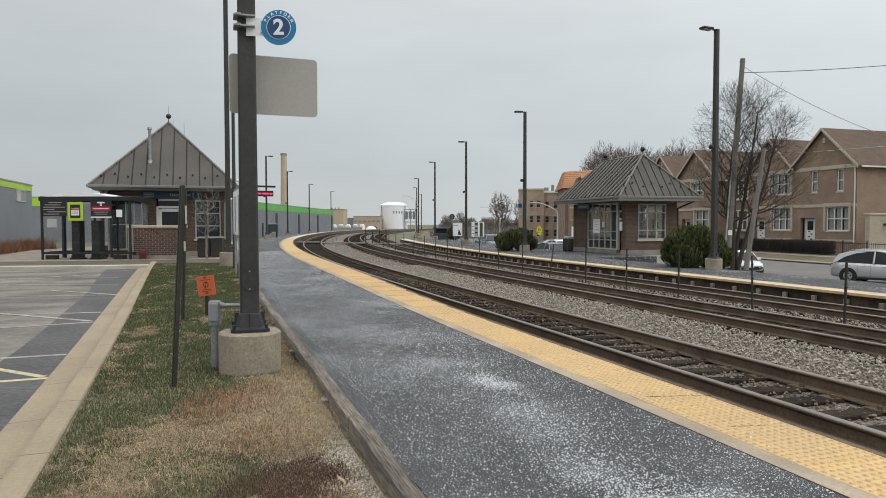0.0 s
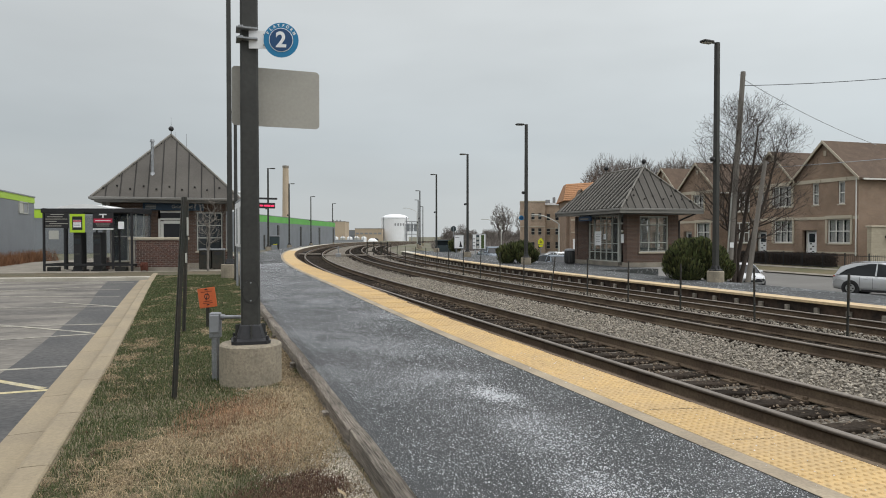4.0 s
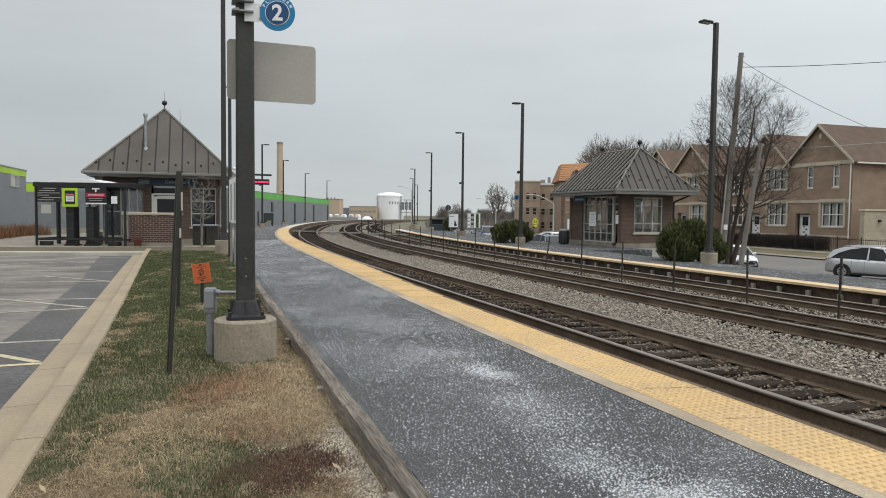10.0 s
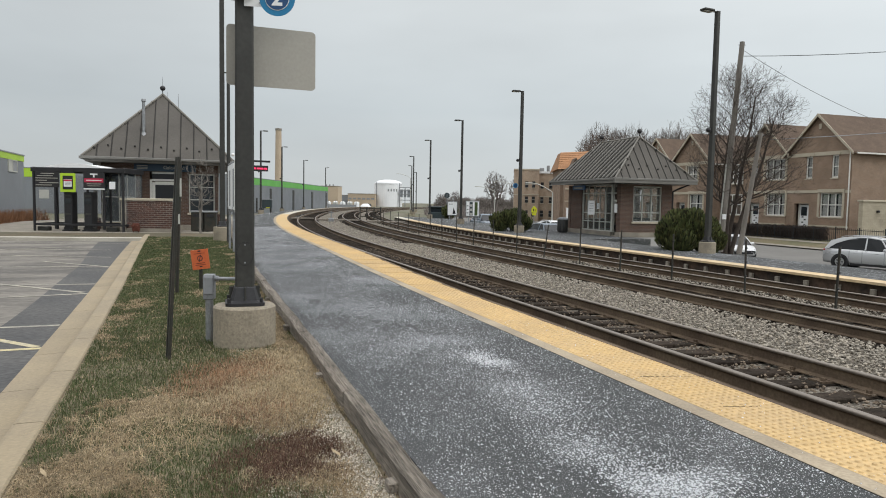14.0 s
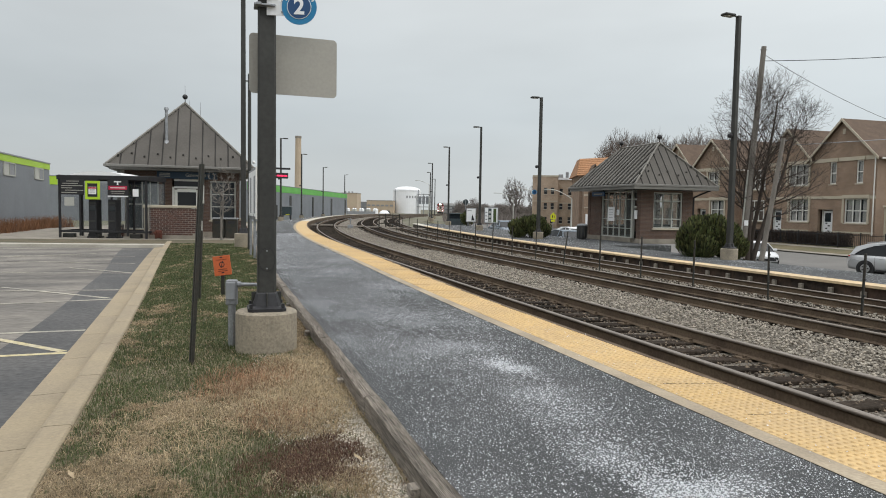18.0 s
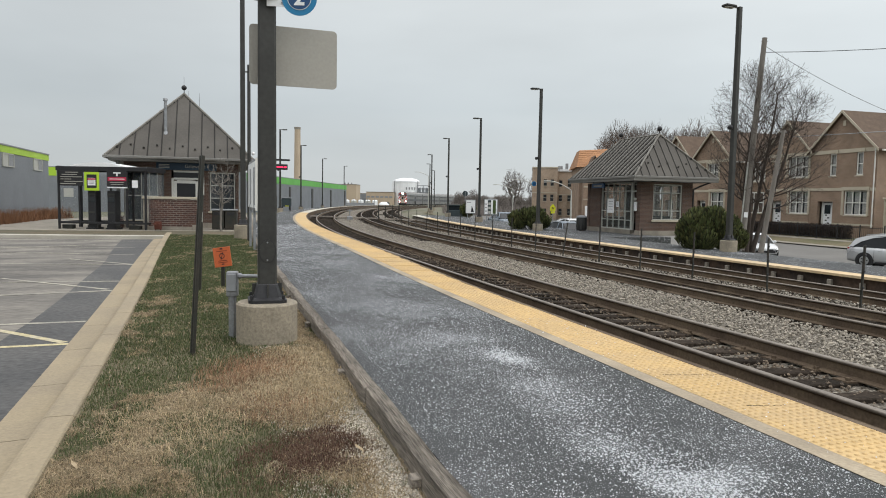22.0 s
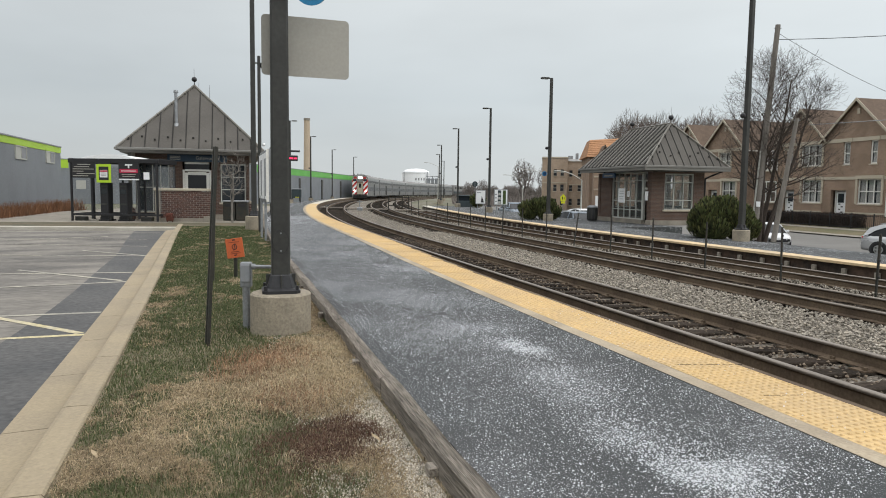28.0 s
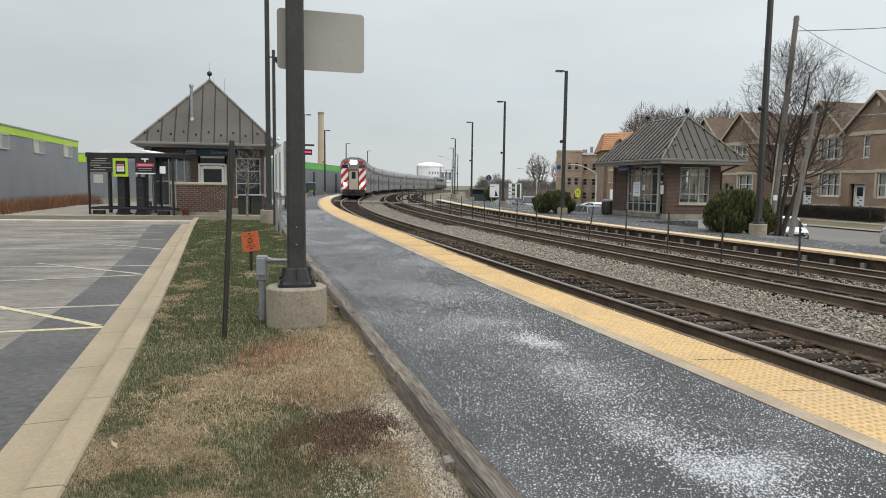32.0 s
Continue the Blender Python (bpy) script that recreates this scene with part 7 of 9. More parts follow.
# ---- old utility poles and wires ----
def old_pole(foot, top, r, label, fitted=True):
    t = thing("utility_pole", Matrix.Translation(foot), label, "utility pole", "leaning utility poles")
    d = Vector(top) - Vector(foot)
    part("mast", Shape().tube((0, 0, 0), d, r, r * 0.72, 12), M["oldpole"], t)
    part("bolt", Shape().tube(d * 0.985 + Vector((-0.2, 0, 0)), d * 0.985 + Vector((0.2, 0, 0)), 0.02, 0.02, 6), M["galv"], t)
    if not fitted:
        return t
    part("ground_wire", Shape().tube(d * 0.05 + Vector((-r, -r * 0.4, 0)), d * 0.42 + Vector((-r, -r * 0.4, 0)), 0.045, 0.045, 5), M["frame"], t, "pale plastic conduit")
    part("tag", Shape().box(d.x * 0.12 + 0.0, d.y * 0.12 - r - 0.01, d.z * 0.12 + 0.6, 0.22, 0.02, 0.3), M["white"], t)
    return t


old_pole((16.66, 40.0, -1.15), (17.43, 40.0, 11.01), 0.19, "tall weathered wooden utility pole leaning slightly")
old_pole((16.02, 36.0, -1.0), (16.98, 36.2, 5.4), 0.14, "short broken wooden pole leaning against the tree", False)


def wire(a, b, sag, r=0.018, mat="black", tone="thin dark"):
    t = thing("overhead_wire", Matrix.Identity(4), tone + " overhead wire sagging from the utility pole", "wire", "overhead wires")
    a, b = Vector(a), Vector(b)
    pts = [a.lerp(b, k / 12) - Vector((0, 0, sag * 4 * (k / 12) * (1 - k / 12))) for k in range(13)]
    part("cable", Shape().loft([[(p.x + a * r, p.y, p.z + b * r) for a, b in ((1, 0), (0, 1), (-1, 0), (0, -1))] for p in pts]), M[mat], t)


wire((17.4, 40, 10.2), (40.0, 38.0, 12.2), 0.5)
wire((17.4, 40, 10.6), (29.0, 46.0, 7.55), 0.25, 0.02, "galv", "thin pale")
wire((20.2, 42, 5.64), (33.0, 31.54, 6.2), 0.1, 0.02, "galv", "thin pale")


# ---- townhouses ----
ROW = math.degrees(math.atan2(0.30, 0.954))      # the row runs along the street


def townhouse(at, width, depth, eave, ridge, label, openings, side_openings=False, chimney=False):
    """A gabled brick house; its front is the local -x face, y along the street away from the camera."""
    t = thing("townhouse", at, label, "house", "row of townhouses")
    w2 = width / 2
    z0 = -1.1
    fr = pierced(-w2, w2, z0, eave, [o[:4] for o in openings], lambda y, z, d: (d * 0.3, y, z))
    part("front_wall", fr, M["bricktan"], t)
    gb = Shape().add([(0, -w2, eave), (0, w2, eave), (0, 0, ridge - 0.1), (0.3, -w2, eave), (0.3, w2, eave), (0.3, 0, ridge - 0.1)], [(0, 2, 1), (3, 4, 5), (0, 1, 4, 3), (1, 2, 5, 4), (2, 0, 3, 5)])
    part("gable", gb, M["bricktan"], t)
    part("side_wall", Shape().box(depth / 2 + 0.15, -w2 + 0.15, (z0 + eave) / 2, depth - 0.3, 0.298, eave - z0), M["bricktan"], t)
    part("side_wall", Shape().box(depth / 2 + 0.15, w2 - 0.15, (z0 + eave) / 2, depth - 0.3, 0.298, eave - z0), M["bricktan"], t)
    part("rear_wall", Shape().box(depth - 0.15, 0, (z0 + eave) / 2, 0.3, width - 0.6, eave - z0), M["bricktan"], t)
    for s in (-1, 1):
        ov = 0.35
        k = (ridge - eave) / w2
        rf = Shape().add([(-0.35, s * (w2 + ov), eave - ov * k), (depth, s * (w2 + ov), eave - ov * k), (depth, 0, ridge), (-0.35, 0, ridge)] + [(-0.35, s * (w2 + ov), eave - ov * k - 0.14), (depth, s * (w2 + ov), eave - ov * k - 0.14), (depth, 0, ridge - 0.14), (-0.35, 0, ridge - 0.14)],
                         [(0, 1, 2, 3), (7, 6, 5, 4), (0, 4, 5, 1), (1, 5, 6, 2), (2, 6, 7, 3), (3, 7, 4, 0)])
        part("roof", rf, M["shingle"], t, "brown shingled roof slope")
        part("bargeboard", Shape().add([(-0.39, s * (w2 + ov), eave - ov * k - 0.22), (-0.39, 0, ridge - 0.22), (-0.39, 0, ridge + 0.02), (-0.39, s * (w2 + ov), eave - ov * k + 0.02), (-0.34, s * (w2 + ov), eave - ov * k - 0.22), (-0.34, 0, ridge - 0.22), (-0.34, 0, ridge + 0.02), (-0.34, s * (w2 + ov), eave - ov * k + 0.02)],
                                       [(0, 1, 2, 3), (7, 6, 5, 4), (0, 4, 5, 1), (1, 5, 6, 2), (2, 6, 7, 3), (3, 7, 4, 0)]), M["trimtan"], t, "pale bargeboard")
        part("gutter", Shape().box(depth / 2, s * (w2 + ov + 0.04), eave - ov * k - 0.1, depth, 0.12, 0.12), M["whiteframe"], t)
    part("string_course", Shape().box(-0.02, 0, 6.1, 0.06, width, 0.30), M["trimtan"], t)
    part("string_course", Shape().box(-0.02, 0, 3.03, 0.06, width, 0.24), M["trimtan"], t)
    part("base_course", Shape().box(-0.02, -width * 0.19, 0.22, 0.06, width * 0.6, 0.14), M["trimtan"], t)
    part("gable_vent", Shape().box(-0.03, 0, (eave + ridge) / 2 + 0.45, 0.06, 0.25, 0.42), M["trimtan"], t)
    if chimney:
        part("downpipe", Shape().tube((-0.1, -w2 + 0.12, eave - 0.3), (-0.1, -w2 + 0.12, 0), 0.05, 0.05, 8), M["whiteframe"], t, "pale downpipe at the corner")
    for y0, y1, lo, hi, kind in openings:
        fm = pose(0.0, y1, 0, 0, 0, -90)
        if kind == "door":
            part("porch_back", Shape().box(0.55, (y0 + y1) / 2, (lo + hi) / 2, 0.1, y1 - y0, hi - lo), M["brickdark"], t)
            d = part("door", Shape().box(0.45, (y0 + y1) / 2 + 0.1, lo + 1.02, 0.06, 0.9, 2.05, 0, 0.01), M["white"], t, "white panelled house door")
            part("door_glass", Shape().box(0.415, (y0 + y1) / 2 + 0.1, lo + 1.5, 0.02, 0.6, 0.75), M["pane"], d)
            gr = Shape()
            for q in range(4):
                gr.box(0.405, (y0 + y1) / 2 + 0.1 + (0.12 if q % 2 else -0.12), lo + 0.35 + 0.22 * q, 0.012, 0.2, 0.1)
            part("scroll_grille", gr, M["black"], d, "dark scrolled ironwork on the storm door")
            part("door_casing", Shape().box(0.43, (y0 + y1) / 2 - 0.42, lo + 1.2, 0.1, 0.1, 2.4).box(0.43, (y0 + y1) / 2 + 0.62, lo + 1.2, 0.1, 0.1, 2.4).box(0.43, (y0 + y1) / 2 + 0.1, lo + 2.15, 0.1, 0.94, 0.1), M["whiteframe"], d)
            part("transom", Shape().box(0.45, (y0 + y1) / 2 + 0.1, lo + 2.3, 0.03, 0.85, 0.2), M["pane"], d)
        else:
            n = max(1, round((y1 - y0) / 0.85))
            w = window(t, 0.0, y1 - y0, lo, hi, 0.12, n, 2, "whiteframe", "housepane", bar=0.10)
            w.matrix_basis = fm
            part("lintel", Shape().box(-0.05, (y0 + y1) / 2, hi + 0.14, 0.12, y1 - y0 + 0.4, 0.26), M["trimtan"], t)
            if y1 - y0 > 1.5:
                part("surround", Shape().box(-0.03, y0 - 0.1, (lo + hi) / 2, 0.1, 0.18, hi - lo), M["trimtan"], t, "pale stone window surround")
                part("surround", Shape().box(-0.03, y1 + 0.1, (lo + hi) / 2, 0.1, 0.18, hi - lo), M["trimtan"], t, "pale stone window surround")
            cu = Shape()
            for j in range(n):
                yy = y0 + (y1 - y0) * (j + 0.5) / n
                cu.box(0.19, yy - (y1 - y0) / n * 0.08, (lo + hi) / 2, 0.03, (y1 - y0) / n * 0.7, hi - lo - 0.1)
            part("curtain", cu, M["whiteframe"], w, "pale curtain behind the panes", False, fm.inverted())
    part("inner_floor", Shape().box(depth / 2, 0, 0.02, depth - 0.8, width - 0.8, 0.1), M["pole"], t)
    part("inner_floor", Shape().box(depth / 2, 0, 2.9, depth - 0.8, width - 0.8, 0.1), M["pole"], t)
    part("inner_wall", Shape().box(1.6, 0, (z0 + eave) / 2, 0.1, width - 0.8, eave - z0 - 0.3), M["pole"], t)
    if chimney:
        part("flue", Shape().tube((9.5, 0.3, ridge - 0.1), (9.5, 0.3, ridge + 1.0), 0.12, 0.12, 10), M["galv"], t, "galvanised flue pipe")
    return t


def row_pose(s, z=-0.15):
    return pose(31.2 - 0.30 * s * 1.0, 56.0 + 0.954 * s, z, 0, 0, ROW)


BAY = [(-2.46, -0.31, 0.97, 2.95, "window"), (0.76, 2.31, -0.1, 2.05, "door"), (-1.92, -1.28, 4.13, 5.95, "window"), (0.6, 1.26, 4.13, 5.95, "window")]
BAY2 = [(-2.42, -0.28, 0.97, 2.95, "window"), (0.6, 2.05, -0.1, 2.05, "door"), (-2.3, 0.0, 4.1, 5.95, "window"), (0.93, 1.75, 4.15, 5.55, "window")]
BAY3 = [(-1.95, 0.15, 0.97, 2.95, "window"), (0.9, 2.3, -0.1, 2.05, "door"), (-1.0, 0.7, 4.13, 5.85, "window")]
townhouse(row_pose(0.05), 6.3, 13, 6.42, 9.37, "tan brick townhouse with a brown gable roof and pale trim", BAY, True, True)
townhouse(row_pose(5.78), 5.1, 12, 6.6, 9.15, "tan brick townhouse half hidden behind a bare tree", BAY2)
townhouse(row_pose(16.0), 6.3, 12, 6.3, 9.2, "tan brick townhouse further along the row", BAY3)
townhouse(row_pose(21.9), 5.7, 12, 6.4, 9.2, "tan brick townhouse seen past the shelter roof", BAY2)
link = thing("link_house", row_pose(10.6), "recessed brick link between two townhouses", "house", "row of townhouses")
part("wall", Shape().box(4.5, 0, 2.6, 7.0, 4.5, 7.2), M["bricktan"], link)
part("roof", Shape().add([(0.9, -2.1, 6.2), (8, -2.1, 6.2), (8, 2.1, 6.2), (0.9, 2.1, 6.2), (4.4, -2.1, 8.6), (4.4, 2.1, 8.6)], [(0, 3, 5, 4), (1, 4, 5, 2), (0, 4, 1), (3, 2, 5), (0, 1, 2, 3)]), M["shingle"], link)
wl = window(link, 0, 2.0, 3.9, 5.8, 0.0, 3, 2, "whiteframe", "housepane", bar=0.1)
wl.matrix_basis = pose(0.95, 1.0, 0, 0, 0, -90)
wl = window(link, 0, 2.0, 0.9, 2.9, 0.0, 3, 2, "whiteframe", "housepane", bar=0.1)
wl.matrix_basis = pose(0.95, 1.0, 0, 0, 0, -90)

yard = thing("yard_wall", pose(30.6, 49.2, -0.75, 0, 0, ROW), "pale stone garden wall with a coping beside the house", "wall")
part("stonework", Shape().box(3.0, 0, 1.4, 6.0, 0.35, 2.8), M["stonewall"], yard)
part("coping", Shape().box(3.0, 0, 2.86, 6.2, 0.5, 0.13, 0, 0.02), M["trimtan"], yard)
part("wall_lamp", Shape().box(1.4, -0.25, 2.1, 0.2, 0.2, 0.16, 0, 0.03), M["black"], yard)


def front_hedge():
    fence = thing("iron_fence", Matrix.Identity(4), "black iron fence before the townhouse hedge", "fence")
    hd = thing("hedge", Matrix.Identity(4), "leafless dark brown hedge before the townhouses", "hedge")
    rng = np.random.default_rng(51)
    vs, fs = [], []
    for _ in range(46000):
        s = rng.uniform(42.6, 66)
        if 33 < s < 33.8 or 50.5 < s < 51.1:
            continue
        u = rng.uniform(38.0, 38.9)
        p = along(s, u)
        z = ground_z(p.x, p.y) + rng.uniform(0.0, 1.0)
        h, t = rng.uniform(0.08, 0.25), rng.uniform(0, 6.28)
        i = len(vs)
        w = 0.018
        vs += [(p.x - w * math.cos(t), p.y - w * math.sin(t), z), (p.x + w * math.cos(t), p.y + w * math.sin(t), z), (p.x + rng.normal(0, 0.1), p.y + rng.normal(0, 0.1), z + h)]
        fs.append((i, i + 1, i + 2))
    me = bpy.data.meshes.new("twigs")
    me.from_pydata(vs, [], fs)
    me.materials.append(M["hedge"])
    tagged(part("twig_mass", me, M["hedge"], hd), "", "", "", "stuff")
    s = 2.0
    while s < 64:
        p = along(s, 37.6)
        z = ground_z(p.x, p.y)
        part("fence_post", Shape().box(p.x, p.y, z + 0.6, 0.07, 0.07, 1.3, 0, 0.01), M["black"], fence)
        s += 2.4
    for hgt in (0.2, 1.05):
        part("rail", Shape().loft([[(q.x + a, q.y, ground_z(q.x, q.y) + hgt + b) for a, b in ((-0.02, -0.02), (0.02, -0.02), (0.02, 0.02), (-0.02, 0.02))] for q in (along(s, 37.6) for s in np.arange(2, 65, 1.0))]), M["black"], fence)
    pk = Shape()
    for s in np.arange(2, 64, 0.2):
        q = along(s, 37.6)
        z = ground_z(q.x, q.y)
        pk.box(q.x, q.y, z + 0.62, 0.018, 0.018, 1.1)
    tagged(part("picket", pk, M["black"], fence), "", "", "", "stuff")


front_hedge()


# ---- cars ----
def car(m, kind, paint, label):
    """A parked car, its nose along local +x."""
    t = thing("car", m, label, "car", "parked cars")
    if kind == "suv":
        L, W, H, belt, r = 4.85, 1.95, 1.74, 1.06, 0.37
        low = [(-2.42, 0.42, 0.95, 0.86), (-2.38, 0.32, 1.06, 0.92), (-1.9, 0.26, 1.09, 0.965), (-0.5, 0.24, 1.07, 0.975), (0.7, 0.24, 1.04, 0.975), (1.25, 0.25, 1.02, 0.96), (1.9, 0.27, 0.96, 0.93), (2.3, 0.32, 0.84, 0.84), (2.42, 0.42, 0.7, 0.72)]
        cab = [(-2.30, 1.08, 1.10, 0.85, 0.80), (-2.02, 1.09, 1.50, 0.89, 0.68), (-1.5, 1.09, 1.66, 0.9, 0.68), (-0.3, 1.07, 1.72, 0.91, 0.68), (0.35, 1.05, 1.63, 0.91, 0.66), (1.25, 1.03, 1.06, 0.89, 0.84)]
        wheels = (-1.5, 1.34)
    else:
        L, W, H, belt, r = 4.5, 1.8, 1.45, 0.9, 0.32
        low = [(-2.25, 0.42, 0.8, 0.78), (-2.2, 0.32, 0.92, 0.85), (-1.7, 0.25, 0.95, 0.89), (-0.5, 0.22, 0.93, 0.9), (0.7, 0.22, 0.91, 0.9), (1.3, 0.23, 0.86, 0.88), (1.85, 0.25, 0.76, 0.84), (2.15, 0.3, 0.66, 0.74), (2.25, 0.4, 0.56, 0.62)]
        cab = [(-1.85, 0.95, 0.97, 0.78, 0.75), (-1.1, 0.95, 1.34, 0.82, 0.62), (-0.6, 0.94, 1.42, 0.83, 0.62), (0.1, 0.93, 1.43, 0.83, 0.62), (0.5, 0.92, 1.34, 0.83, 0.62), (1.25, 0.88, 0.90, 0.8, 0.76)]
        wheels = (-1.32, 1.34)
    rings = []
    for x, z0, z1, w in low:
        rings.append([(x, -w * 0.9, z0), (x, w * 0.9, z0), (x, w, z0 + 0.18), (x, w, z1 - 0.16), (x, w * 0.93, z1 - 0.03), (x, w * 0.7, z1 + 0.01), (x, -w * 0.7, z1 + 0.01), (x, -w * 0.93, z1 - 0.03), (x, -w, z1 - 0.16), (x, -w, z0 + 0.18)])
    body = part("body", Shape().loft(rings), M[paint], t, "", True)
    rings = [[(x, -wb, zb - 0.03), (x, wb, zb - 0.03), (x, wt + (wb - wt) * 0.12, zt - 0.05), (x, wt * 0.9, zt), (x, -wt * 0.9, zt), (x, -wt - (wb - wt) * 0.12, zt - 0.05)] for x, zb, zt, wb, wt in cab]
    part("glasshouse", Shape().loft(rings), M["carpane"], t, "dark tinted windows")
    top = [(x, zt, wt) for x, zb, zt, wb, wt in cab[1:-1]]
    rf = Shape().loft([[(x, -wt * 1.02, zt - 0.03), (x, wt * 1.02, zt - 0.03), (x, wt * 0.93, zt + 0.025), (x, -wt * 0.93, zt + 0.025)] for x, zt, wt in top])
    part("roof", rf, M[paint], t, "", True)
    for s in (-1, 1):
        for i in (1, 2, 3, 4):
            x, zb, zt, wb, wt = cab[i]
            if i == 2:
                continue
            k = 0.0 if i in (3,) else (-0.1 if i == 1 else 0.45)
            part("pillar", Shape().tube((x + k, s * (wb + 0.003), zb - 0.02), (x, s * (wt * 0.98 + 0.01), zt - 0.01), 0.045, 0.035, 6), M[paint], t)
        if kind == "suv":
            q0 = [(x, 0.905 - (z - 1.06) * 0.35, z) for x, z in ((-2.31, 1.06), (-2.12, 1.08), (-1.75, 1.36), (-1.2, 1.57), (-0.7, 1.645), (-1.5, 1.66), (-2.06, 1.49))]
            part("rear_quarter", Shape().loft([[(x, s * (y + o), z) for x, y, z in q0] for o in (0.014, -0.03)]), M[paint], t, "painted panel above and behind the rear side window")
            part("roof_rail", Shape().path([(-1.6, s * 0.62, 1.70), (-1.4, s * 0.62, 1.76), (0.1, s * 0.62, 1.78), (0.35, s * 0.62, 1.69)], 0.02, 6), M["rim"], t)
        part("mirror", Shape().box(cab[4][0] + 0.3, s * (cab[4][3] + 0.12), cab[4][1] + 0.05, 0.14, 0.2, 0.14, 0, 0.04), M[paint], t)
        for x in (-0.75, 0.25):
            part("door_handle", Shape().box(x, s * (W / 2 + 0.0), belt - 0.16, 0.2, 0.035, 0.035, 0, 0.01), M["rim"], t)
        for x in (-0.42, 0.62, -1.05):
            part("door_gap", Shape().box(x, s * (W / 2 - 0.003), belt - 0.38, 0.012, 0.012, 0.6), M["black"], t)
        part("sill", Shape().box(0, s * (W / 2 - 0.06), 0.27, 2.0, 0.08, 0.12, 0, 0.02), M["black"], t)
        xf, xr = low[-2][0], low[1][0]
        part("headlight", Shape().box(xf - 0.16, s * (low[-2][3] - 0.12), low[-2][2] - 0.08, 0.34, 0.26, 0.14, s * -0.5, 0.03), M["headlamp"], t)
        part("tail_light", Shape().box(xr + 0.05, s * (low[1][3] - 0.1), low[1][2] - 0.14, 0.12, 0.16, 0.22, s * 0.3, 0.03), M["taillamp"], t)
        for x in wheels:
            part("wheel_arch", Shape().tube((x, s * (W / 2 - 0.22), r), (x, s * (W / 2 + 0.004), r), r + 0.07, r + 0.07, 20), M["black"], t)
            y0, y1 = s * (W / 2 - 0.22), s * (W / 2 + 0.012)
            n = 24
            rings = [[(x + q * math.cos(2 * math.pi * i / n), y, r + q * math.sin(2 * math.pi * i / n)) for i in range(n)] for q, y in ((r * 0.8, y0), (r, y0 + (y1 - y0) * 0.15), (r, y0 + (y1 - y0) * 0.85), (r * 0.93, y1))]
            w = part("wheel", Shape().loft(rings), M["tyre"], t, "black tyre")
            part("rim", Shape().tube((x, y1 - s * 0.02, r), (x, y1 + s * 0.006, r), r * 0.66, r * 0.62, 20), M["rim"], w)
            for k in range(5):
                a = 2 * math.pi * k / 5
                part("rim_gap", Shape().box(x + r * 0.38 * math.cos(a), y1 + s * 0.008, r + r * 0.38 * math.sin(a), r * 0.22, 0.006, r * 0.16), M["black"], w)
    part("grille", Shape().box(low[-1][0] - 0.02, 0, low[-1][2] - 0.06, 0.08, 0.9, 0.14, 0, 0.02), M["black"], t)
    part("bumper_intake", Shape().box(low[-1][0] - 0.02, 0, 0.42, 0.1, 1.1, 0.12, 0, 0.02), M["black"], t)
    part("number_plate", Shape().box(low[-1][0] + 0.02, 0, 0.55, 0.02, 0.36, 0.12), M["white"], t)
    part("number_plate", Shape().box(low[0][0] - 0.01, 0, 0.8, 0.02, 0.36, 0.12), M["white"], t)
    return t


def car_at(x, y, rz, kind, paint, label):
    return car(pose(x, y, ground_z(x, y) + 0.03, 0, 0, rz), kind, paint, label)


car_at(23.36, 35.85, -52, "suv", "silver", "silver sport utility car parked along the street")
car_at(18.9, 43.4, -97, "sedan", "whitecar", "white sedan parked facing the railway")
car_at(7.6, 46.8, -70, "sedan", "bluecar", "pale blue-grey sedan parked behind the bushes")
car_at(9.6, 55.0, -75, "suv", "whitecar", "white car parked further along behind the platform")
car_at(4.4, 62.0, -75, "sedan", "bluecar", "blue-grey sedan beside the dark bush")
car_at(5.4, 66.5, -75, "sedan", "darkcar", "dark sedan parked behind the notice boards")


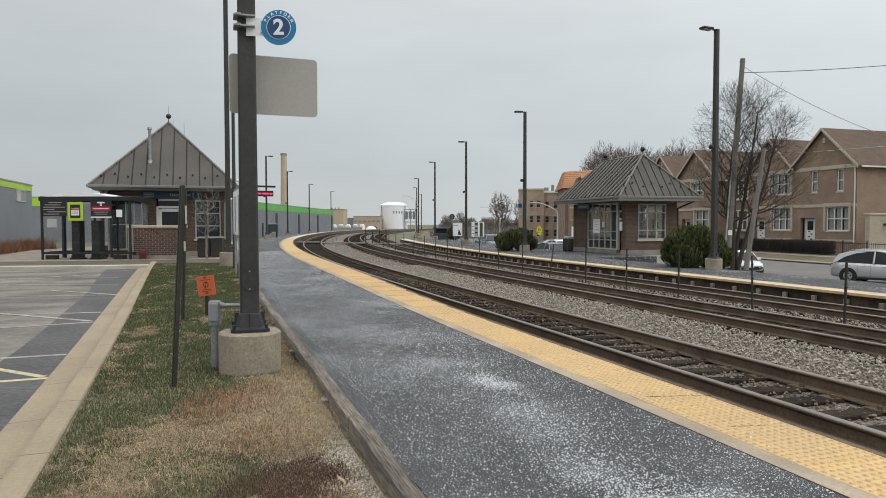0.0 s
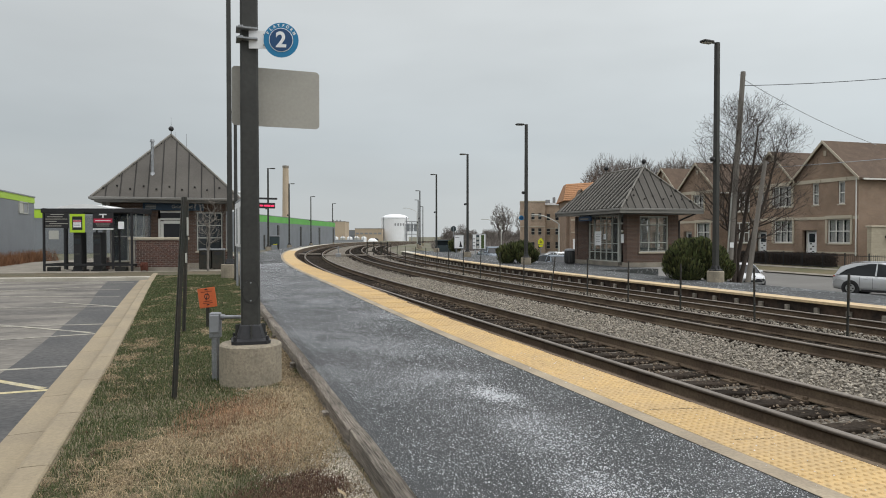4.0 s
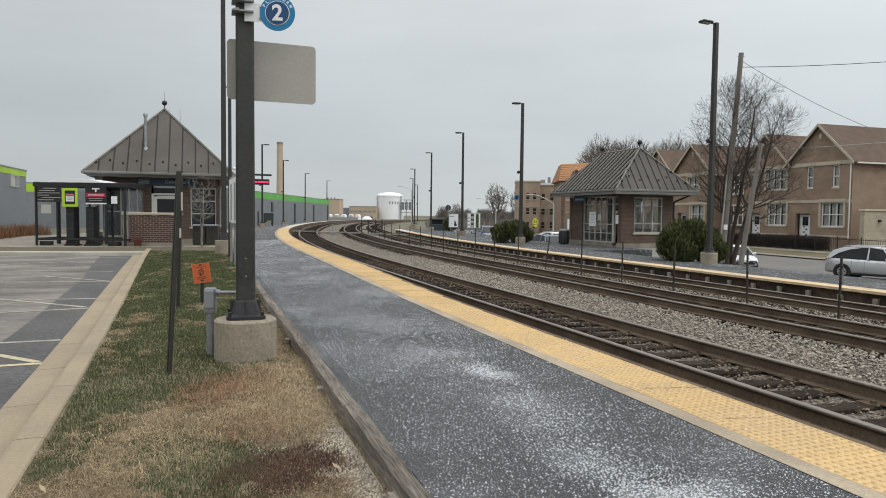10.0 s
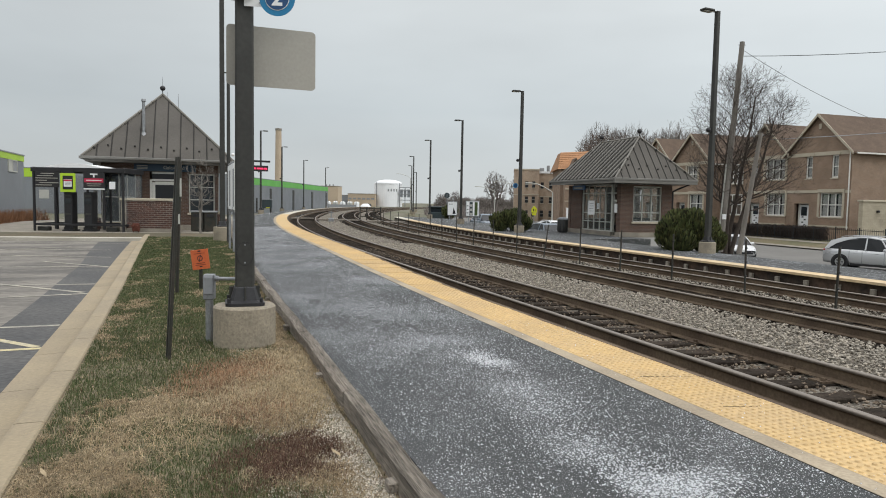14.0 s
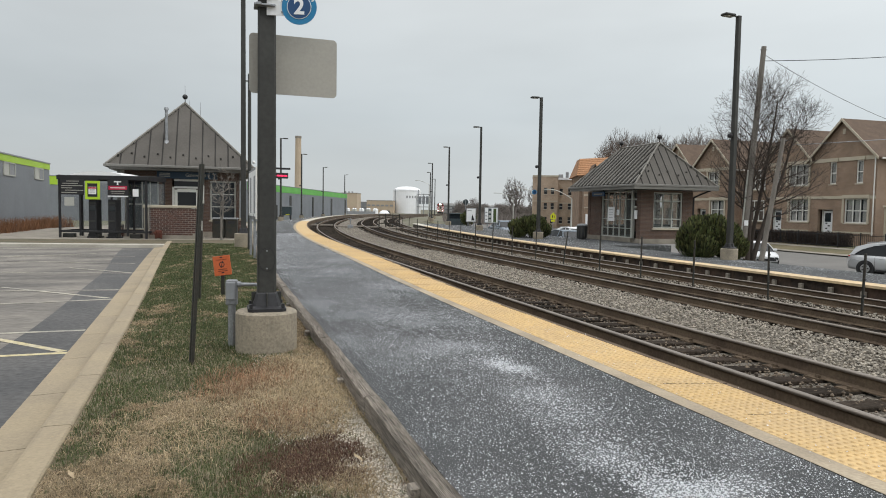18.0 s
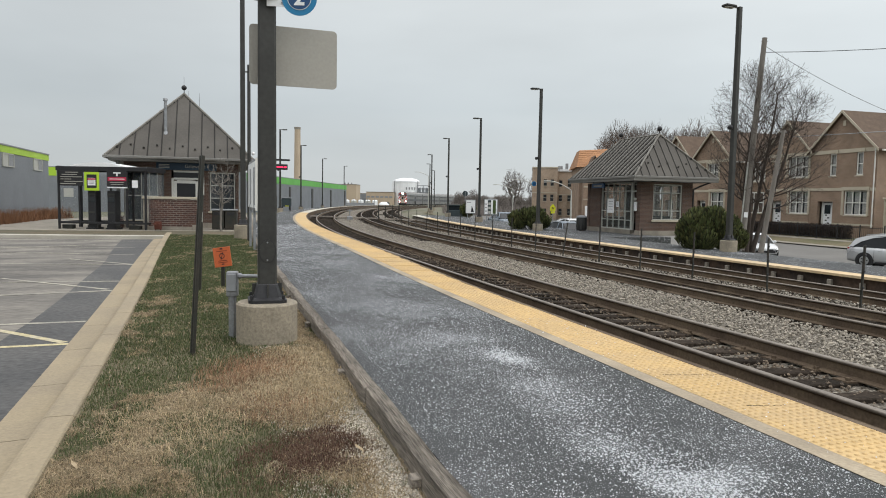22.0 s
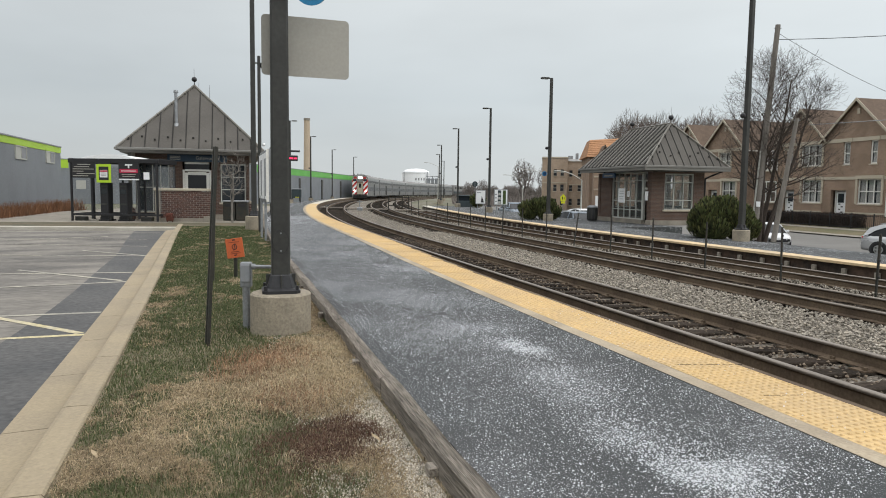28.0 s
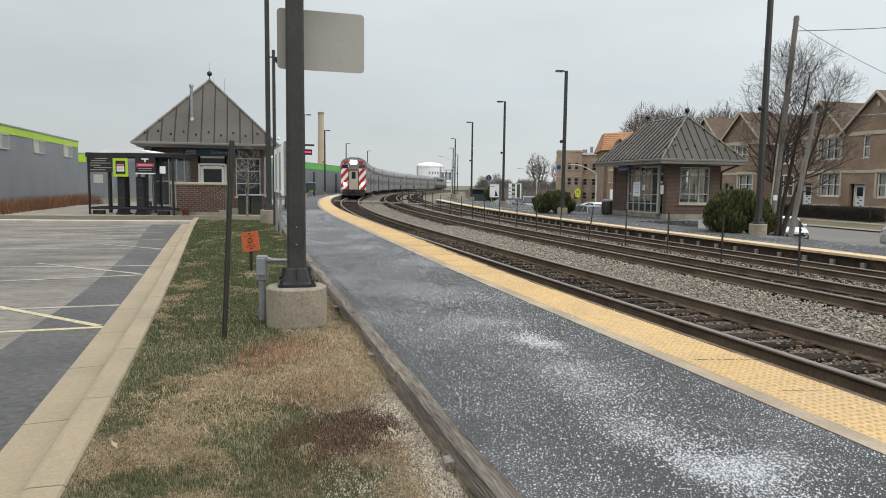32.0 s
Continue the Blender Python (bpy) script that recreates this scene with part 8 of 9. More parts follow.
# ---- furniture of the opposite platform further on ----
def notice_boards():
    for x, y, w, h, lab in ((1.24, 58.0, 0.85, 1.18, "white framed advert board with a dark figure shape"), (2.8, 55.0, 1.1, 1.25, "white framed map board with dark panels")):
        t = thing("notice_board", pose(x, y, -0.3, 0, 0, 2), lab, "notice board", "platform notice boards")
        for px in (-w * 0.28, w * 0.28):
            part("post", Shape().box(px, 0.04, 0.5, 0.07, 0.07, 1.0), M["grey"], t)
        b = part("frame", Shape().box(0, 0, 0.66 + h / 2, w, 0.12, h, 0, 0.02), M["grey"], t)
        part("sheet", Shape().box(0, -0.064, 0.66 + h / 2, w - 0.1, 0.012, h - 0.1), M["white"], b, "white printed sheet")
        if w < 1.0:
            part("figure", Shape().add([(0.03, -0.073, 0.8), (0.3, -0.073, 0.8), (0.1, -0.073, 1.35)], [(0, 1, 2)]), M["black"], b)
            part("bar", Shape().box(-0.14, -0.073, 1.62, 0.36, 0.008, 0.06), M["grey"], b)
        else:
            part("centre_panel", Shape().box(-0.12, -0.073, 0.66 + h / 2, 0.26, 0.01, h - 0.16), M["teal"], b)
            part("side_panel", Shape().box(0.28, -0.073, 0.66 + h / 2, 0.24, 0.01, h - 0.16), M["grassgreen"], b)
            for k in range(3):
                part("photo", Shape().box(-0.12, -0.082, 0.86 + k * 0.34, 0.2, 0.01, 0.2), M["frame"], b)
                part("bar", Shape().box(-0.40, -0.073, 0.95 + k * 0.28, 0.16, 0.01, 0.08), M["grey"], b)
    t = thing("equipment_hut", station(76, 14.1, -0.4), "dark teal equipment hut with a glazed top", "hut")
    part("base", Shape().box(0, 0, 0.4, 1.75, 1.2, 0.8, 0, 0.04), M["teal"], t)
    part("glazing", Shape().box(0, 0, 1.05, 1.6, 1.05, 0.5), M["pane"], t)
    part("roof", Shape().box(0, 0, 1.36, 1.9, 1.35, 0.14, 0, 0.05), M["teal"], t)
    for x in (-0.82, 0.82):
        for y in (-0.55, 0.55):
            part("corner_post", Shape().box(x, y, 1.05, 0.08, 0.08, 0.5), M["black"], t)
    g = thing("crossing_gate", station(66.5, 6.05, -0.55), "dark steel pedestrian gate between the tracks", "gate")
    for x in (-1.0, -0.35, 0.35, 1.0):
        part("post", Shape().box(x, 0, 0.7, 0.1, 0.1, 1.5), M["post"], g)
    for z in (0.5, 1.3):
        part("rail", Shape().box(0, 0, z, 2.0, 0.07, 0.08), M["post"], g)
    sg = thing("switch_stand", station(63.5, 2.2, -0.5), "small grey signal stand in the ballast", "signal")
    part("mast", Shape().tube((0, 0, 0), (0, 0, 1.0), 0.05, 0.05, 8), M["galv"], sg)
    part("base", Shape().box(0, 0, 0.15, 0.5, 0.4, 0.35, 0, 0.04), M["galv"], sg)
    part("cross_bar", Shape().box(0, 0, 0.85, 0.5, 0.05, 0.06), M["galv"], sg)
    for s, u, lab in ((77, 15.4, "round grey sign on a thin pole"),):
        r = thing("round_sign", station(s, u, -0.4), lab, "sign")
        part("pole", Shape().tube((0, 0, 0), (0, 0, 2.9), 0.04, 0.04, 6), M["grey"], r)
        part("disc", Shape().tube((0, 0.02, 2.7), (0, -0.02, 2.7), 0.32, 0.32, 18), M["teal"], r)
    b = thing("platform_badge", station(38.5, 11.6, -0.3), "round blue platform sign on the lamp pole", "sign")
    part("disc", Shape().tube((0.1, 0.02, 2.85), (0.1, -0.02, 2.85), 0.15, 0.15, 20), M["blue"], b)
    part("centre", Shape().tube((0.1, -0.022, 2.85), (0.1, -0.03, 2.85), 0.10, 0.10, 20), M["navy"], b)
    part("arm", Shape().box(0.3, 0, 2.85, 0.26, 0.03, 0.16), M["white"], b)
    y = thing("school_sign", pose(7.35, 52, -0.6), "fluorescent yellow-green pentagon road sign", "sign")
    part("post", Shape().box(0, 0.03, 0.95, 0.06, 0.05, 2.0), M["galv"], y)
    w2 = 0.21
    five = [(-w2, 1.40), (w2, 1.40), (w2, 1.68), (0, 1.92), (-w2, 1.68)]
    part("plate", Shape().loft([[(x, d, z) for x, z in five] for d in (0.02, 0.0)]), M["yellow"], y)
    part("symbol", Shape().box(-0.05, -0.006, 1.60, 0.06, 0.006, 0.2).box(0.07, -0.006, 1.58, 0.05, 0.006, 0.16), M["black"], y)
    part("lower_plate", Shape().box(0, 0, 1.28, 0.3, 0.02, 0.16), M["yellow"], y)


notice_boards()


def street_light(m, h, reach, label):
    t = thing("street_light", m, label, "street lamp", "curved street lights")
    part("pole", Shape().tube((0, 0, 0), (0, 0, h - 0.8), 0.09, 0.06, 8), M["frame"], t)
    pts = [(-reach * k / 8, 0, h - 0.8 + 0.8 * math.sin(k / 8 * math.pi / 2)) for k in range(9)]
    part("arm", Shape().loft([[(x, a, z + b) for a, b in ((-0.045, 0), (0, -0.045), (0.045, 0), (0, 0.045))] for x, _, z in pts]), M["frame"], t)
    part("head", Shape().box(-reach - 0.2, 0, h, 0.6, 0.2, 0.1, 0, 0.03), M["frame"], t)


for x, y, h, r in ((10.4, 62, 4.6, 2.0), (11.0, 90, 5.5, 3.4), (10.0, 120, 5.6, 3.0), (-5.6, 140, 8.0, 2.4)):
    street_light(pose(x, y, ground_z(x, y)), h, r, "pale steel street light with a curved arm")


# ---- far buildings ----
def flat_block(m, w, d, h, material, label, wins):
    t = thing("building", m, label, "building", "far buildings")
    part("shell", Shape().box(0, d / 2, h / 2 - 1, w, d, h + 2), M[material], t)
    part("parapet", Shape().box(0, d / 2, h + 0.05, w + 0.12, d + 0.12, 0.22), M["trimtan"], t)
    part("string_course", Shape().box(0, -0.03, h * 0.52, w, 0.08, 0.14), M["trimtan"], t)
    for x, z in wins:
        win = part("window", Shape().box(x, -0.02, z, 0.46, 0.08, 0.95), M["trainpane"], t)
        part("sill", Shape().box(x, -0.06, z - 0.52, 0.58, 0.12, 0.1), M["trimtan"], win)
        part("sash_bar", Shape().box(x, -0.07, z, 0.5, 0.03, 0.06), M["frame"], win)
    return t


flat_block(pose(13.45, 104, -1.2, 0, 0, -6), 3.75, 8, 7.8, "brickpale", "pale brick three-storey block with a flat roof", [(x, z) for x in (0.05, 1.08) for z in (1.2, 3.3, 5.6)])
fb = flat_block(pose(16.85, 104.6, -1.2, 0, 0, -6), 3.1, 8, 7.3, "brickpale", "lower pale brick block with roof equipment", [(x, z) for x in (-0.9, 0.4) for z in (1.2, 3.3, 5.5)])
part("parapet_coping", Shape().box(-0.3, 0, 7.5, 2.6, 0.3, 0.3), M["white"], fb)
for k, (x, w, h) in enumerate(((-0.9, 0.7, 0.9), (0.1, 0.4, 1.3), (0.9, 0.6, 0.7))):
    part("roof_unit", Shape().box(x, 3, 7.4 + h / 2, w, 1.2, h, 0, 0.05), M["galv"], fb)


def orange_house():
    t = thing("orange_roofed_house", pose(19.3, 90, -1.0, 0, 0, -4), "brick house with a large orange tiled roof", "house")
    part("shell", Shape().box(0.3, 5, 3.4, 7, 10, 7.8), M["bricktan"], t)
    part("roof", Shape().add([(-3.6, -0.4, 7.1), (4.4, -0.4, 7.1), (4.4, 10.4, 7.1), (-3.6, 10.4, 7.1), (-2.9, 3, 9.5), (4.0, 3, 9.9), (4.0, 7, 9.9), (-2.9, 7, 9.5)], [(0, 1, 5, 4), (1, 2, 6, 5), (2, 3, 7, 6), (3, 0, 4, 7), (4, 5, 6, 7), (3, 2, 1, 0)]), M["orangetile"], t, "orange tiled roof")
    for k in range(1, 9):
        f = k / 9
        part("roof_batten", Shape().tube((-3.6 + 0.7 * f, -0.4 + 3.4 * f, 7.12 + 2.4 * f), (4.4 - 0.4 * f, -0.4 + 3.4 * f, 7.12 + 2.8 * f), 0.05, 0.05, 4), M["orangetile"], t)
    wing = part("gable_wing", Shape().add([(-1.3, -2, -1), (1.3, -2, -1), (1.3, -2, 6.3), (0, -2, 8.3), (-1.3, -2, 6.3), (-1.3, 2, -1), (1.3, 2, -1), (1.3, 2, 6.3), (0, 2, 8.3), (-1.3, 2, 6.3)], [(0, 1, 2, 3, 4), (9, 8, 7, 6, 5), (0, 5, 6, 1), (1, 6, 7, 2), (2, 7, 8, 3), (3, 8, 9, 4), (4, 9, 5, 0)]), M["bricktan"], t, "", False, pose(-1.5, 0, 0))
    part("wing_roof", Shape().add([(-1.55, -2.3, 5.95), (0, -2.3, 8.5), (1.55, -2.3, 5.95), (-1.55, 2.2, 5.95), (0, 2.2, 8.5), (1.55, 2.2, 5.95), (-1.55, -2.3, 5.8), (0, -2.3, 8.3), (1.55, -2.3, 5.8)], [(0, 1, 4, 3), (1, 2, 5, 4), (0, 6, 7, 1), (1, 7, 8, 2)]), M["shingle"], wing)
    part("string_course", Shape().box(0, -2.04, 4.5, 2.6, 0.08, 0.2), M["trimtan"], wing)
    part("string_course", Shape().box(0, -2.04, 2.9, 2.6, 0.08, 0.12), M["trimtan"], wing)
    for x, z, w, h in ((0.2, 5.3, 0.5, 1.0), (0.45, 2.0, 1.2, 1.3), (0.9, 5.3, 0.5, 1.0)):
        win = part("window", Shape().box(x, -2.03, z, w, 0.06, h), M["pane"], wing)
        part("window_frame", Shape().box(x - w / 2, -2.06, z, 0.09, 0.06, h + 0.1).box(x + w / 2, -2.06, z, 0.09, 0.06, h + 0.1).box(x, -2.06, z, 0.08, 0.06, h + 0.1).box(x, -2.062, z + h / 2, w + 0.1, 0.06, 0.09).box(x, -2.062, z - h / 2, w + 0.1, 0.06, 0.09), M["whiteframe"], win)
    part("door", Shape().box(-0.75, -2.03, 1.05, 0.6, 0.06, 2.0), M["white"], wing, "white house door")


orange_house()


def tank():
    t = thing("storage_tank", pose(-23.8, 330, -1.2), "white domed storage tank with dark letter marks", "tank")
    n, r, h = 40, 6.7, 10.8
    def ring(q, z):
        return [(q * math.cos(2 * math.pi * i / n), q * math.sin(2 * math.pi * i / n), z) for i in range(n)]
    part("shell", Shape().loft([ring(r, -0.5), ring(r, h)]), M["tankwhite"], t)
    part("dome", Shape().loft([ring(r + 0.05, h), ring(r * 0.92, h + 1.0), ring(r * 0.7, h + 1.75), ring(r * 0.35, h + 2.2), ring(0.1, h + 2.3)]), M["tankwhite"], t, "", True)
    for k, x in enumerate((0.5, 1.85, 3.1, 4.25)):
        a = math.asin(x / r)
        part("letter_bar", Shape().box(x, -r * math.cos(a) - 0.03, 8.0, 0.62, 0.06, 1.15, a), M["galv"], t)
    part("letter_bar", Shape().box(1.9, -r * math.cos(0.42) - 0.03, 6.7, 2.4, 0.06, 0.3, 0.42), M["frame"], t)
    for x in (-5.4, 5.7):
        part("ladder", Shape().box(x, -r * math.cos(math.asin(x / r)) - 0.3, 5.6, 0.3, 0.3, 12.0), M["grey"], t)
    part("ring_beam", Shape().tube((0, 0, h - 0.1), (0, 0, h + 0.02), r + 0.12, r + 0.12, n), M["tankwhite"], t)


tank()
ch = thing("chimney", pose(-39.5, 170, -1.0), "tall tan brick factory chimney", "chimney")
part("shaft", Shape().tube((0, 0, 0), (0, 0, 19.4), 0.95, 0.72, 16), M["tan"], ch)
part("cap", Shape().tube((0, 0, 19.4), (0, 0, 19.9), 0.8, 0.8, 16), M["concrete"], ch)


def plant():
    for x, y, w, d, h, mt, lab, cols in ((-44.4, 280, 7.1, 12, 8.2, "tan", "tan factory block beyond the warehouse", 0), (-35.4, 318, 12.6, 12, 5.7, "tan", "low tan factory wing beside the tank", 6), (-41, 328, 18, 12, 5.0, "siding", "low grey factory wing with pale tanks before it", 7)):
        t = thing("factory_block", pose(x, y, -1.0), lab, "factory", "far buildings")
        part("shell", Shape().box(0, d / 2, h / 2 - 0.5, w, d, h + 1), M[mt], t)
        part("parapet", Shape().box(0, d / 2, h + 0.1, w + 0.2, d + 0.2, 0.25), M["concrete"], t)
        for i in range(cols):
            part("window", Shape().box(-w / 2 + (i + 0.5) * w / cols, -0.04, h * 0.62, w / cols * 0.7, 0.08, 0.8), M["grey"], t)
        if cols == 0:
            for i in range(3):
                part("roof_unit", Shape().box(-1.4 + 1.4 * i, 2, h + 0.5, 0.5, 0.5, 0.7), M["grey"], t)
    for i in range(6):
        k = thing("small_tank", pose(-39.5 + i * 2.3, 232 + i, -1.3), "small pale cylindrical tank in the factory yard", "tank", "yard tanks")
        part("shell", Shape().tube((0, 0, 0), (0, 0, 2.2), 0.95, 0.95, 14), M["tankwhite"] if i % 2 else M["frame"], k)
        part("top", Shape().tube((0, 0, 2.2), (0, 0, 2.5), 0.95, 0.4, 14), M["tankwhite"], k)
    g = thing("pipe_gantry", pose(-15.5, 325, -1.2), "grey steel pipe gantry beside the white tank", "gantry")
    for x in (-2.6, 0, 2.6):
        part("column", Shape().box(x, 0, 4.8, 0.35, 0.35, 9.6), M["grey"], g)
    for z in (3.4, 6.2, 7.9, 9.4):
        part("beam", Shape().box(0, 0, z, 6.0, 0.5, 0.3), M["grey"], g)
    for k in range(3):
        part("panel", Shape().box(-1.7 + 1.7 * k, 0.1, 6.6, 1.3, 0.2, 3.7), M["siding"], g)
    w = thing("salt_heap", pose(-27.5, 262, -1.2), "pale heap behind a dark cover beside the tracks", "heap")
    part("heap", Shape().ball((0, 0, 0.2), 2.1, 16, 8, 0.75), M["tankwhite"], w, "", True)
    part("cover", Shape().ball((1.1, 0.4, 1.0), 1.1, 12, 8, 0.7), M["black"], w, "", True)
    f = thing("yard_fence", Matrix.Identity(4), "long grey mesh fence before the factory yard", "fence")
    for i in range(7):
        part("post", Shape().box(-40 + i * 2.2, 222 + i * 0.6, 0.4, 0.12, 0.12, 2.6), M["grey"], f)
    part("mesh", Shape().box(-33.4, 223.8, -0.3, 13.6, 0.05, 1.0, 0.266), M["grey"], f)


plant()

# ---- far bare trees ----
def woods():
    rng = random.Random(7)
    # distance haze on these trees comes from the paler bark colour
    kinds = [crown_tree(pose(x, y, ground_z(x, y)), 2.6, 3.4, 6.2, "bare winter tree with fine twigs", sd, 600, "hazybark", 0.013, 2) for x, y, sd in ((12.6, 150, 64), (20.5, 175, 63))]
    full = [crown_tree(pose(x, y, ground_z(x, y)), 4.4, 4.6, 8.8, "bare winter tree with a rounded twiggy crown behind the shelter", sd, 1500, "hazybark", 0.015, 3) for x, y, sd in ((23.8, 98.0, 61), (28.6, 99.0, 62))]
    for k, (x, y) in enumerate(((33.2, 97.0), (26.5, 106.0), (38.0, 102.0))):
        copy_thing(full[k % 2], pose(x, y, ground_z(x, y), 0, 0, 70 + 80 * k))
    spots = [(10.2, 170)]
    for k in range(64):
        y = rng.uniform(165, 300)
        x = y * rng.uniform(-0.012, 0.17)
        spots.append((x, y))
    for x, y in spots:
        if -10 < beside(x, y)[1] < 17:
            continue
        src = rng.choice(kinds)
        c = copy_thing(src, pose(x, y, ground_z(x, y) - 0.1, 0, 0, rng.uniform(0, 360)))
        sc = rng.uniform(0.45, 0.62) if y > 160 else 1.0
        c.scale = (sc, sc, sc * rng.uniform(0.75, 1.0))


woods()


def far_thicket():
    """Low tangled brush and fences closing the distance."""
    rng = np.random.default_rng(77)
    vs, fs = [], []
    for _ in range(26000):
        y = rng.uniform(120, 330)
        x = y * rng.uniform(-0.02, 0.30)
        s, u = beside(x, y)
        if u < 18:
            continue
        z = ground_z(x, y)
        h, w, t = rng.uniform(0.8, 2.6), rng.uniform(0.03, 0.09), rng.uniform(0, 6.28)
        i = len(vs)
        vs += [(x - w * math.cos(t), y - w * math.sin(t), z), (x + w * math.cos(t), y + w * math.sin(t), z), (x + rng.normal(0, 0.5), y + rng.normal(0, 0.5), z + h)]
        fs.append((i, i + 1, i + 2))
    me = bpy.data.meshes.new("thicket")
    me.from_pydata(vs, [], fs)
    # same paler bark, with the haze painted in
    me.materials.append(M["hazybark"])
    tagged(new("thicket", me), "dark leafless thicket in the distance", "thicket", "", "stuff")


far_thicket()


def town_edge():
    """Low roofs and walls past the end of the line."""
    rng = random.Random(13)
    for x, y, w, h, mt in ((22, 245, 22, 3.2, "brickpale"), (50, 240, 26, 3.6, "bricktan"), (80, 235, 30, 5.0, "brickpale"), (118, 230, 36, 6.0, "bricktan"), (-66, 350, 40, 5.0, "tan"), (-95, 240, 40, 6.0, "tan")):
        t = thing("low_building", pose(x, y, -2.2, 0, 0, rng.uniform(-6, 6)), "low distant building behind bare trees", "building", "far buildings")
        part("shell", Shape().box(0, 5, h / 2, w, 10, h), M[mt], t)
        part("roof", Shape().box(0, 5, h + 0.15, w + 0.6, 10.6, 0.3), M["grey"], t)
        for i in range(int(w / 4)):
            part("window", Shape().box(-w / 2 + 2 + i * 4, -0.05, h * 0.55, 1.6, 0.1, 1.2), M["pane"], t)


town_edge()


# ---- the commuter train ----
CAR_L, CAR_W = 25.9, 3.1


def section(w=CAR_W / 2, z0=0.62, top=4.72):
    pts = [(-w, z0), (-w, 3.72)]
    for k in range(1, 10):
        a = math.pi * (1 - k / 10)
        pts.append((w * math.cos(a) * (1.0 if abs(math.cos(a)) < 0.9 else 0.985), 3.72 + (top - 3.72) * math.sin(a) ** 0.75))
    pts += [(w, 3.72), (w, z0)]
    return pts


def clip_poly(poly, inside, cut):
    out = []
    for p, q in zip(poly, poly[1:] + poly[:1]):
        if inside(p):
            out.append(p)
        if inside(p) != inside(q):
            out.append(cut(p, q))
    return out


def stripe(x0, x1, z0, z1, c, wd, k=1.15):
    """The part of a slanting band that lies in a panel."""
    poly = [(x0 - 3, c + k * (x0 - 3)), (x1 + 3, c + k * (x1 + 3)), (x1 + 3, c + wd + k * (x1 + 3)), (x0 - 3, c + wd + k * (x0 - 3))]
    def at(i, v):
        def cut(p, q):
            f = (v - p[i]) / (q[i] - p[i])
            return tuple(p[j] + f * (q[j] - p[j]) for j in (0, 1))
        return cut
    for i, v, sg in ((0, x0, 1), (0, x1, -1), (1, z0, 1), (1, z1, -1)):
        poly = clip_poly(poly, lambda p: sg * (p[i] - v) >= 0, at(i, v))
        if len(poly) < 3:
            return None
    return poly


def gallery_car(cab):
    t = thing("train_car", Matrix.Identity(4), "stainless steel bilevel cab car with red and white striped front" if cab else "stainless steel bilevel passenger car of the commuter train", "train car", "commuter train")
    h = CAR_L / 2 - 0.15
    pr = section()
    side = [p for p in pr]
    n = len(pr)
    rings = [[(x, y, z) for x, z in pr] for y in (-h, h)]
    part("body", Shape().loft([r[::-1] for r in rings]), M["steel"], t, "dull stainless steel body")
    rp = [(x * 1.006, z + 0.012) for x, z in pr[2:-2]]
    part("roof", Shape().loft([[(x, y, z) for x, z in rp][::-1] for y in (-h + 0.02, h - 0.02)]), M["trainroof"], t)
    fl = Shape()
    for s in (-1, 1):
        for z in (0.78, 0.92, 1.06, 1.20, 1.34, 1.48):
            fl.box(s * (CAR_W / 2 + 0.012), 0, z, 0.024, 2 * h - 0.2, 0.05)
        for z in (2.75, 2.9, 3.05):
            fl.box(s * (CAR_W / 2 + 0.012), 0, z, 0.024, 2 * h - 0.2, 0.05)
    tagged(part("fluting", fl, M["steel"], t), "", "", "", "stuff")
    for s in (-1, 1):
        for k in range(16):
            y = -h + 1.5 + k * (2 * h - 3.0) / 15
            if abs(y) < 1.6:
                continue
            part("lower_window", Shape().box(s * (CAR_W / 2 + 0.006), y, 2.02, 0.03, 1.15, 0.72, 0, 0.01), M["trainpane"], t)
        for k in range(18):
            y = -h + 1.4 + k * (2 * h - 2.8) / 17
            part("upper_window", Shape().box(s * (CAR_W / 2 + 0.004), y, 3.42, 0.03, 1.0, 0.42, 0, 0.01), M["trainpane"], t)
        d = part("side_door", Shape().box(s * (CAR_W / 2 + 0.012), 0, 1.85, 0.03, 2.3, 2.3), M["underframe"], t, "recessed dark centre doors")
        part("window_band", Shape().box(s * (CAR_W / 2 + 0.001), 0, 2.02, 0.02, 2 * h - 1.6, 0.9), M["grey"], t)
        part("end_gap", Shape().box(s * (CAR_W / 2 - 0.2), -h - 0.08, 2.4, 0.5, 0.12, 3.4), M["underframe"], t)
        for y in (-0.58, 0.58):
            part("door_window", Shape().box(s * (CAR_W / 2 + 0.03), y, 2.2, 0.02, 0.55, 1.0), M["pane"], d)
        part("door_seam", Shape().box(s * (CAR_W / 2 + 0.03), 0, 1.85, 0.02, 0.05, 2.3), M["black"], d)
        part("skirt", Shape().box(s * (CAR_W / 2 - 0.06), 0, 0.54, 0.06, 15.0, 0.2), M["underframe"], t)
        part("number_strip", Shape().box(s * (CAR_W / 2 + 0.027), h - 3.2, 2.62, 0.006, 1.2, 0.12), M["grey"], t)
    part("underframe", Shape().box(0, 0, 0.48, 2.5, 13.5, 0.36, 0, 0.05), M["underframe"], t)
    for y in (-8.9, 8.9):
        b = part("bogie", Shape().box(0.98, y, 0.45, 0.18, 2.9, 0.3, 0, 0.05).box(-0.98, y, 0.45, 0.18, 2.9, 0.3, 0, 0.05).box(0, y, 0.5, 2.0, 0.5, 0.25), M["underframe"], t)
        for dy in (-1.28, 1.28):
            part("axle", Shape().tube((-0.9, y + dy, 0.42), (0.9, y + dy, 0.42), 0.08, 0.08, 8), M["underframe"], b)
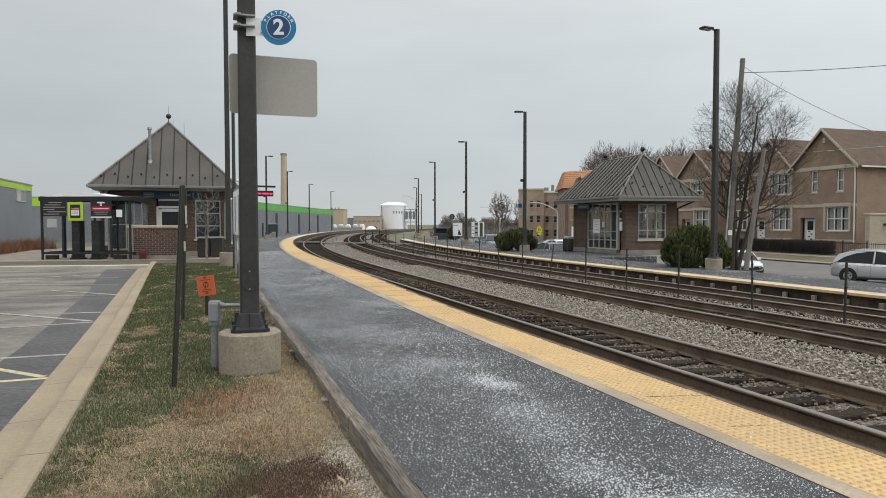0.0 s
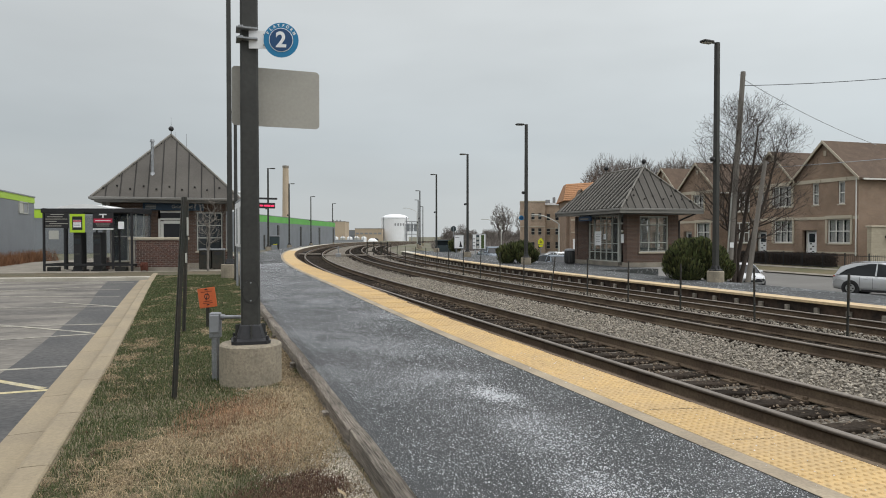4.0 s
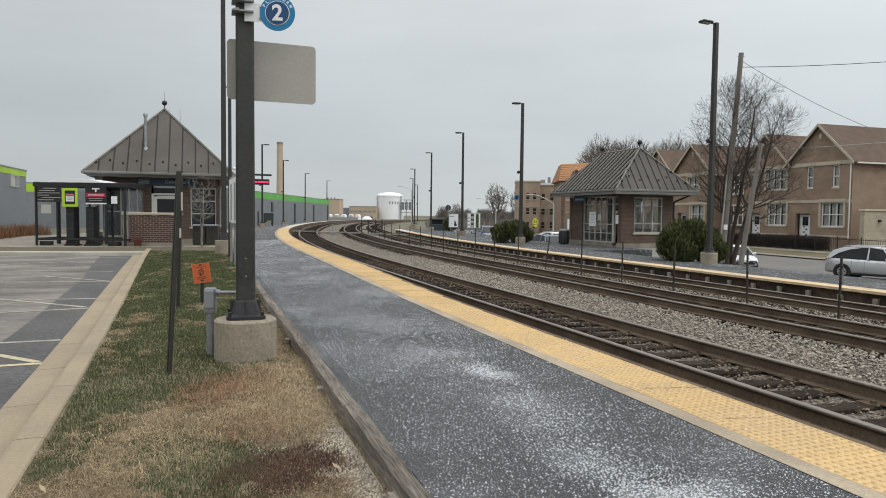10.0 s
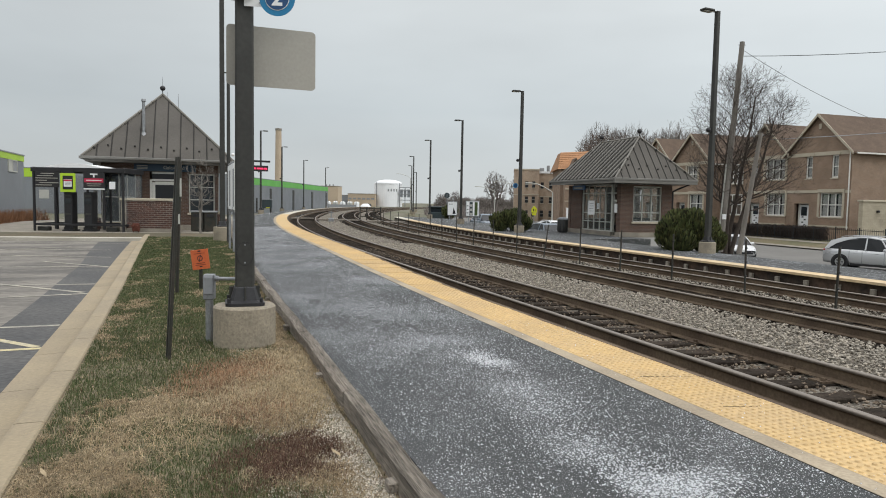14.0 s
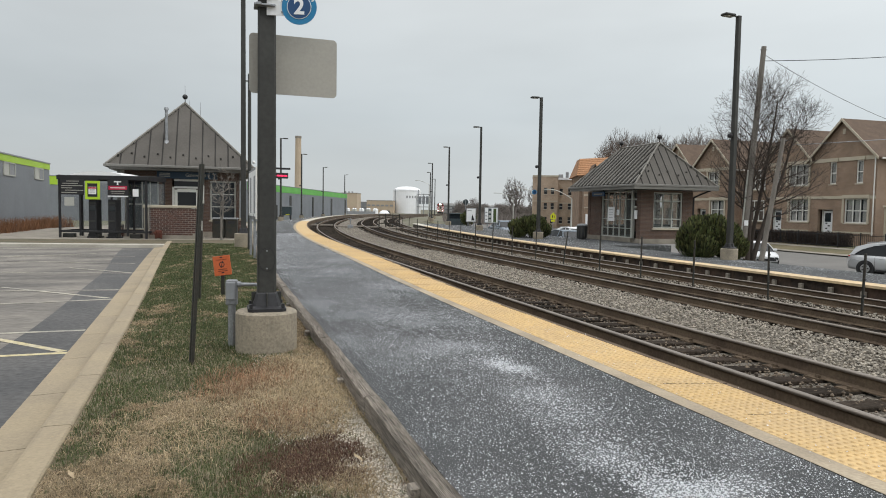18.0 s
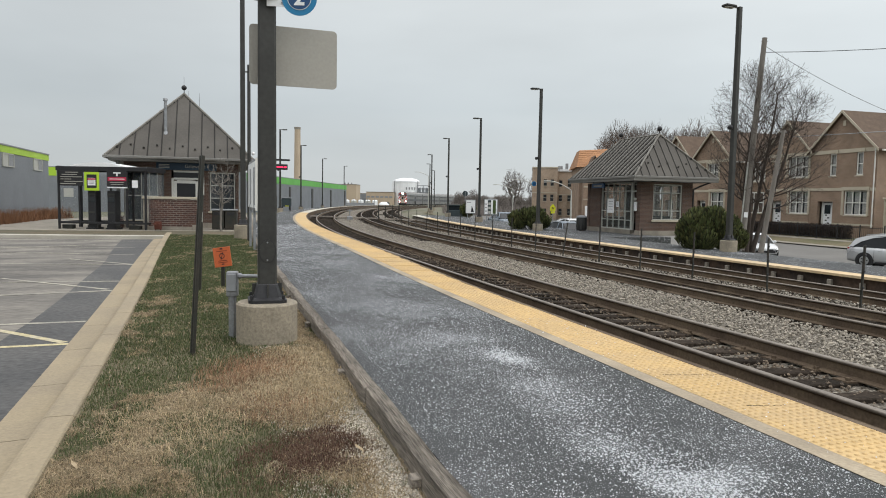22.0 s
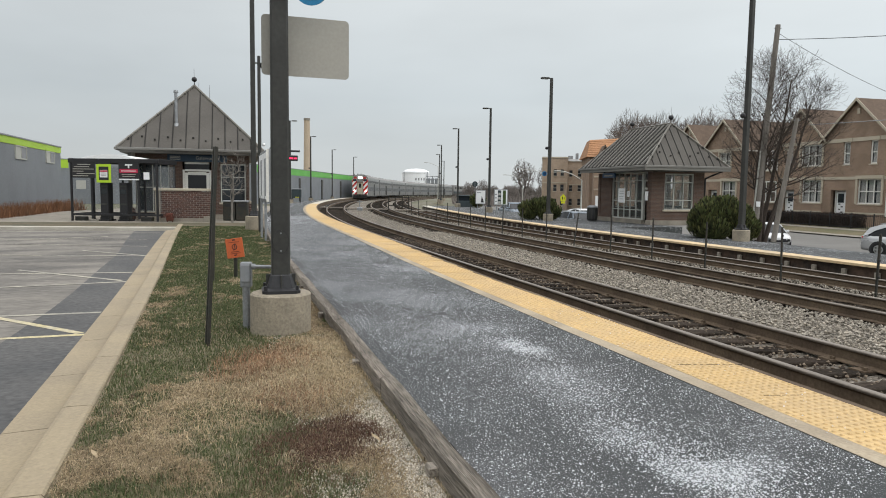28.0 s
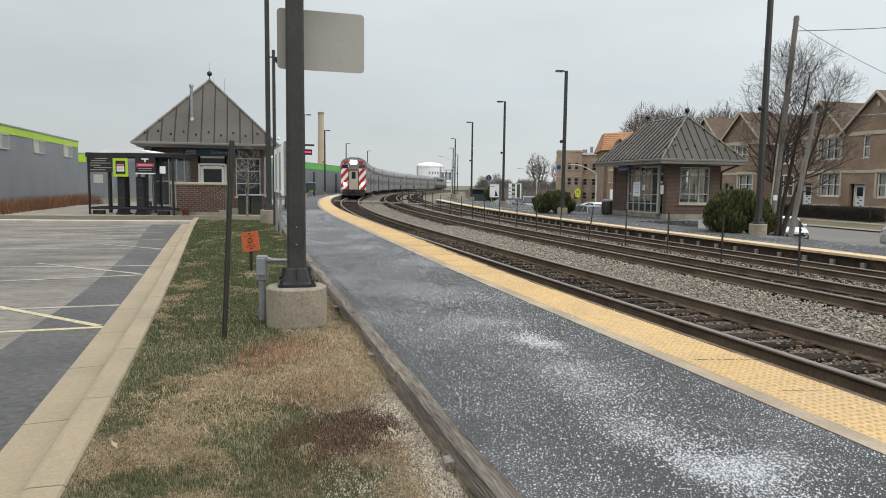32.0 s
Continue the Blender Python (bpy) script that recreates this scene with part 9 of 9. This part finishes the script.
            for s in (-1, 1):
                part("wheel", Shape().tube((s * 0.69, y + dy, 0.42), (s * 0.82, y + dy, 0.42), 0.42, 0.42, 20), M["rail"], b, "steel wheel")
    for y in (-h, h):
        if cab and y > 0:
            continue
        part("gangway", Shape().box(0, y, 1.95, 1.1, 0.3, 2.4, 0, 0.04), M["underframe"], t)
    for k in range(4):
        part("roof_vent", Shape().box(0, -9 + k * 6, 4.74, 1.0, 1.6, 0.14, 0, 0.04), M["trainroof"], t)
    if cab:
        y = h
        part("cab_plate", Shape().loft([[(x * 0.985, yy, max(z, 0.64)) for x, z in pr][::-1] for yy in (y, y + 0.05)]), M["steel"], t)
        for x0, x1 in ((-1.46, -0.58), (0.58, 1.46)):
            pn = part("stripe_panel", Shape().box((x0 + x1) / 2, y + 0.06, 2.35, x1 - x0, 0.04, 2.9), M["white"], t, "white panel of the striped front")
            c = -2.5
            for k in range(12):
                # seen from the front the bands rise to the viewer's right
                po = stripe(-x1, -x0, 0.92, 3.78, c + k * 1.05, 0.52)
                if po:
                    m = len(po)
                    part("red_stripe", Shape().add([(-x, y + 0.082, z) for x, z in po] + [(-x, y + 0.09, z) for x, z in po], [tuple(range(m)), tuple(range(m, 2 * m))[::-1]] + [(i, i + m, (i + 1) % m + m, (i + 1) % m) for i in range(m)]), M["stripered"], pn)
        d = part("end_door", Shape().box(0, y + 0.07, 1.95, 1.06, 0.06, 2.5, 0, 0.02), M["trimtan"], t, "dull beige end door")
        part("door_window", Shape().box(0, y + 0.105, 2.62, 0.46, 0.02, 0.8), M["pane"], d)
        part("door_frame", Shape().box(-0.57, y + 0.1, 1.95, 0.09, 0.1, 2.6).box(0.57, y + 0.1, 1.95, 0.09, 0.1, 2.6).box(0, y + 0.1, 3.24, 1.2, 0.1, 0.09), M["rust"], d)
        for s in (-1, 1):
            part("cab_window", Shape().box(s * 0.98, y + 0.09, 3.62, 0.66, 0.03, 0.42, 0, 0.02), M["pane"], t)
            part("corner_panel", Shape().box(s * 0.88, y + 0.08, 4.1, 0.5, 0.04, 0.34, 0, 0.02), M["stripered"], t)
            lt = part("ditch_light", Shape().tube((s * 1.05, y + 0.08, 1.62), (s * 1.05, y + 0.16, 1.62), 0.13, 0.13, 14), M["headlight"], t, "lit white ditch light")
            part("marker_light", Shape().tube((s * 1.2, y + 0.08, 3.98), (s * 1.2, y + 0.13, 3.98), 0.08, 0.08, 10), M["frame"], t)
        part("headlight_box", Shape().box(0, y + 0.06, 4.12, 0.9, 0.12, 0.62, 0, 0.04), M["white"], t)
        for s in (-1, 1):
            part("headlight", Shape().tube((s * 0.2, y + 0.12, 4.12), (s * 0.2, y + 0.17, 4.12), 0.19, 0.19, 16), M["headlight"], t, "lit headlight")
        part("pilot", Shape().box(0, y + 0.1, 0.5, 2.6, 0.25, 0.55, 0, 0.05), M["underframe"], t)
        part("coupler", Shape().box(0, y + 0.45, 0.85, 0.3, 0.7, 0.3, 0, 0.05), M["underframe"], t)
        part("anti_climber", Shape().box(0, y + 0.12, 0.9, 2.7, 0.2, 0.14, 0, 0.02), M["underframe"], t)
    return t


def locomotive():
    t = thing("locomotive", Matrix.Identity(4), "grey and dark blue diesel locomotive pushing the train", "locomotive", "commuter train")
    part("hood", Shape().box(0, -0.5, 2.75, 3.0, 17.5, 3.6, 0, 0.25), M["trainroof"], t)
    part("band", Shape().box(0, -0.5, 1.6, 3.03, 17.3, 0.9), M["teal"], t, "dark blue-grey lower band")
    part("nose", Shape().box(0, -9.3, 2.0, 2.8, 1.6, 2.2, 0, 0.25), M["trainroof"], t)
    part("frame", Shape().box(0, 0, 0.95, 3.0, 19.5, 0.4, 0, 0.05), M["underframe"], t)
    part("tank", Shape().box(0, 0, 0.5, 2.6, 5.0, 0.7, 0, 0.2), M["underframe"], t)
    for s in (-1, 1):
        part("cab_window", Shape().box(s * 1.51, -7.4, 3.4, 0.03, 1.2, 0.7), M["pane"], t)
        for k in range(5):
            part("grille", Shape().box(s * 1.51, -3 + k * 2.2, 3.5, 0.04, 1.6, 0.9), M["underframe"], t)
    for y in (-5.9, 5.9):
        b = part("bogie", Shape().box(1.0, y, 0.5, 0.2, 3.4, 0.35, 0, 0.05).box(-1.0, y, 0.5, 0.2, 3.4, 0.35, 0, 0.05), M["underframe"], t)
        for dy in (-1.4, 1.4):
            for s in (-1, 1):
                part("wheel", Shape().tube((s * 0.69, y + dy, 0.5), (s * 0.82, y + dy, 0.5), 0.5, 0.5, 18), M["rail"], b)
    for k in range(3):
        part("roof_fan", Shape().tube((0, 2 + k * 2.2, 4.5), (0, 2 + k * 2.2, 4.72), 0.7, 0.7, 16), M["underframe"], t)
    return t


cab_car = gallery_car(True)
plain_car = gallery_car(False)
TRAIN = [(cab_car, CAR_L / 2, 8.9)]
for k in range(1, 6):
    c = plain_car if k == 1 else copy_thing(plain_car, Matrix.Identity(4))
    TRAIN.append((c, CAR_L * (k + 0.5), 8.9))
TRAIN.append((locomotive(), CAR_L * 6 + 10.4, 5.9))


# ---- what moves ----
FRONT_T = (0, 18, 20, 21, 22, 23.5, 25, 26.25, 27.5, 29, 30.5, 32)          # seconds
FRONT_S = (550, 286, 258, 243, 228, 201, 176, 157, 138, 115, 96, 80)         # the train's nose along the line


def on_rails(s_mid, half):
    """A vehicle's pose, its nose towards the camera, from the places of its two bogies."""
    z = (TRACKS[0][1] + TRACKS[0][2]) / 2
    a, b = along(s_mid - half, 0, z), along(s_mid + half, 0, z)
    d = (a - b).normalized()
    x = Vector((d.y, -d.x, 0)).normalized()
    up = x.cross(d)
    m = Matrix((x, d, up)).transposed().to_4x4()
    return Matrix.Translation((a + b) / 2) @ m


def motions():
    times = [0, 4, 8, 12, 16] + [18 + 0.5 * k for k in range(29)]
    slope = np.gradient(np.array(FRONT_S, float), np.array(FRONT_T, float))
    for ob, back, half in TRAIN:
        rows = []
        for t in times:
            # smooth cubic between the known places of the nose
            i = max(0, min(len(FRONT_T) - 2, int(np.searchsorted(FRONT_T, t, "right")) - 1))
            h = FRONT_T[i + 1] - FRONT_T[i]
            q = (t - FRONT_T[i]) / h
            s = FRONT_S[i] * (1 + 2 * q) * (1 - q) ** 2 + slope[i] * h * q * (1 - q) ** 2 + FRONT_S[i + 1] * q * q * (3 - 2 * q) + slope[i + 1] * h * q * q * (q - 1)
            rows.append((t, on_rails(s + back, half)))
        walk(ob, rows)


motions()
